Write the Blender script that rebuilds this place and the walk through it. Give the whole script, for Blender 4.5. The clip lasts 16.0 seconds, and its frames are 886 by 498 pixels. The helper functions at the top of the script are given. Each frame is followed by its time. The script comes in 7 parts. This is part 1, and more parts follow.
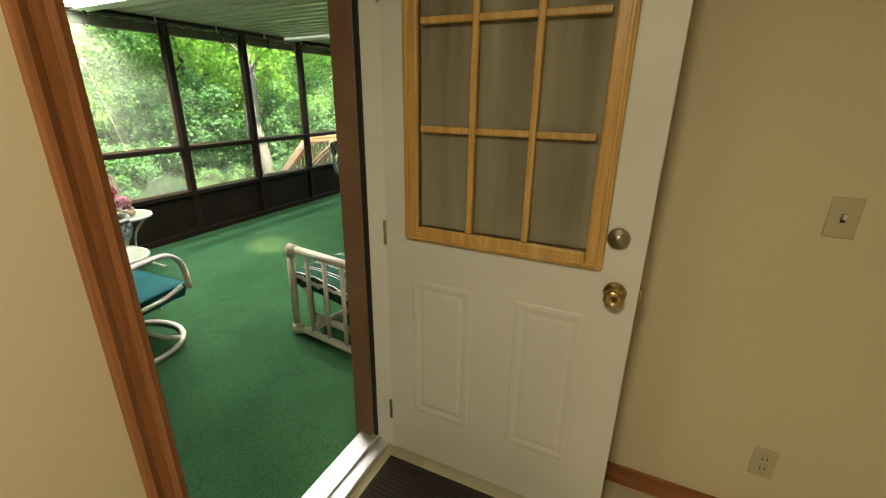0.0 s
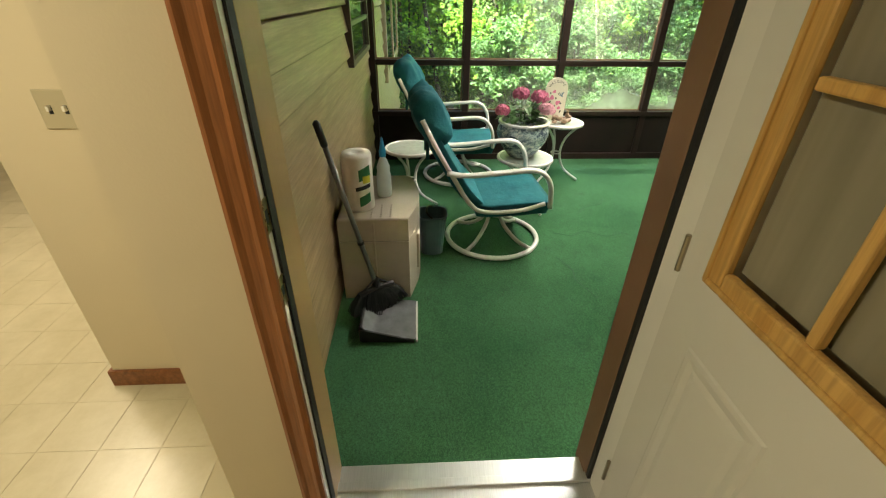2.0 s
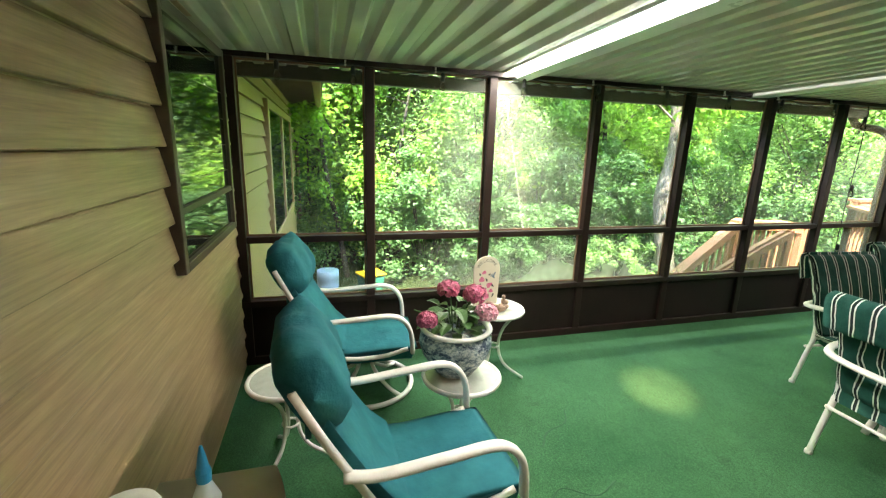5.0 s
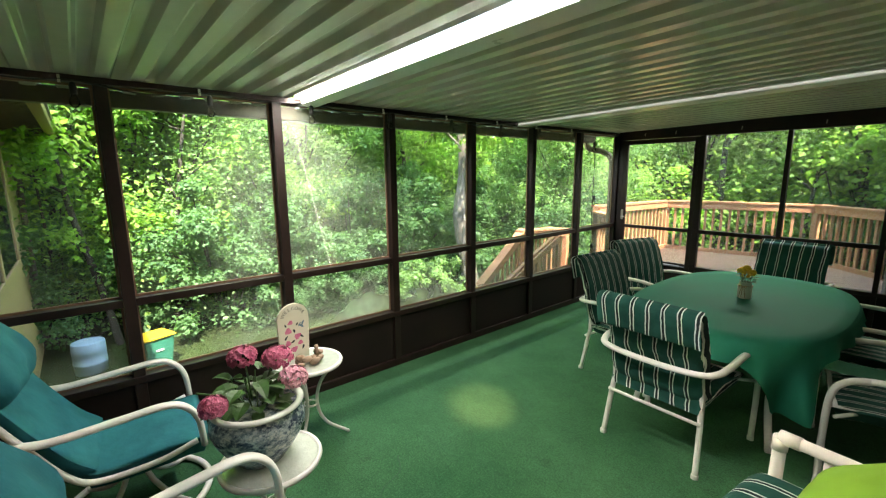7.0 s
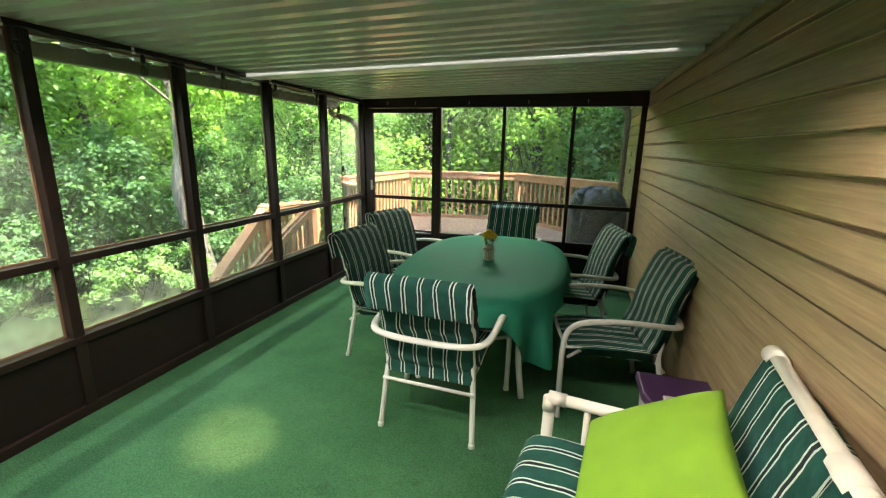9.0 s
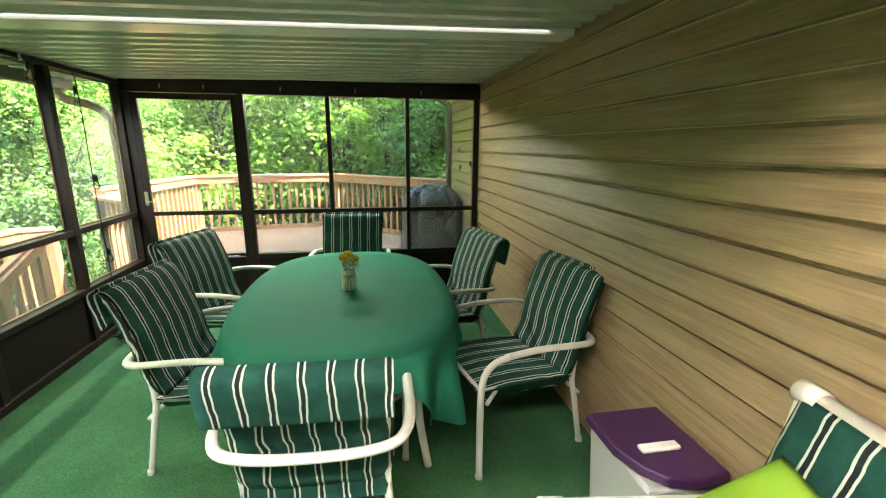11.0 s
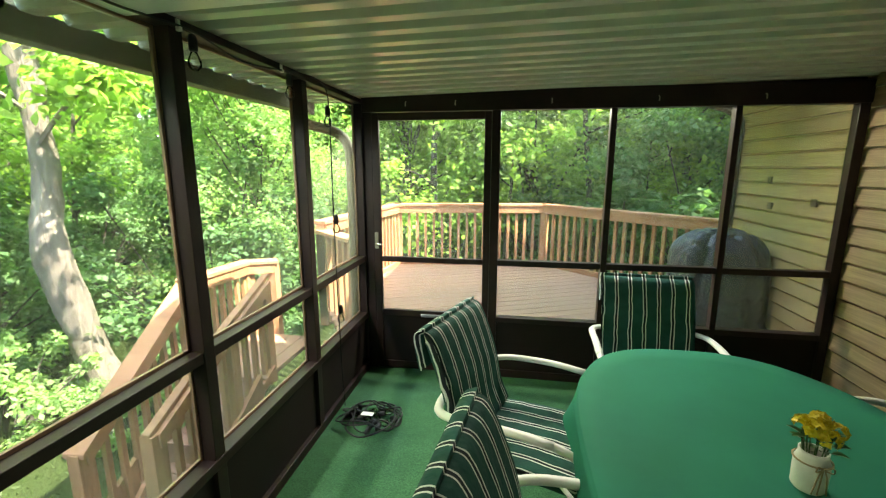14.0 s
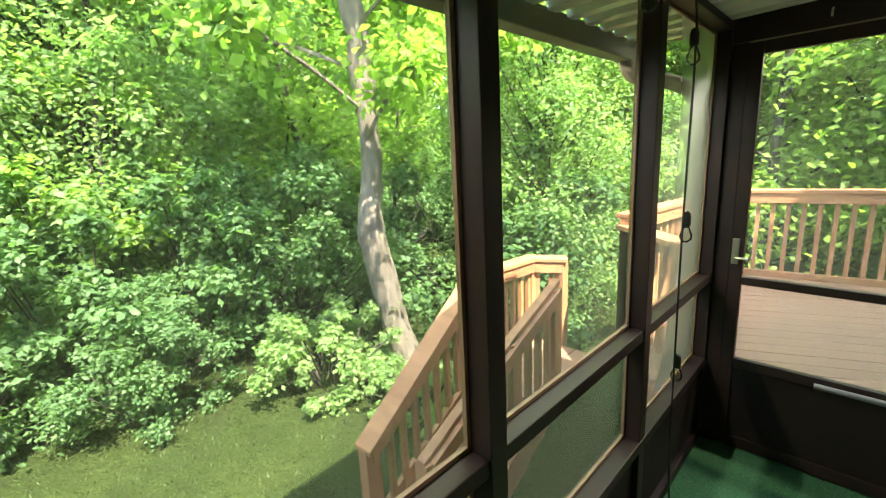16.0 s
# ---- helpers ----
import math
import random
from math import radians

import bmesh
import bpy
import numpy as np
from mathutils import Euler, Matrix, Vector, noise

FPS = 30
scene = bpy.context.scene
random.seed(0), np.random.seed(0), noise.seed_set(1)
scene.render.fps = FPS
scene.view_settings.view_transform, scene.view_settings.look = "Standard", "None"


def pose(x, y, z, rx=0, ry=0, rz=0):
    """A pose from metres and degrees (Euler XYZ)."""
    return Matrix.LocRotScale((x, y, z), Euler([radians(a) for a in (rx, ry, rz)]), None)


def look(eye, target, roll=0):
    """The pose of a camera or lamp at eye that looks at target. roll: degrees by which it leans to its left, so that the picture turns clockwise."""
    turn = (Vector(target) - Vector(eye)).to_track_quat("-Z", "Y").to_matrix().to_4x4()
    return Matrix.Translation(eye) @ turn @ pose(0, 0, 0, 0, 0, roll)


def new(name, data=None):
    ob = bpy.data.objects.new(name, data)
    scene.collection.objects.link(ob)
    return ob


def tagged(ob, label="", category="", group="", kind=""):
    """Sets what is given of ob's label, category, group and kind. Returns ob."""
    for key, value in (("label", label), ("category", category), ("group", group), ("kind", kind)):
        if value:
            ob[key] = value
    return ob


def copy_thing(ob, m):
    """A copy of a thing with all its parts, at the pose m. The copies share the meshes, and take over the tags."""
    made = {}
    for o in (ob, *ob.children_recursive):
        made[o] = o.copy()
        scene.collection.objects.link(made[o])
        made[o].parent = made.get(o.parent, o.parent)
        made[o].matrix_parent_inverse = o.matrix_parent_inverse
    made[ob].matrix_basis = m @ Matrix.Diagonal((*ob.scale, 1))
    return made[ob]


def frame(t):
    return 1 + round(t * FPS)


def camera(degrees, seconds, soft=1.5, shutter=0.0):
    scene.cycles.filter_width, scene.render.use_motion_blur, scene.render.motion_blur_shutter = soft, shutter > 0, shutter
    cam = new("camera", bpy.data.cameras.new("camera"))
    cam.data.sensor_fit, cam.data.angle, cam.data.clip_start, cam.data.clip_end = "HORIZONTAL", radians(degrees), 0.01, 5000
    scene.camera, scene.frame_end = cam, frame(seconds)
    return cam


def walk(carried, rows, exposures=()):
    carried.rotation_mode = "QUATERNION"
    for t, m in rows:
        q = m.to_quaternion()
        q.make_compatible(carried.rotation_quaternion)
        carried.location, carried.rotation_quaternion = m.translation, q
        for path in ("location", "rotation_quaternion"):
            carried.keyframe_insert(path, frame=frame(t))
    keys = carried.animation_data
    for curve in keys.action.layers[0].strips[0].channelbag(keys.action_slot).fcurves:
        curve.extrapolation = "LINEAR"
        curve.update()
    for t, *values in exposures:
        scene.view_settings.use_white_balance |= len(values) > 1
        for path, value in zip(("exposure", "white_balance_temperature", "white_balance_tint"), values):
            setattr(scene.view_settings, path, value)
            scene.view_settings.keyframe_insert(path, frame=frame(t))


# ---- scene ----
cam = camera(92.0, 16.0, 1.2)
PATH = [
    (0, (4.389, -0.25, 1.502), (3.588, 1.452, 0.824), 0.8),
    (0.5, (4.415, -0.096, 1.492), (3.226, 1.36, 0.809), -1.0),
    (0.7, (4.392, 0.016, 1.483), (3.064, 1.341, 0.791), -0.2),
    (1, (4.401, 0.151, 1.478), (2.904, 1.24, 0.722), -0.4),
    (1.5, (4.342, 0.304, 1.469), (2.697, 0.928, 0.518), 0.1),
    (2, (4.316, 0.454, 1.5), (2.605, 0.558, 0.47), 0.9),
    (2.5, (4.191, 0.497, 1.485), (2.51, 0.27, 0.427), -0.3),
    (3, (3.922, 0.514, 1.485), (2.249, 0.342, 0.403), -2.5),
    (3.5, (3.725, 0.511, 1.523), (2.024, 0.387, 0.478), -3.1),
    (4, (3.553, 0.554, 1.558), (1.775, 0.592, 0.644), -0.4),
    (4.2, (3.443, 0.566, 1.563), (1.611, 0.7, 0.773), 0.5),
    (6.3, (2.983, 0.615, 1.665), (1.307, 1.656, 1.341), 0.1),
    (6.5, (2.973, 0.644, 1.655), (1.349, 1.765, 1.329), 0.1),
    (7, (2.946, 0.748, 1.642), (1.446, 2.024, 1.298), -0.5),
    (7.5, (2.95, 0.864, 1.634), (1.583, 2.276, 1.263), -0.8),
    (7.8, (2.952, 0.919, 1.618), (1.696, 2.408, 1.166), 1.1),
    (8, (2.938, 0.952, 1.61), (1.743, 2.504, 1.206), -0.8),
    (8.5, (2.831, 1.036, 1.597), (1.932, 2.766, 1.156), 0.3),
    (9, (2.646, 1.139, 1.592), (2.096, 3.006, 1.128), 1.1),
    (9.5, (2.539, 1.269, 1.56), (2.319, 3.194, 1.064), 1.6),
    (9.7, (2.521, 1.354, 1.548), (2.405, 3.286, 1.045), 1.5),
    (11.8, (1.91, 2.189, 1.635), (2.328, 4.099, 1.215), -0.1),
    (12, (1.848, 2.296, 1.651), (2.232, 4.216, 1.241), -0.1),
    (12.5, (1.698, 2.526, 1.664), (1.855, 4.481, 1.269), 0.2),
    (13, (1.463, 2.727, 1.66), (1.444, 4.688, 1.265), 0.2),
    (13.5, (1.256, 2.916, 1.669), (1.12, 4.873, 1.281), 0.1),
    (14, (1.157, 3.155, 1.658), (0.839, 5.093, 1.281), 0.1),
    (14.5, (1.073, 3.369, 1.66), (0.463, 5.235, 1.28), -0.1),
    (15, (0.867, 3.523, 1.649), (0.038, 5.301, 1.262), -0.2),
    (15.5, (0.64, 3.678, 1.648), (-0.39, 5.344, 1.242), -1.3),
    (16, (0.53, 3.881, 1.616), (-0.853, 5.263, 1.196), -2.9),
]
walk(cam, [(t, look(eye, target, roll)) for t, eye, target, roll in PATH], [(0.0, 4.65, 7100, 9), (1.5, 4.75, 7200, 9), (3.0, 4.95, 7100, 9), (4.2, 5.05, 7000, 11), (6.4, 4.5, 6900, 13), (7.5, 4.25, 6900, 13), (9.5, 4.8, 7000, 14), (12.0, 5.25, 7200, 14), (14.0, 4.85, 7400, 14), (15.5, 4.45, 7500, 14), (16.0, 4.4, 7500, 14)])

# ---- world, sun, large lights ----
world = bpy.data.worlds.new("world")
scene.world = world
world.use_nodes = True
wn = world.node_tree
wn.nodes.clear()
sky = wn.nodes.new("ShaderNodeTexSky")
sky.sky_type = "NISHITA"
sky.sun_disc = False
SUN_EL, SUN_AZ = radians(55), radians(108)
sky.sun_elevation, sky.sun_rotation = SUN_EL, SUN_AZ
bg = wn.nodes.new("ShaderNodeBackground")
bg.inputs["Strength"].default_value = 0.15
wo = wn.nodes.new("ShaderNodeOutputWorld")
wn.links.new(sky.outputs[0], bg.inputs[0])
wn.links.new(bg.outputs[0], wo.inputs[0])

sun = new("sun", bpy.data.lights.new("sun", "SUN"))
sun.data.energy, sun.data.angle, sun.data.color = 2.1, radians(0.6), (1.0, 0.94, 0.84)
sun_dir = Vector((math.sin(SUN_AZ) * math.cos(SUN_EL), math.cos(SUN_AZ) * math.cos(SUN_EL), math.sin(SUN_EL)))
sun.matrix_world = look(tuple(sun_dir * 30), (0, 0, 0))


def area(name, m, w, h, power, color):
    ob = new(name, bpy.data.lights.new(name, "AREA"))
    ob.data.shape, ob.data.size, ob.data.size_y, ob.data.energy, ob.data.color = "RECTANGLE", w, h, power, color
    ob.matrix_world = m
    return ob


# unseen ceiling lights added to brighten the entry and the kitchen
area("entry_fill_lamp", look((4.2, -0.9, 2.35), (4.2, -0.9, 0)), 0.3, 0.3, 1.3, (0.97, 0.92, 0.70))
area("kitchen_fill_lamp", look((2.0, -2.0, 2.35), (2.0, -2.0, 0)), 0.9, 0.4, 2.0, (1.0, 0.90, 0.70))

# added fill lamps: at the skylight strip, and hidden beyond the eave and header
area("skylight_fill_lamp", pose(1.55, 1.93, 2.20, 0, -1.19, 0), 3.3, 0.05, 3.6, (1.0, 0.98, 0.92))
area("eave_fill_lamp", look((-0.56, 3.7, 2.11), (1.44, 3.7, 1.01)), 5.4, 0.05, 3.6, (0.95, 1.0, 0.92))
area("north_fill_lamp", look((1.15, 6.80, 2.20), (1.4, 3.6, 1.0)), 2.0, 0.12, 3.4, (0.95, 1.0, 0.92))
# thin visible lamp, added to draw the bright streak on the second beam
area("beam_streak_lamp", pose(1.6, 4.25, 2.178, 0, -1.19, 0), 3.2, 0.006, 0.02, (1.0, 0.99, 0.92))

# added spot lamp: lays a warm sun patch on the carpet below the skylight
ray = new("sun_patch_spot", bpy.data.lights.new("sun_patch_spot", "SPOT"))
ray.data.energy, ray.data.spot_size, ray.data.spot_blend, ray.data.shadow_soft_size, ray.data.color = 48.0, radians(13), 1.0, 0.05, (1.0, 0.55, 0.33)
ray.matrix_world = look((2.25, 1.93, 2.17), (0.95, 2.80, 0))



# ---- materials ----
def mat(name, base, rough=0.6, metal=0.0, spec=0.5):
    m = bpy.data.materials.new(name)
    m.use_nodes = True
    b = m.node_tree.nodes["Principled BSDF"]
    b.inputs["Base Color"].default_value = (*base, 1)
    b.inputs["Roughness"].default_value = rough
    b.inputs["Metallic"].default_value = metal
    b.inputs["Specular IOR Level"].default_value = spec
    return m


def nd(m, kind, **kw):
    n = m.node_tree.nodes.new(kind)
    for k, v in kw.items():
        n.inputs[k].default_value = v
    return n


def ln(m, a, b):
    m.node_tree.links.new(a, b)


def bsdf(m):
    return m.node_tree.nodes["Principled BSDF"]


def coords(m, scale=(1, 1, 1), kind="Object"):
    tc = nd(m, "ShaderNodeTexCoord")
    mp = nd(m, "ShaderNodeMapping")
    mp.inputs["Scale"].default_value = scale
    ln(m, tc.outputs[kind], mp.inputs[0])
    return mp.outputs[0]


def world_coords(m, scale=(1, 1, 1)):
    g = nd(m, "ShaderNodeNewGeometry")
    mp = nd(m, "ShaderNodeMapping")
    mp.inputs["Scale"].default_value = scale
    ln(m, g.outputs["Position"], mp.inputs[0])
    return mp.outputs[0]


def ramp(m, fac, stops):
    r = nd(m, "ShaderNodeValToRGB")
    e = r.color_ramp.elements
    while len(e) < len(stops):
        e.new(0.5)
    for k, (p, c) in enumerate(stops):
        e[k].position, e[k].color = p, (*c, 1)
    ln(m, fac, r.inputs[0])
    return r.outputs[0]


def noise_tex(m, vec, scale, detail=3.0, rough=0.55):
    n = nd(m, "ShaderNodeTexNoise", Scale=scale, Detail=detail, Roughness=rough)
    ln(m, vec, n.inputs["Vector"])
    return n.outputs[0]


def bump(m, height, strength=0.3, dist=0.01, to=None):
    b = nd(m, "ShaderNodeBump", Strength=strength, Distance=dist)
    ln(m, height, b.inputs["Height"])
    ln(m, b.outputs[0], (to or bsdf(m)).inputs["Normal"])
    return b


def mix(m, a, b, fac, mode="MULTIPLY"):
    x = nd(m, "ShaderNodeMix")
    x.data_type, x.blend_type = "RGBA", mode
    if isinstance(fac, float):
        x.inputs[0].default_value = fac
    else:
        ln(m, fac, x.inputs[0])
    for s, i in ((a, 6), (b, 7)):
        if isinstance(s, tuple):
            x.inputs[i].default_value = (*s, 1)
        else:
            ln(m, s, x.inputs[i])
    return x.outputs[2]


def maths(m, op, a, b=0.0, c=0.0):
    n = nd(m, "ShaderNodeMath")
    n.operation = op
    for i, s in enumerate((a, b, c)):
        if isinstance(s, (int, float)):
            n.inputs[i].default_value = s
        else:
            ln(m, s, n.inputs[i])
    return n.outputs[0]


def mottled(name, c1, c2, scale=6.0, rough=0.6, fine=60.0, bumpy=0.15, metal=0.0, stretch=(1, 1, 1), spec=0.5, dist=0.003):
    """A surface whose colour drifts between two tones, with a fine relief."""
    m = mat(name, c1, rough, metal, spec)
    v = world_coords(m, stretch)
    n = noise_tex(m, v, scale, 4)
    ln(m, ramp(m, n, ((0.3, c1), (0.7, c2))), bsdf(m).inputs["Base Color"])
    n2 = noise_tex(m, v, fine, 3)
    bump(m, n2, bumpy, dist)
    r = ramp(m, n, ((0.2, (rough * 0.85,) * 3), (0.8, (min(1, rough * 1.15),) * 3)))
    ln(m, r, bsdf(m).inputs["Roughness"])
    return m


def woody(name, dark, light, axis="z", rough=0.5, scale=1.0, bumpy=0.2):
    st = {"x": (1.2, 22, 22), "y": (22, 1.2, 22), "z": (22, 22, 1.2)}[axis]
    m = mat(name, light, rough)
    v = coords(m, tuple(s * scale for s in st))
    n = noise_tex(m, v, 1.6, 6, 0.65)
    fine = noise_tex(m, v, 9.0, 3, 0.6)
    c = ramp(m, n, ((0.32, dark), (0.62, light)))
    c = mix(m, c, ramp(m, fine, ((0.35, (0.72, 0.72, 0.72)), (0.6, (1, 1, 1)))), 0.8)
    oi = nd(m, "ShaderNodeObjectInfo")
    c = mix(m, c, ramp(m, oi.outputs["Random"], ((0.0, (0.86, 0.86, 0.86)), (1.0, (1.08, 1.05, 1.0)))), 1.0)
    ln(m, c, bsdf(m).inputs["Base Color"])
    bump(m, n, bumpy, 0.004)
    return m


M = {}
M["carpet"] = mat("green_carpet", (0.03, 0.16, 0.08), 0.95, 0, 0.15)
v = world_coords(M["carpet"])
big = noise_tex(M["carpet"], v, 1.7, 5, 0.6)
fine = noise_tex(M["carpet"], v, 260, 2, 0.7)
mid = noise_tex(M["carpet"], v, 22, 4, 0.7)
c = ramp(M["carpet"], big, ((0.3, (0.030, 0.108, 0.048)), (0.7, (0.058, 0.165, 0.078))))
blot = noise_tex(M["carpet"], v, 4.5, 5, 0.75)
c = mix(M["carpet"], c, ramp(M["carpet"], blot, ((0.3, (0.80, 0.72, 0.74)), (0.42, (1.0, 1.0, 1.0)), (0.68, (1.10, 1.06, 1.04)))), 0.8)
c = mix(M["carpet"], c, ramp(M["carpet"], fine, ((0.35, (0.55, 0.55, 0.55)), (0.65, (1.25, 1.25, 1.25)))), 1.0)
c = mix(M["carpet"], c, ramp(M["carpet"], mid, ((0.3, (0.82, 0.84, 0.8)), (0.6, (1.05, 1.05, 1.05)))), 0.7)
tuft = noise_tex(M["carpet"], v, 85, 3, 0.75)
c = mix(M["carpet"], c, ramp(M["carpet"], tuft, ((0.36, (0.62, 0.62, 0.62)), (0.62, (1.22, 1.22, 1.22)))), 0.8)
ln(M["carpet"], c, bsdf(M["carpet"]).inputs["Base Color"])
bump(M["carpet"], fine, 0.6, 0.004)

M["brown"] = mottled("brown_painted_wood", (0.012, 0.0065, 0.0055), (0.026, 0.013, 0.010), 5, 0.45, 90, 0.2, spec=0.3)
M["brown_panel"] = mottled("brown_kick_panel", (0.011, 0.007, 0.006), (0.020, 0.012, 0.010), 3, 0.6, 120, 0.1, spec=0.2)
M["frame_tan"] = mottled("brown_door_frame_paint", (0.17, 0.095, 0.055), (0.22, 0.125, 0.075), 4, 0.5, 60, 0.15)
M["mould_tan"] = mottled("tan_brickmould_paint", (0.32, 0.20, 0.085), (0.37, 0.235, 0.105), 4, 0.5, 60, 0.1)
M["oak"] = woody("oak_casing", (0.25, 0.088, 0.030), (0.35, 0.130, 0.046), "z", 0.38)
M["oak_h"] = woody("oak_baseboard", (0.17, 0.055, 0.018), (0.34, 0.13, 0.048), "x", 0.38)
M["pine"] = woody("pine_grille", (0.52, 0.29, 0.085), (0.66, 0.41, 0.14), "z", 0.4, 0.6, 0.05)
M["wall"] = mottled("cream_wall_paint", (0.595, 0.505, 0.35), (0.625, 0.535, 0.375), 1.5, 0.75, 140, 0.12)
M["door_white"] = mottled("white_door_paint", (0.62, 0.60, 0.54), (0.67, 0.65, 0.59), 2, 0.45, 90, 0.06)
M["white_trim"] = mottled("white_painted_trim", (0.70, 0.68, 0.62), (0.76, 0.74, 0.68), 3, 0.45, 80, 0.08)
M["black_rubber"] = mat("black_weatherstrip", (0.012, 0.012, 0.012), 0.7)
M["brass"] = mottled("worn_brass", (0.55, 0.38, 0.16), (0.42, 0.30, 0.14), 30, 0.28, 120, 0.05, 1.0)
M["nickel"] = mat("tarnished_nickel", (0.42, 0.38, 0.30), 0.35, 1.0)
M["almond"] = mat("almond_plastic", (0.46, 0.40, 0.27), 0.35)
M["alu"] = mottled("brushed_aluminium", (0.62, 0.63, 0.64), (0.74, 0.75, 0.76), 12, 0.38, 200, 0.1, 0.85, (1, 40, 40))
M["mat_dark"] = mottled("dark_doormat", (0.018, 0.012, 0.010), (0.035, 0.024, 0.019), 40, 0.95, 180, 0.5)
M["roof"] = mottled("cream_metal_roof_pan", (0.54, 0.56, 0.48), (0.62, 0.64, 0.56), 2.2, 0.24, 30, 0.06, 0.0, (1, 3, 1))
M["beam"] = mottled("white_metal_beam", (0.72, 0.74, 0.74), (0.80, 0.82, 0.82), 3, 0.3, 40, 0.04)
M["white_metal"] = mottled("white_powder_coated_tube", (0.74, 0.71, 0.69), (0.82, 0.79, 0.77), 12, 0.35, 60, 0.05)
M["pvc"] = mottled("ivory_pvc_pipe", (0.74, 0.67, 0.60), (0.82, 0.76, 0.70), 10, 0.32, 60, 0.04)
M["teal"] = mat("teal_canvas", (0.01, 0.17, 0.18), 0.85, 0, 0.25)
v = coords(M["teal"])
n1 = noise_tex(M["teal"], v, 5, 5, 0.6)
n2 = noise_tex(M["teal"], v, 400, 2)
ln(M["teal"], ramp(M["teal"], n1, ((0.3, (0.007, 0.100, 0.125)), (0.72, (0.022, 0.180, 0.215)))), bsdf(M["teal"]).inputs["Base Color"])
b1 = bump(M["teal"], n1, 0.5, 0.03)
b2 = bump(M["teal"], n2, 0.25, 0.002)
ln(M["teal"], b1.outputs[0], b2.inputs["Normal"])
M["teal_pipe"] = mat("teal_piping", (0.008, 0.12, 0.13), 0.8)
M["lime"] = mottled("lime_green_cotton", (0.16, 0.31, 0.016), (0.20, 0.37, 0.025), 6, 0.85, 380, 0.3)
M["cloth"] = mat("green_vinyl_tablecloth", (0.012, 0.17, 0.11), 0.7, 0, 0.10)
v = world_coords(M["cloth"])
n1 = noise_tex(M["cloth"], v, 2.5, 4)
ln(M["cloth"], ramp(M["cloth"], n1, ((0.3, (0.013, 0.155, 0.098)), (0.7, (0.020, 0.195, 0.128)))), bsdf(M["cloth"]).inputs["Base Color"])
bump(M["cloth"], noise_tex(M["cloth"], v, 350, 2), 0.3, 0.001)
ln(M["cloth"], ramp(M["cloth"], n1, ((0.3, (0.66,) * 3), (0.7, (0.8,) * 3))), bsdf(M["cloth"]).inputs["Roughness"])


def striped(name, axis, period, phase=0.0):
    """Dark green canvas with pairs of white lines across one axis."""
    m = mat(name, (0.01, 0.06, 0.04), 0.85, 0, 0.25)
    vec = coords(m)
    sep = nd(m, "ShaderNodeSeparateXYZ")
    ln(m, vec, sep.inputs[0])
    wob = noise_tex(m, vec, 6.0, 3)
    x = maths(m, "MULTIPLY_ADD", wob, 0.034, sep.outputs[axis])
    u = maths(m, "FRACT", maths(m, "MULTIPLY_ADD", x, 1.0 / period, phase + 10.0))
    d1 = maths(m, "ABSOLUTE", maths(m, "SUBTRACT", u, 0.40))
    d2 = maths(m, "ABSOLUTE", maths(m, "SUBTRACT", u, 0.62))
    near = maths(m, "MINIMUM", d1, d2)
    line = maths(m, "LESS_THAN", near, 0.036)
    inner = maths(m, "LESS_THAN", maths(m, "ABSOLUTE", maths(m, "SUBTRACT", u, 0.51)), 0.11)
    n1 = noise_tex(m, vec, 9, 4)
    green = ramp(m, n1, ((0.3, (0.005, 0.046, 0.036)), (0.7, (0.013, 0.088, 0.068))))
    c = mix(m, green, (0.012, 0.022, 0.024), inner, "MIX")
    c = mix(m, c, (0.64, 0.68, 0.62), line, "MIX")
    ln(m, c, bsdf(m).inputs["Base Color"])
    b1 = bump(m, n1, 0.6, 0.03)
    b2 = bump(m, noise_tex(m, vec, 500, 1), 0.25, 0.001)
    ln(m, b1.outputs[0], b2.inputs["Normal"])
    return m


M["stripe"] = striped("green_striped_canvas", 0, 0.085, 0.1)
M["stripe_glider"] = striped("green_wide_striped_canvas", 0, 0.098, 0.3)

M["siding"] = mat("tan_vinyl_siding", (0.30, 0.22, 0.11), 0.42)
v = world_coords(M["siding"], (0.5, 0.5, 12))
n1 = noise_tex(M["siding"], v, 3.2, 5, 0.6)
n2 = noise_tex(M["siding"], v, 9, 4, 0.6)
c = ramp(M["siding"], n1, ((0.35, (0.250, 0.168, 0.092)), (0.65, (0.345, 0.240, 0.142))))
c = mix(M["siding"], c, ramp(M["siding"], n2, ((0.4, (0.86, 0.86, 0.86)), (0.66, (1.16, 1.16, 1.12)))), 1.0)
ln(M["siding"], c, bsdf(M["siding"]).inputs["Base Color"])
bump(M["siding"], n2, 0.3, 0.004)
M["siding_out"] = mottled("sunlit_tan_siding", (0.28, 0.180, 0.085), (0.36, 0.24, 0.115), 6, 0.5, 40, 0.2, 0, (1, 1, 12))
M["lino"] = mat("cream_vinyl_tiles", (0.62, 0.54, 0.36), 0.3)
v = world_coords(M["lino"])
n1 = noise_tex(M["lino"], v, 5, 5, 0.7)
ln(M["lino"], ramp(M["lino"], n1, ((0.3, (0.44, 0.385, 0.25)), (0.7, (0.54, 0.485, 0.34)))), bsdf(M["lino"]).inputs["Base Color"])
bump(M["lino"], noise_tex(M["lino"], v, 60, 3), 0.1, 0.002)
M["grout"] = mat("tile_joint", (0.43, 0.375, 0.245), 0.5)
M["ceil"] = mottled("white_ceiling_paint", (0.62, 0.58, 0.48), (0.66, 0.62, 0.52), 2, 0.9, 100, 0.3)
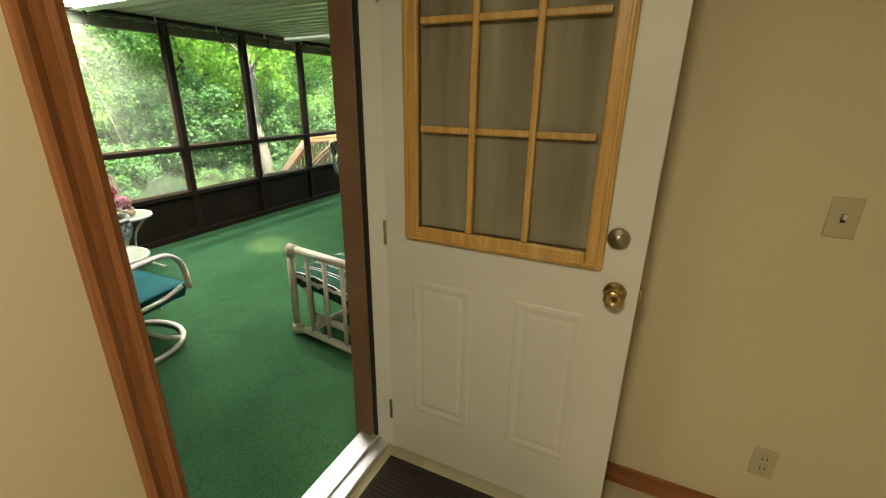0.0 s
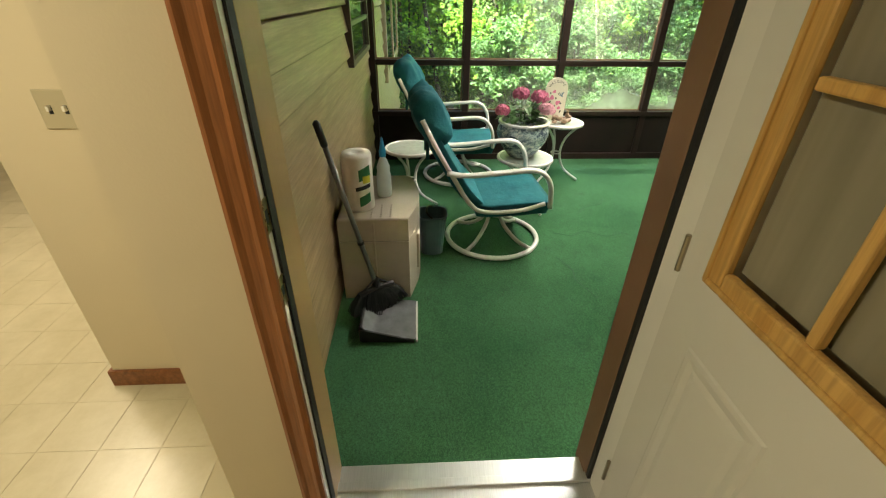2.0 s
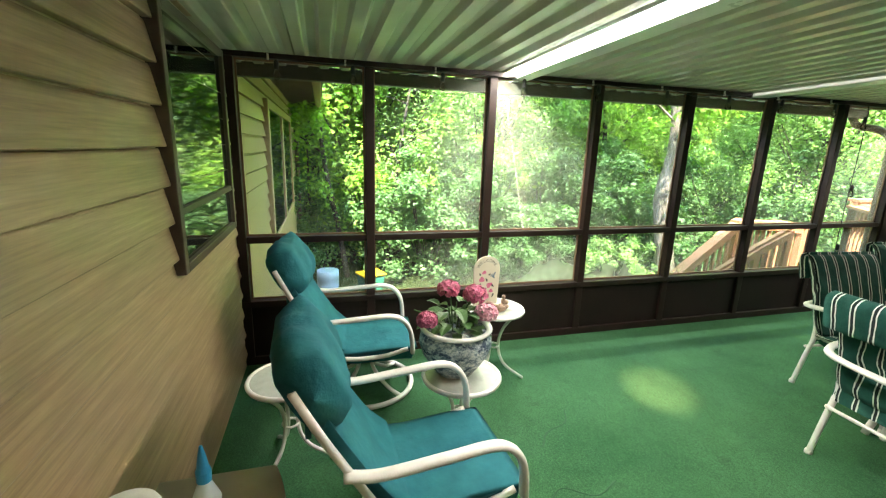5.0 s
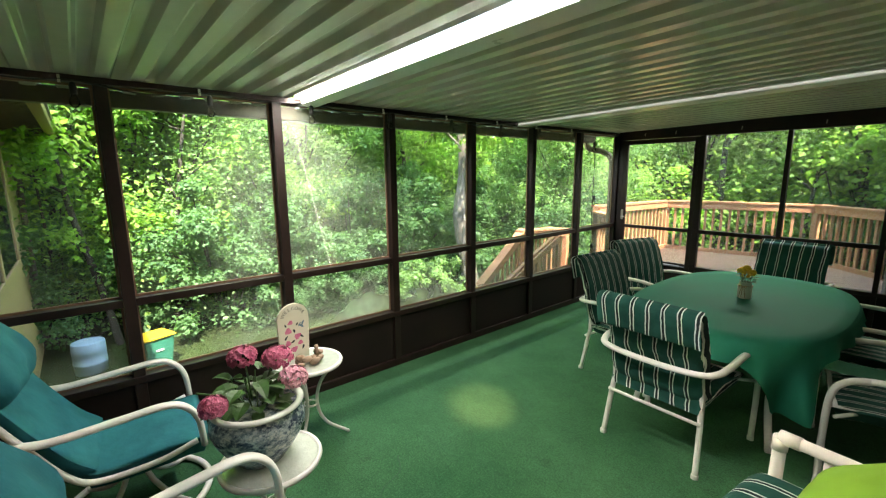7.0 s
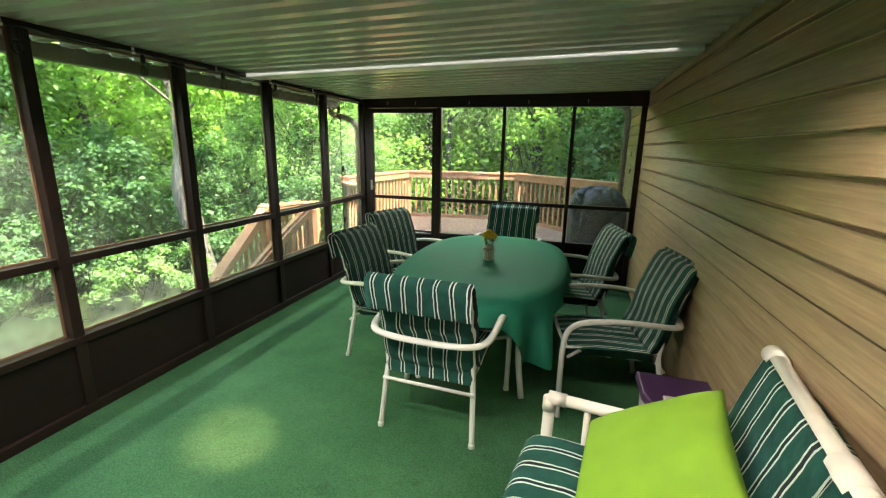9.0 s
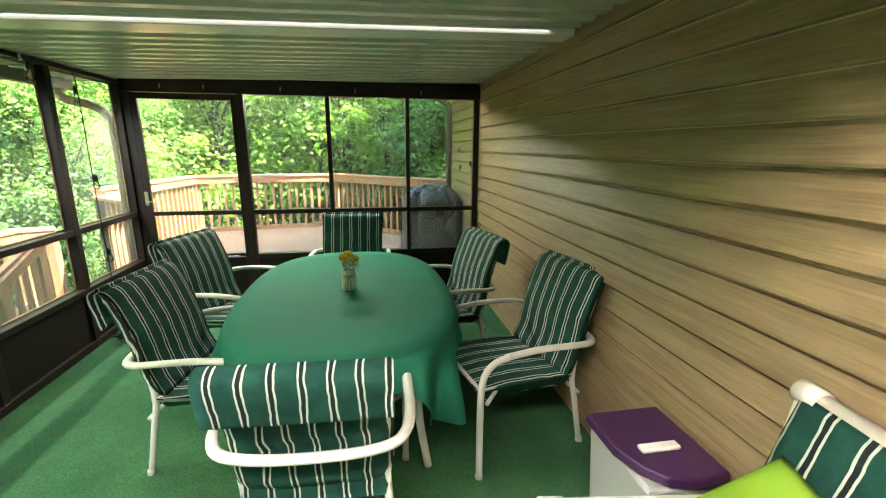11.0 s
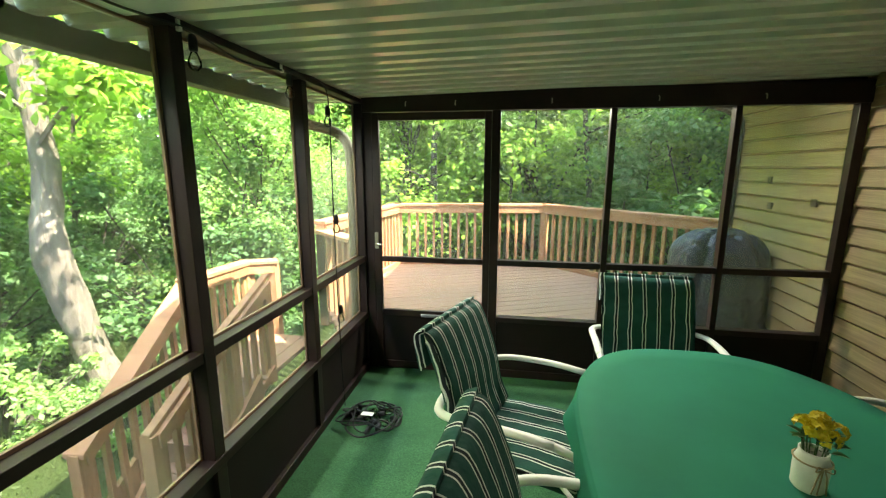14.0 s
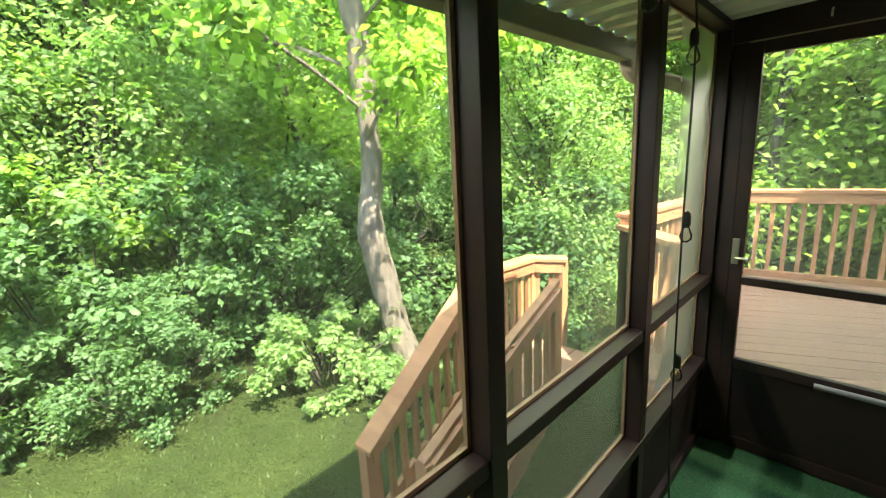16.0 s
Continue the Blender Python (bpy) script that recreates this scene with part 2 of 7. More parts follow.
M["black_gloss"] = mat("black_appliance_enamel", (0.012, 0.012, 0.012), 0.15)
M["appl_white"] = mat("white_enamel", (0.66, 0.64, 0.58), 0.25)
M["towel"] = mottled("peach_terry_towel", (0.62, 0.30, 0.17), (0.70, 0.36, 0.22), 20, 0.95, 200, 0.5)

M["cedar"] = woody("weathered_cedar", (0.27, 0.115, 0.055), (0.42, 0.195, 0.100), "x", 0.7, 0.5)
M["cedar_v"] = woody("weathered_cedar_upright", (0.28, 0.125, 0.060), (0.43, 0.205, 0.105), "z", 0.7, 0.5)
M["deck"] = woody("deck_boards", (0.20, 0.105, 0.070), (0.31, 0.165, 0.110), "x", 0.75, 0.6)
M["grass"] = mat("lawn", (0.06, 0.12, 0.02), 0.95, 0, 0.1)
v = world_coords(M["grass"])
n1 = noise_tex(M["grass"], v, 0.6, 6, 0.65)
n2 = noise_tex(M["grass"], v, 30, 4, 0.8)
c = ramp(M["grass"], n1, ((0.3, (0.024, 0.032, 0.013)), (0.5, (0.028, 0.046, 0.014)), (0.72, (0.044, 0.064, 0.019))))
c = mix(M["grass"], c, ramp(M["grass"], n2, ((0.3, (0.5, 0.5, 0.45)), (0.7, (1.3, 1.3, 1.2)))), 1.0)
ln(M["grass"], c, bsdf(M["grass"]).inputs["Base Color"])
bump(M["grass"], n2, 0.9, 0.05)
M["bark"] = mat("grey_brown_bark", (0.14, 0.11, 0.085), 0.95)
v = coords(M["bark"], (7, 7, 1.3))
n1 = noise_tex(M["bark"], v, 2.4, 6, 0.7)
ln(M["bark"], ramp(M["bark"], n1, ((0.3, (0.055, 0.045, 0.038)), (0.62, (0.19, 0.165, 0.14)))), bsdf(M["bark"]).inputs["Base Color"])
bump(M["bark"], n1, 1.0, 0.05)

M["bark_dark"] = mottled("dark_brown_bark", (0.018, 0.015, 0.012), (0.060, 0.050, 0.040), 9, 0.95, 60, 0.8, stretch=(7, 7, 1.3), dist=0.01)


def leafy(name, lo, hi, trans=0.45):
    """Thin leaves: gloss on top, light that passes through."""
    m = bpy.data.materials.new(name)
    m.use_nodes = True
    m.node_tree.nodes.clear()
    g = nd(m, "ShaderNodeNewGeometry")
    n = noise_tex(m, world_coords(m), 0.55, 3, 0.6)
    u = maths(m, "MULTIPLY_ADD", g.outputs["Random Per Island"], 0.45, maths(m, "MULTIPLY", n, 0.62))
    col = ramp(m, u, ((0.2, lo), (0.75, hi)))
    d = nd(m, "ShaderNodeBsdfPrincipled", Roughness=0.5)
    d.inputs["Specular IOR Level"].default_value = 0.18
    ln(m, col, d.inputs["Base Color"])
    t = nd(m, "ShaderNodeBsdfTranslucent")
    ln(m, mix(m, col, (1.7, 1.95, 0.95), 1.0), t.inputs[0])
    x = nd(m, "ShaderNodeMixShader")
    x.inputs[0].default_value = trans
    ln(m, d.outputs[0], x.inputs[1])
    ln(m, t.outputs[0], x.inputs[2])
    o = nd(m, "ShaderNodeOutputMaterial")
    ln(m, x.outputs[0], o.inputs[0])
    return m


M["leaf"] = leafy("maple_leaves", (0.080, 0.165, 0.040), (0.235, 0.360, 0.085), 0.58)
M["leaf_pale"] = leafy("olive_shrub_leaves", (0.075, 0.155, 0.068), (0.205, 0.310, 0.130), 0.58)
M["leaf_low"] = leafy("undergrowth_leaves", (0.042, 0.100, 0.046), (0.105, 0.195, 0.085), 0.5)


M["blade"] = leafy("grass_blades", (0.022, 0.040, 0.012), (0.044, 0.068, 0.020), 0.25)


def glassy(name, tint=(1, 1, 1), amount=0.88, rough=0.02):
    """A thin pane or mesh: mostly clear, a little mirror."""
    m = bpy.data.materials.new(name)
    m.use_nodes = True
    m.node_tree.nodes.clear()
    t = nd(m, "ShaderNodeBsdfTransparent")
    t.inputs[0].default_value = (*tint, 1)
    gl = nd(m, "ShaderNodeBsdfGlossy", Roughness=rough)
    f = nd(m, "ShaderNodeFresnel", IOR=1.45)
    x = nd(m, "ShaderNodeMixShader")
    ln(m, f.outputs[0], x.inputs[0])
    ln(m, t.outputs[0], x.inputs[1])
    ln(m, gl.outputs[0], x.inputs[2])
    o = nd(m, "ShaderNodeOutputMaterial")
    ln(m, x.outputs[0], o.inputs[0])
    return m


M["glass"] = glassy("clear_glass")
M["vinyl"] = bpy.data.materials.new("clear_vinyl_panel")
m = M["vinyl"]
m.use_nodes = True
m.node_tree.nodes.clear()
t = nd(m, "ShaderNodeBsdfTransparent")
t.inputs[0].default_value = (0.92, 0.95, 0.92, 1)
d = nd(m, "ShaderNodeBsdfDiffuse")
d.inputs[0].default_value = (0.66, 0.72, 0.60, 1)
x = nd(m, "ShaderNodeMixShader")
zz = nd(m, "ShaderNodeSeparateXYZ")
ln(m, world_coords(m), zz.inputs[0])
# dust low on the panels, plus painted haze that pales the woods behind
hz = ramp(m, maths(m, "MULTIPLY_ADD", noise_tex(m, world_coords(m), 2.2, 3), 0.10, maths(m, "MULTIPLY_ADD", zz.outputs[2], 0.5, -0.05)), ((0.24, (0.52,) * 3), (0.31, (0.34,) * 3), (0.36, (0.15,) * 3)))
dirt_and_haze = maths(m, "MULTIPLY", hz, ramp(m, noise_tex(m, world_coords(m), 3, 3), ((0.3, (0.3,) * 3), (0.7, (1.3,) * 3))))
dusty = nd(m, "ShaderNodeMapRange")
for slot, value in (("From Min", 1.25), ("From Max", 1.7), ("To Min", 0.25), ("To Max", 1.0)):
    dusty.inputs[slot].default_value = value
ln(m, zz.outputs[1], dusty.inputs["Value"])
clean = nd(m, "ShaderNodeMapRange")
for slot, value in (("From Min", 3.5), ("From Max", 4.6), ("To Min", 1.0), ("To Max", 0.0)):
    clean.inputs[slot].default_value = value
ln(m, zz.outputs[1], clean.inputs["Value"])
dirt_and_haze = maths(m, "MULTIPLY", maths(m, "MULTIPLY", dirt_and_haze, dusty.outputs[0]), clean.outputs[0])
dirt_and_haze = maths(m, "ADD", dirt_and_haze, maths(m, "MULTIPLY_ADD", clean.outputs[0], -0.13, 0.13))
ln(m, dirt_and_haze, x.inputs[0])
ln(m, t.outputs[0], x.inputs[1])
ln(m, d.outputs[0], x.inputs[2])
gl = nd(m, "ShaderNodeBsdfGlossy", Roughness=0.35)
fx = nd(m, "ShaderNodeMixShader")
ff = nd(m, "ShaderNodeFresnel", IOR=1.035)
ln(m, ff.outputs[0], fx.inputs[0])
ln(m, x.outputs[0], fx.inputs[1])
ln(m, gl.outputs[0], fx.inputs[2])
ln(m, fx.outputs[0], nd(m, "ShaderNodeOutputMaterial").inputs[0])

M["skylight"] = bpy.data.materials.new("translucent_fibreglass")
m = M["skylight"]
m.use_nodes = True
m.node_tree.nodes.clear()
t = nd(m, "ShaderNodeBsdfTranslucent")
t.inputs[0].default_value = (0.95, 0.95, 0.9, 1)
t2 = nd(m, "ShaderNodeBsdfTransparent")
t2.inputs[0].default_value = (1, 0.97, 0.8, 1)
x = nd(m, "ShaderNodeMixShader")
x.inputs[0].default_value = 0.22
ln(m, t.outputs[0], x.inputs[1])
ln(m, t2.outputs[0], x.inputs[2])
ln(m, x.outputs[0], nd(m, "ShaderNodeOutputMaterial").inputs[0])

M["frost"] = mottled("hammered_glass_tabletop", (0.42, 0.44, 0.40), (0.50, 0.52, 0.48), 30, 0.18, 90, 0.4)
M["dark_window"] = mat("dark_window_glass", (0.015, 0.018, 0.016), 0.04, 0, 0.9)
M["door_glass"] = mat("curtained_door_glass", (0.24, 0.215, 0.15), 0.05, 0, 0.8)
v = coords(M["door_glass"], (9, 1, 0.5))
ln(M["door_glass"], ramp(M["door_glass"], noise_tex(M["door_glass"], v, 1.3, 3), ((0.3, (0.17, 0.15, 0.10)), (0.7, (0.30, 0.275, 0.20)))), bsdf(M["door_glass"]).inputs["Base Color"])
M["resin"] = mottled("beige_resin", (0.40, 0.34, 0.28), (0.46, 0.39, 0.32), 8, 0.5, 160, 0.15)
M["paper"] = mottled("white_paper", (0.74, 0.71, 0.66), (0.80, 0.77, 0.72), 40, 0.9, 160, 0.3)
M["label_green"] = mat("green_print", (0.01, 0.13, 0.04), 0.5)
M["label_yellow"] = mat("yellow_print", (0.65, 0.55, 0.05), 0.5)
M["ink"] = mat("dark_ink", (0.012, 0.014, 0.02), 0.6)
M["hdpe"] = mat("milky_plastic", (0.62, 0.68, 0.68), 0.3)
M["blue_plastic"] = mat("bright_blue_plastic", (0.02, 0.30, 0.60), 0.35)
M["slate_plastic"] = mottled("slate_blue_plastic", (0.085, 0.140, 0.190), (0.105, 0.165, 0.220), 10, 0.4, 80, 0.05)
M["grey_plastic"] = mottled("scuffed_grey_plastic", (0.12, 0.125, 0.135), (0.19, 0.195, 0.21), 18, 0.42, 80, 0.1)
M["black_plastic"] = mat("black_plastic", (0.012, 0.012, 0.013), 0.45)
M["grey_tube"] = mat("grey_enamelled_tube", (0.16, 0.16, 0.165), 0.35, 0.4)
M["bristle"] = mat("black_bristles", (0.010, 0.010, 0.012), 0.6)
M["purple"] = mottled("dark_purple_plastic", (0.045, 0.012, 0.060), (0.060, 0.018, 0.078), 8, 0.4, 60, 0.05)
M["clear_tote"] = mat("cloudy_plastic", (0.50, 0.50, 0.50), 0.3)
M["pot"] = mat("blue_and_white_glaze", (0.6, 0.62, 0.6), 0.18)
v = coords(M["pot"], (1, 1, 1.6))
n1 = noise_tex(M["pot"], v, 13, 5, 0.75)
n2 = noise_tex(M["pot"], v, 34, 4, 0.7)
c = ramp(M["pot"], n1, ((0.42, (0.060, 0.085, 0.13)), (0.50, (0.36, 0.42, 0.44)), (0.60, (0.56, 0.58, 0.54))))
c = mix(M["pot"], c, ramp(M["pot"], n2, ((0.42, (0.28, 0.36, 0.42)), (0.55, (1, 1, 1)))), 0.9)
ln(M["pot"], c, bsdf(M["pot"]).inputs["Base Color"])
M["pot_white"] = mat("white_glaze", (0.62, 0.64, 0.60), 0.2)
M["petal"] = mottled("pink_petals", (0.48, 0.07, 0.17), (0.66, 0.21, 0.33), 40, 0.7, 200, 0.1)
M["petal_pale"] = mottled("pale_pink_petals", (0.66, 0.26, 0.36), (0.78, 0.46, 0.54), 40, 0.7, 200, 0.1)
M["petal_yellow"] = mat("yellow_petals", (0.75, 0.55, 0.03), 0.6)
M["plant_leaf"] = mat("houseplant_leaf", (0.035, 0.10, 0.02), 0.45)
M["soil"] = mottled("potting_soil", (0.02, 0.014, 0.01), (0.04, 0.03, 0.02), 40, 0.95, 90, 0.8)
M["twine"] = mottled("jute_twine", (0.30, 0.20, 0.11), (0.42, 0.30, 0.18), 60, 0.95, 300, 0.4)
M["stone"] = mottled("carved_stone", (0.24, 0.15, 0.10), (0.36, 0.25, 0.18), 25, 0.8, 90, 0.5)
M["plaque"] = mottled("cream_slate", (0.60, 0.54, 0.42), (0.66, 0.60, 0.48), 8, 0.6, 60, 0.1)
M["cord"] = mat("black_cord", (0.008, 0.008, 0.008), 0.5)
M["bulb"] = glassy("bulb_glass", (0.95, 0.93, 0.86))
M["bin_green"] = mat("dark_green_bin", (0.02, 0.13, 0.09), 0.5)
M["bin_yellow"] = mat("yellow_lid", (0.70, 0.42, 0.02), 0.45)
M["barrel_blue"] = mottled("faded_blue_plastic", (0.20, 0.30, 0.40), (0.28, 0.38, 0.48), 6, 0.5, 60, 0.1)
M["grill"] = mottled("charcoal_vinyl_cover", (0.022, 0.025, 0.036), (0.085, 0.092, 0.120), 3, 0.42, 14, 0.9, dist=0.03)
M["gutter"] = mottled("brown_gutter_metal", (0.050, 0.036, 0.026), (0.075, 0.054, 0.04), 5, 0.45, 50, 0.1)
M["spout"] = mottled("tan_brown_downspout_metal", (0.085, 0.055, 0.036), (0.115, 0.078, 0.052), 5, 0.45, 50, 0.1)
# darker carpet green: the shade of the wrinkles put into the colour
M["crease"] = mat("carpet_crease_shade", (0.024, 0.090, 0.042), 0.95)


# ---- mesh helpers ----
def mesh_ob(name, bm, material, parent=None, smooth=False):
    me = bpy.data.meshes.new(name)
    bmesh.ops.recalc_face_normals(bm, faces=bm.faces)
    bm.to_mesh(me)
    bm.free()
    for mm in (material if isinstance(material, (list, tuple)) else [material]):
        me.materials.append(mm)
    if smooth:
        for p in me.polygons:
            p.use_smooth = True
    ob = new(name, me)
    if parent:
        ob.parent = parent
    return ob


def part(name, bm, material, parent, label="", smooth=False):
    ob = mesh_ob(name, bm, material, parent, smooth)
    if label:
        tagged(ob, label)
    return ob


def thing(name, at, label, category, group="", rz=0.0):
    e = new(name)
    e.matrix_basis = pose(*at, 0, 0, rz)
    return tagged(e, label, category, group)


def box(bm, x0, x1, y0, y1, z0, z1, bevel=0.0, m=None):
    b = bmesh.new() if bevel or m else bm
    vs = [b.verts.new((x, y, z)) for x in (x0, x1) for y in (y0, y1) for z in (z0, z1)]
    for f in ((0, 1, 3, 2), (4, 6, 7, 5), (0, 4, 5, 1), (2, 3, 7, 6), (0, 2, 6, 4), (1, 5, 7, 3)):
        b.faces.new([vs[i] for i in f])
    if b is not bm:
        if bevel:
            bmesh.ops.bevel(b, geom=b.edges[:], offset=bevel, segments=2, affect="EDGES", profile=0.5)
        merge(bm, b, m)
    return bm


def merge(bm, b, m=None):
    if m is not None:
        b.transform(m)
    t = bpy.data.meshes.new("t")
    b.to_mesh(t)
    b.free()
    bm.from_mesh(t)
    bpy.data.meshes.remove(t)


def boxes(*items, bevel=0.0):
    bm = bmesh.new()
    for it in items:
        box(bm, *it, bevel=bevel)
    return bm


def smooth_path(pts, n=6, closed=False):
    """Catmull-Rom through the points."""
    pts = [Vector(p) for p in pts]
    out, k = [], len(pts)
    for i in range(k if closed else k - 1):
        p0 = pts[(i - 1) % k] if closed or i else pts[0] * 2 - pts[1]
        p1, p2 = pts[i], pts[(i + 1) % k]
        p3 = pts[(i + 2) % k] if closed or i + 2 < k else p2 * 2 - p1
        for j in range(n):
            t = j / n
            out.append(0.5 * (2 * p1 + (p2 - p0) * t + (2 * p0 - 5 * p1 + 4 * p2 - p3) * t * t + (3 * p1 - p0 - 3 * p2 + p3) * t ** 3))
    if not closed:
        out.append(pts[-1])
    return out


def tube(bm, pts, r, sides=10, closed=False, flat=None, caps=True):
    """A tube along points; r a number or one for each point; flat: (half width, half height) of an oval section."""
    pts = [Vector(p) for p in pts]
    k = len(pts)
    rings, prev = [], None
    for i, p in enumerate(pts):
        a = pts[(i - 1) % k] if closed or i else pts[0]
        b = pts[(i + 1) % k] if closed or i < k - 1 else pts[-1]
        d = (b - a).normalized()
        if prev is None:
            up = Vector((0, 0, 1)) if abs(d.z) < 0.9 else Vector((0, 1, 0))
            prev = d.cross(up).normalized()
        s = (prev - d * prev.dot(d)).normalized()
        prev, u = s, s.cross(d)
        rr = r[i] if isinstance(r, (list, tuple)) else r
        w, h = flat if flat else (rr, rr)
        rings.append([bm.verts.new(p + s * math.cos(q) * w + u * math.sin(q) * h) for q in (2 * math.pi * j / sides for j in range(sides))])
    for i in range(k if closed else k - 1):
        A, B = rings[i], rings[(i + 1) % k]
        for j in range(sides):
            bm.faces.new((A[j], A[(j + 1) % sides], B[(j + 1) % sides], B[j]))
    if caps and not closed:
        bm.faces.new(rings[0][::-1])
        bm.faces.new(rings[-1])
    return bm


def lathe(bm, prof, sides=32, at=(0, 0, 0), sx=1.0, sy=1.0):
    rings = []
    for r, z in prof:
        rings.append([bm.verts.new((at[0] + math.cos(2 * math.pi * j / sides) * r * sx, at[1] + math.sin(2 * math.pi * j / sides) * r * sy, at[2] + z)) for j in range(sides)])
    for A, B in zip(rings, rings[1:]):
        for j in range(sides):
            bm.faces.new((A[j], A[(j + 1) % sides], B[(j + 1) % sides], B[j]))
    bm.faces.new(rings[0][::-1])
    bm.faces.new(rings[-1])
    return bm


def grid(bm, f, nu, nv, closed_u=False):
    vs = [[bm.verts.new(f(u / (nu if closed_u else nu - 1), w / (nv - 1))) for w in range(nv)] for u in range(nu)]
    for u in range(nu if closed_u else nu - 1):
        for w in range(nv - 1):
            bm.faces.new((vs[u][w], vs[(u + 1) % nu][w], vs[(u + 1) % nu][w + 1], vs[u][w + 1]))
    return vs


def pad(bm, spine, width, thick, tufts=None, nu=17, seed=0, crease=0.4):
    """A stuffed pad swept along a side profile: spine points (y, z) with the pad standing off to the left of the way."""
    pts = smooth_path([(0, y, z) for y, z in spine], 5)
    n = len(pts)
    lens = [0.0]
    for a, b in zip(pts, pts[1:]):
        lens.append(lens[-1] + (b - a).length)
    total = lens[-1]
    rows_t, rows_b = [], []
    for i, p in enumerate(pts):
        a, b = pts[max(0, i - 1)], pts[min(n - 1, i + 1)]
        d = (b - a).normalized()
        nrm = Vector((0, -d.z, d.y))
        s = lens[i] / total
        endf = min(1, math.sqrt(max(0, 1 - (1 - min(s, 1 - s) / 0.06) ** 2))) if min(s, 1 - s) < 0.06 else 1
        rt, rb = [], []
        for j in range(nu):
            u = 2 * j / (nu - 1) - 1
            e = math.sqrt(max(0, 1 - abs(u) ** 9)) * endf
            wob = noise.noise(Vector((u * 2.5 + seed, lens[i] * 7, seed * 3.1))) * 0.12 * crease
            tf = 1.0
            if tufts:
                for (tu, ts, ta) in tufts:
                    dd = ((u - tu) * width / 2) ** 2 + ((s - ts) * total) ** 2
                    tf -= ta * math.exp(-dd / (2 * 0.045 ** 2))
            h = thick * e * max(0.15, tf + wob)
            x = u * width / 2 * (0.985 + 0.015 * endf)
            rt.append(bm.verts.new(p + nrm * h + Vector((x, 0, 0))))
            rb.append(bm.verts.new(p - nrm * 0.006 * e + Vector((x, 0, 0))))
        rows_t.append(rt)
        rows_b.append(rb)
    for i in range(n - 1):
        for j in range(nu - 1):
            bm.faces.new((rows_t[i][j], rows_t[i + 1][j], rows_t[i + 1][j + 1], rows_t[i][j + 1]))
            bm.faces.new((rows_b[i][j], rows_b[i][j + 1], rows_b[i + 1][j + 1], rows_b[i + 1][j]))
        for j, (a, b) in ((0, (0, 1)), (nu - 1, (1, 0))):
            bm.faces.new((rows_t[i][j], rows_b[i][j], rows_b[i + 1][j], rows_t[i + 1][j]))
    for i in (0, n - 1):
        for j in range(nu - 1):
            bm.faces.new((rows_t[i][j], rows_t[i][j + 1], rows_b[i][j + 1], rows_b[i][j]))
    return bm


def structure(name, bm, material, label="", smooth=False):
    return tagged(mesh_ob(name, bm, material, None, smooth), label, kind="structure")


# ---- sizes of the porch ----
W, L = 3.37, 6.38
RAIL, SILL, PLATE = 0.935, 0.49, 2.12
POST_Y = [0.91 * k for k in range(1, 7)]
DOOR_S, DOOR_N, DOOR_H = 0.153, 1.04, 2.03

# ---- floors and ground ----
structure("floor", boxes((-0.07, 3.40, -0.05, L + 0.06, -0.12, 0.0)), M["carpet"], "green indoor-outdoor carpet on the porch floor")
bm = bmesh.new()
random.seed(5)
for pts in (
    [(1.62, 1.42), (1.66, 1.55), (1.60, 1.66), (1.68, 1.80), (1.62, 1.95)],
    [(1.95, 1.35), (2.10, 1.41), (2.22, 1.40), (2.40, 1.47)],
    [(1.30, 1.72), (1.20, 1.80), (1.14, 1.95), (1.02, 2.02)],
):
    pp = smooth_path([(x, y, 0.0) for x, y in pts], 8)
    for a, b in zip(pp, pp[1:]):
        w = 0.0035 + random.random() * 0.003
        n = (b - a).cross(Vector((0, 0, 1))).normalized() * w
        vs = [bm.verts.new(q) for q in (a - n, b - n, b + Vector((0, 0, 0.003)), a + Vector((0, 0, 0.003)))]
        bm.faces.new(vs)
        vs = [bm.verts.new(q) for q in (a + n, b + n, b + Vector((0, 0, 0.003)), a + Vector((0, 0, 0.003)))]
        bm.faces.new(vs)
structure("carpet_wrinkle", bm, M["crease"], "thin carpet wrinkles, their shade put in as darker green")


def ground_z(x, y):
    z = -1.42 + 0.085 * min(max(y - 1.0, 0), 5)
    if x < -7:
        z += min(0.02 * (-7 - x) ** 1.15, 3)
    z += 0.05 * noise.noise(Vector((x * 0.3, y * 0.3, 0)))
    return z


bm = bmesh.new()
xs = [-400, -200, -100, -60] + [-40 + k for k in range(0, 66)] + [30, 60, 120, 400]
ys = [-400, -200, -100, -50] + [-30 + k for k in range(0, 76)] + [50, 80, 160, 400]
gv = [[bm.verts.new((x, y, ground_z(x, y))) for y in ys] for x in xs]
for i in range(len(xs) - 1):
    for j in range(len(ys) - 1):
        bm.faces.new((gv[i][j], gv[i + 1][j], gv[i + 1][j + 1], gv[i][j + 1]))
structure("ground", bm, M["grass"], "mown lawn running up to the woods", True)

# ---- porch walls ----
# low wall, west
bm = boxes((-0.055, -0.015, 0.03, L - 0.03, 0.06, SILL - 0.04))
structure("wall_west", bm, M["brown_panel"], "dark brown kick panels below the screens")
structure("sill_west", boxes((-0.075, 0.012, 0.0, L, SILL - 0.045, SILL), bevel=0.004), M["brown"], "brown painted screen sill")
structure("baseboard_west", boxes((-0.06, 0.012, 0.0, L, 0.0, 0.06), bevel=0.004), M["brown"], "brown bottom rail of the porch wall")
structure("top_plate_west", boxes((-0.075, 0.015, -0.02, L + 0.02, PLATE, PLATE + 0.032), bevel=0.004), M["brown"], "brown top plate of the screen wall")
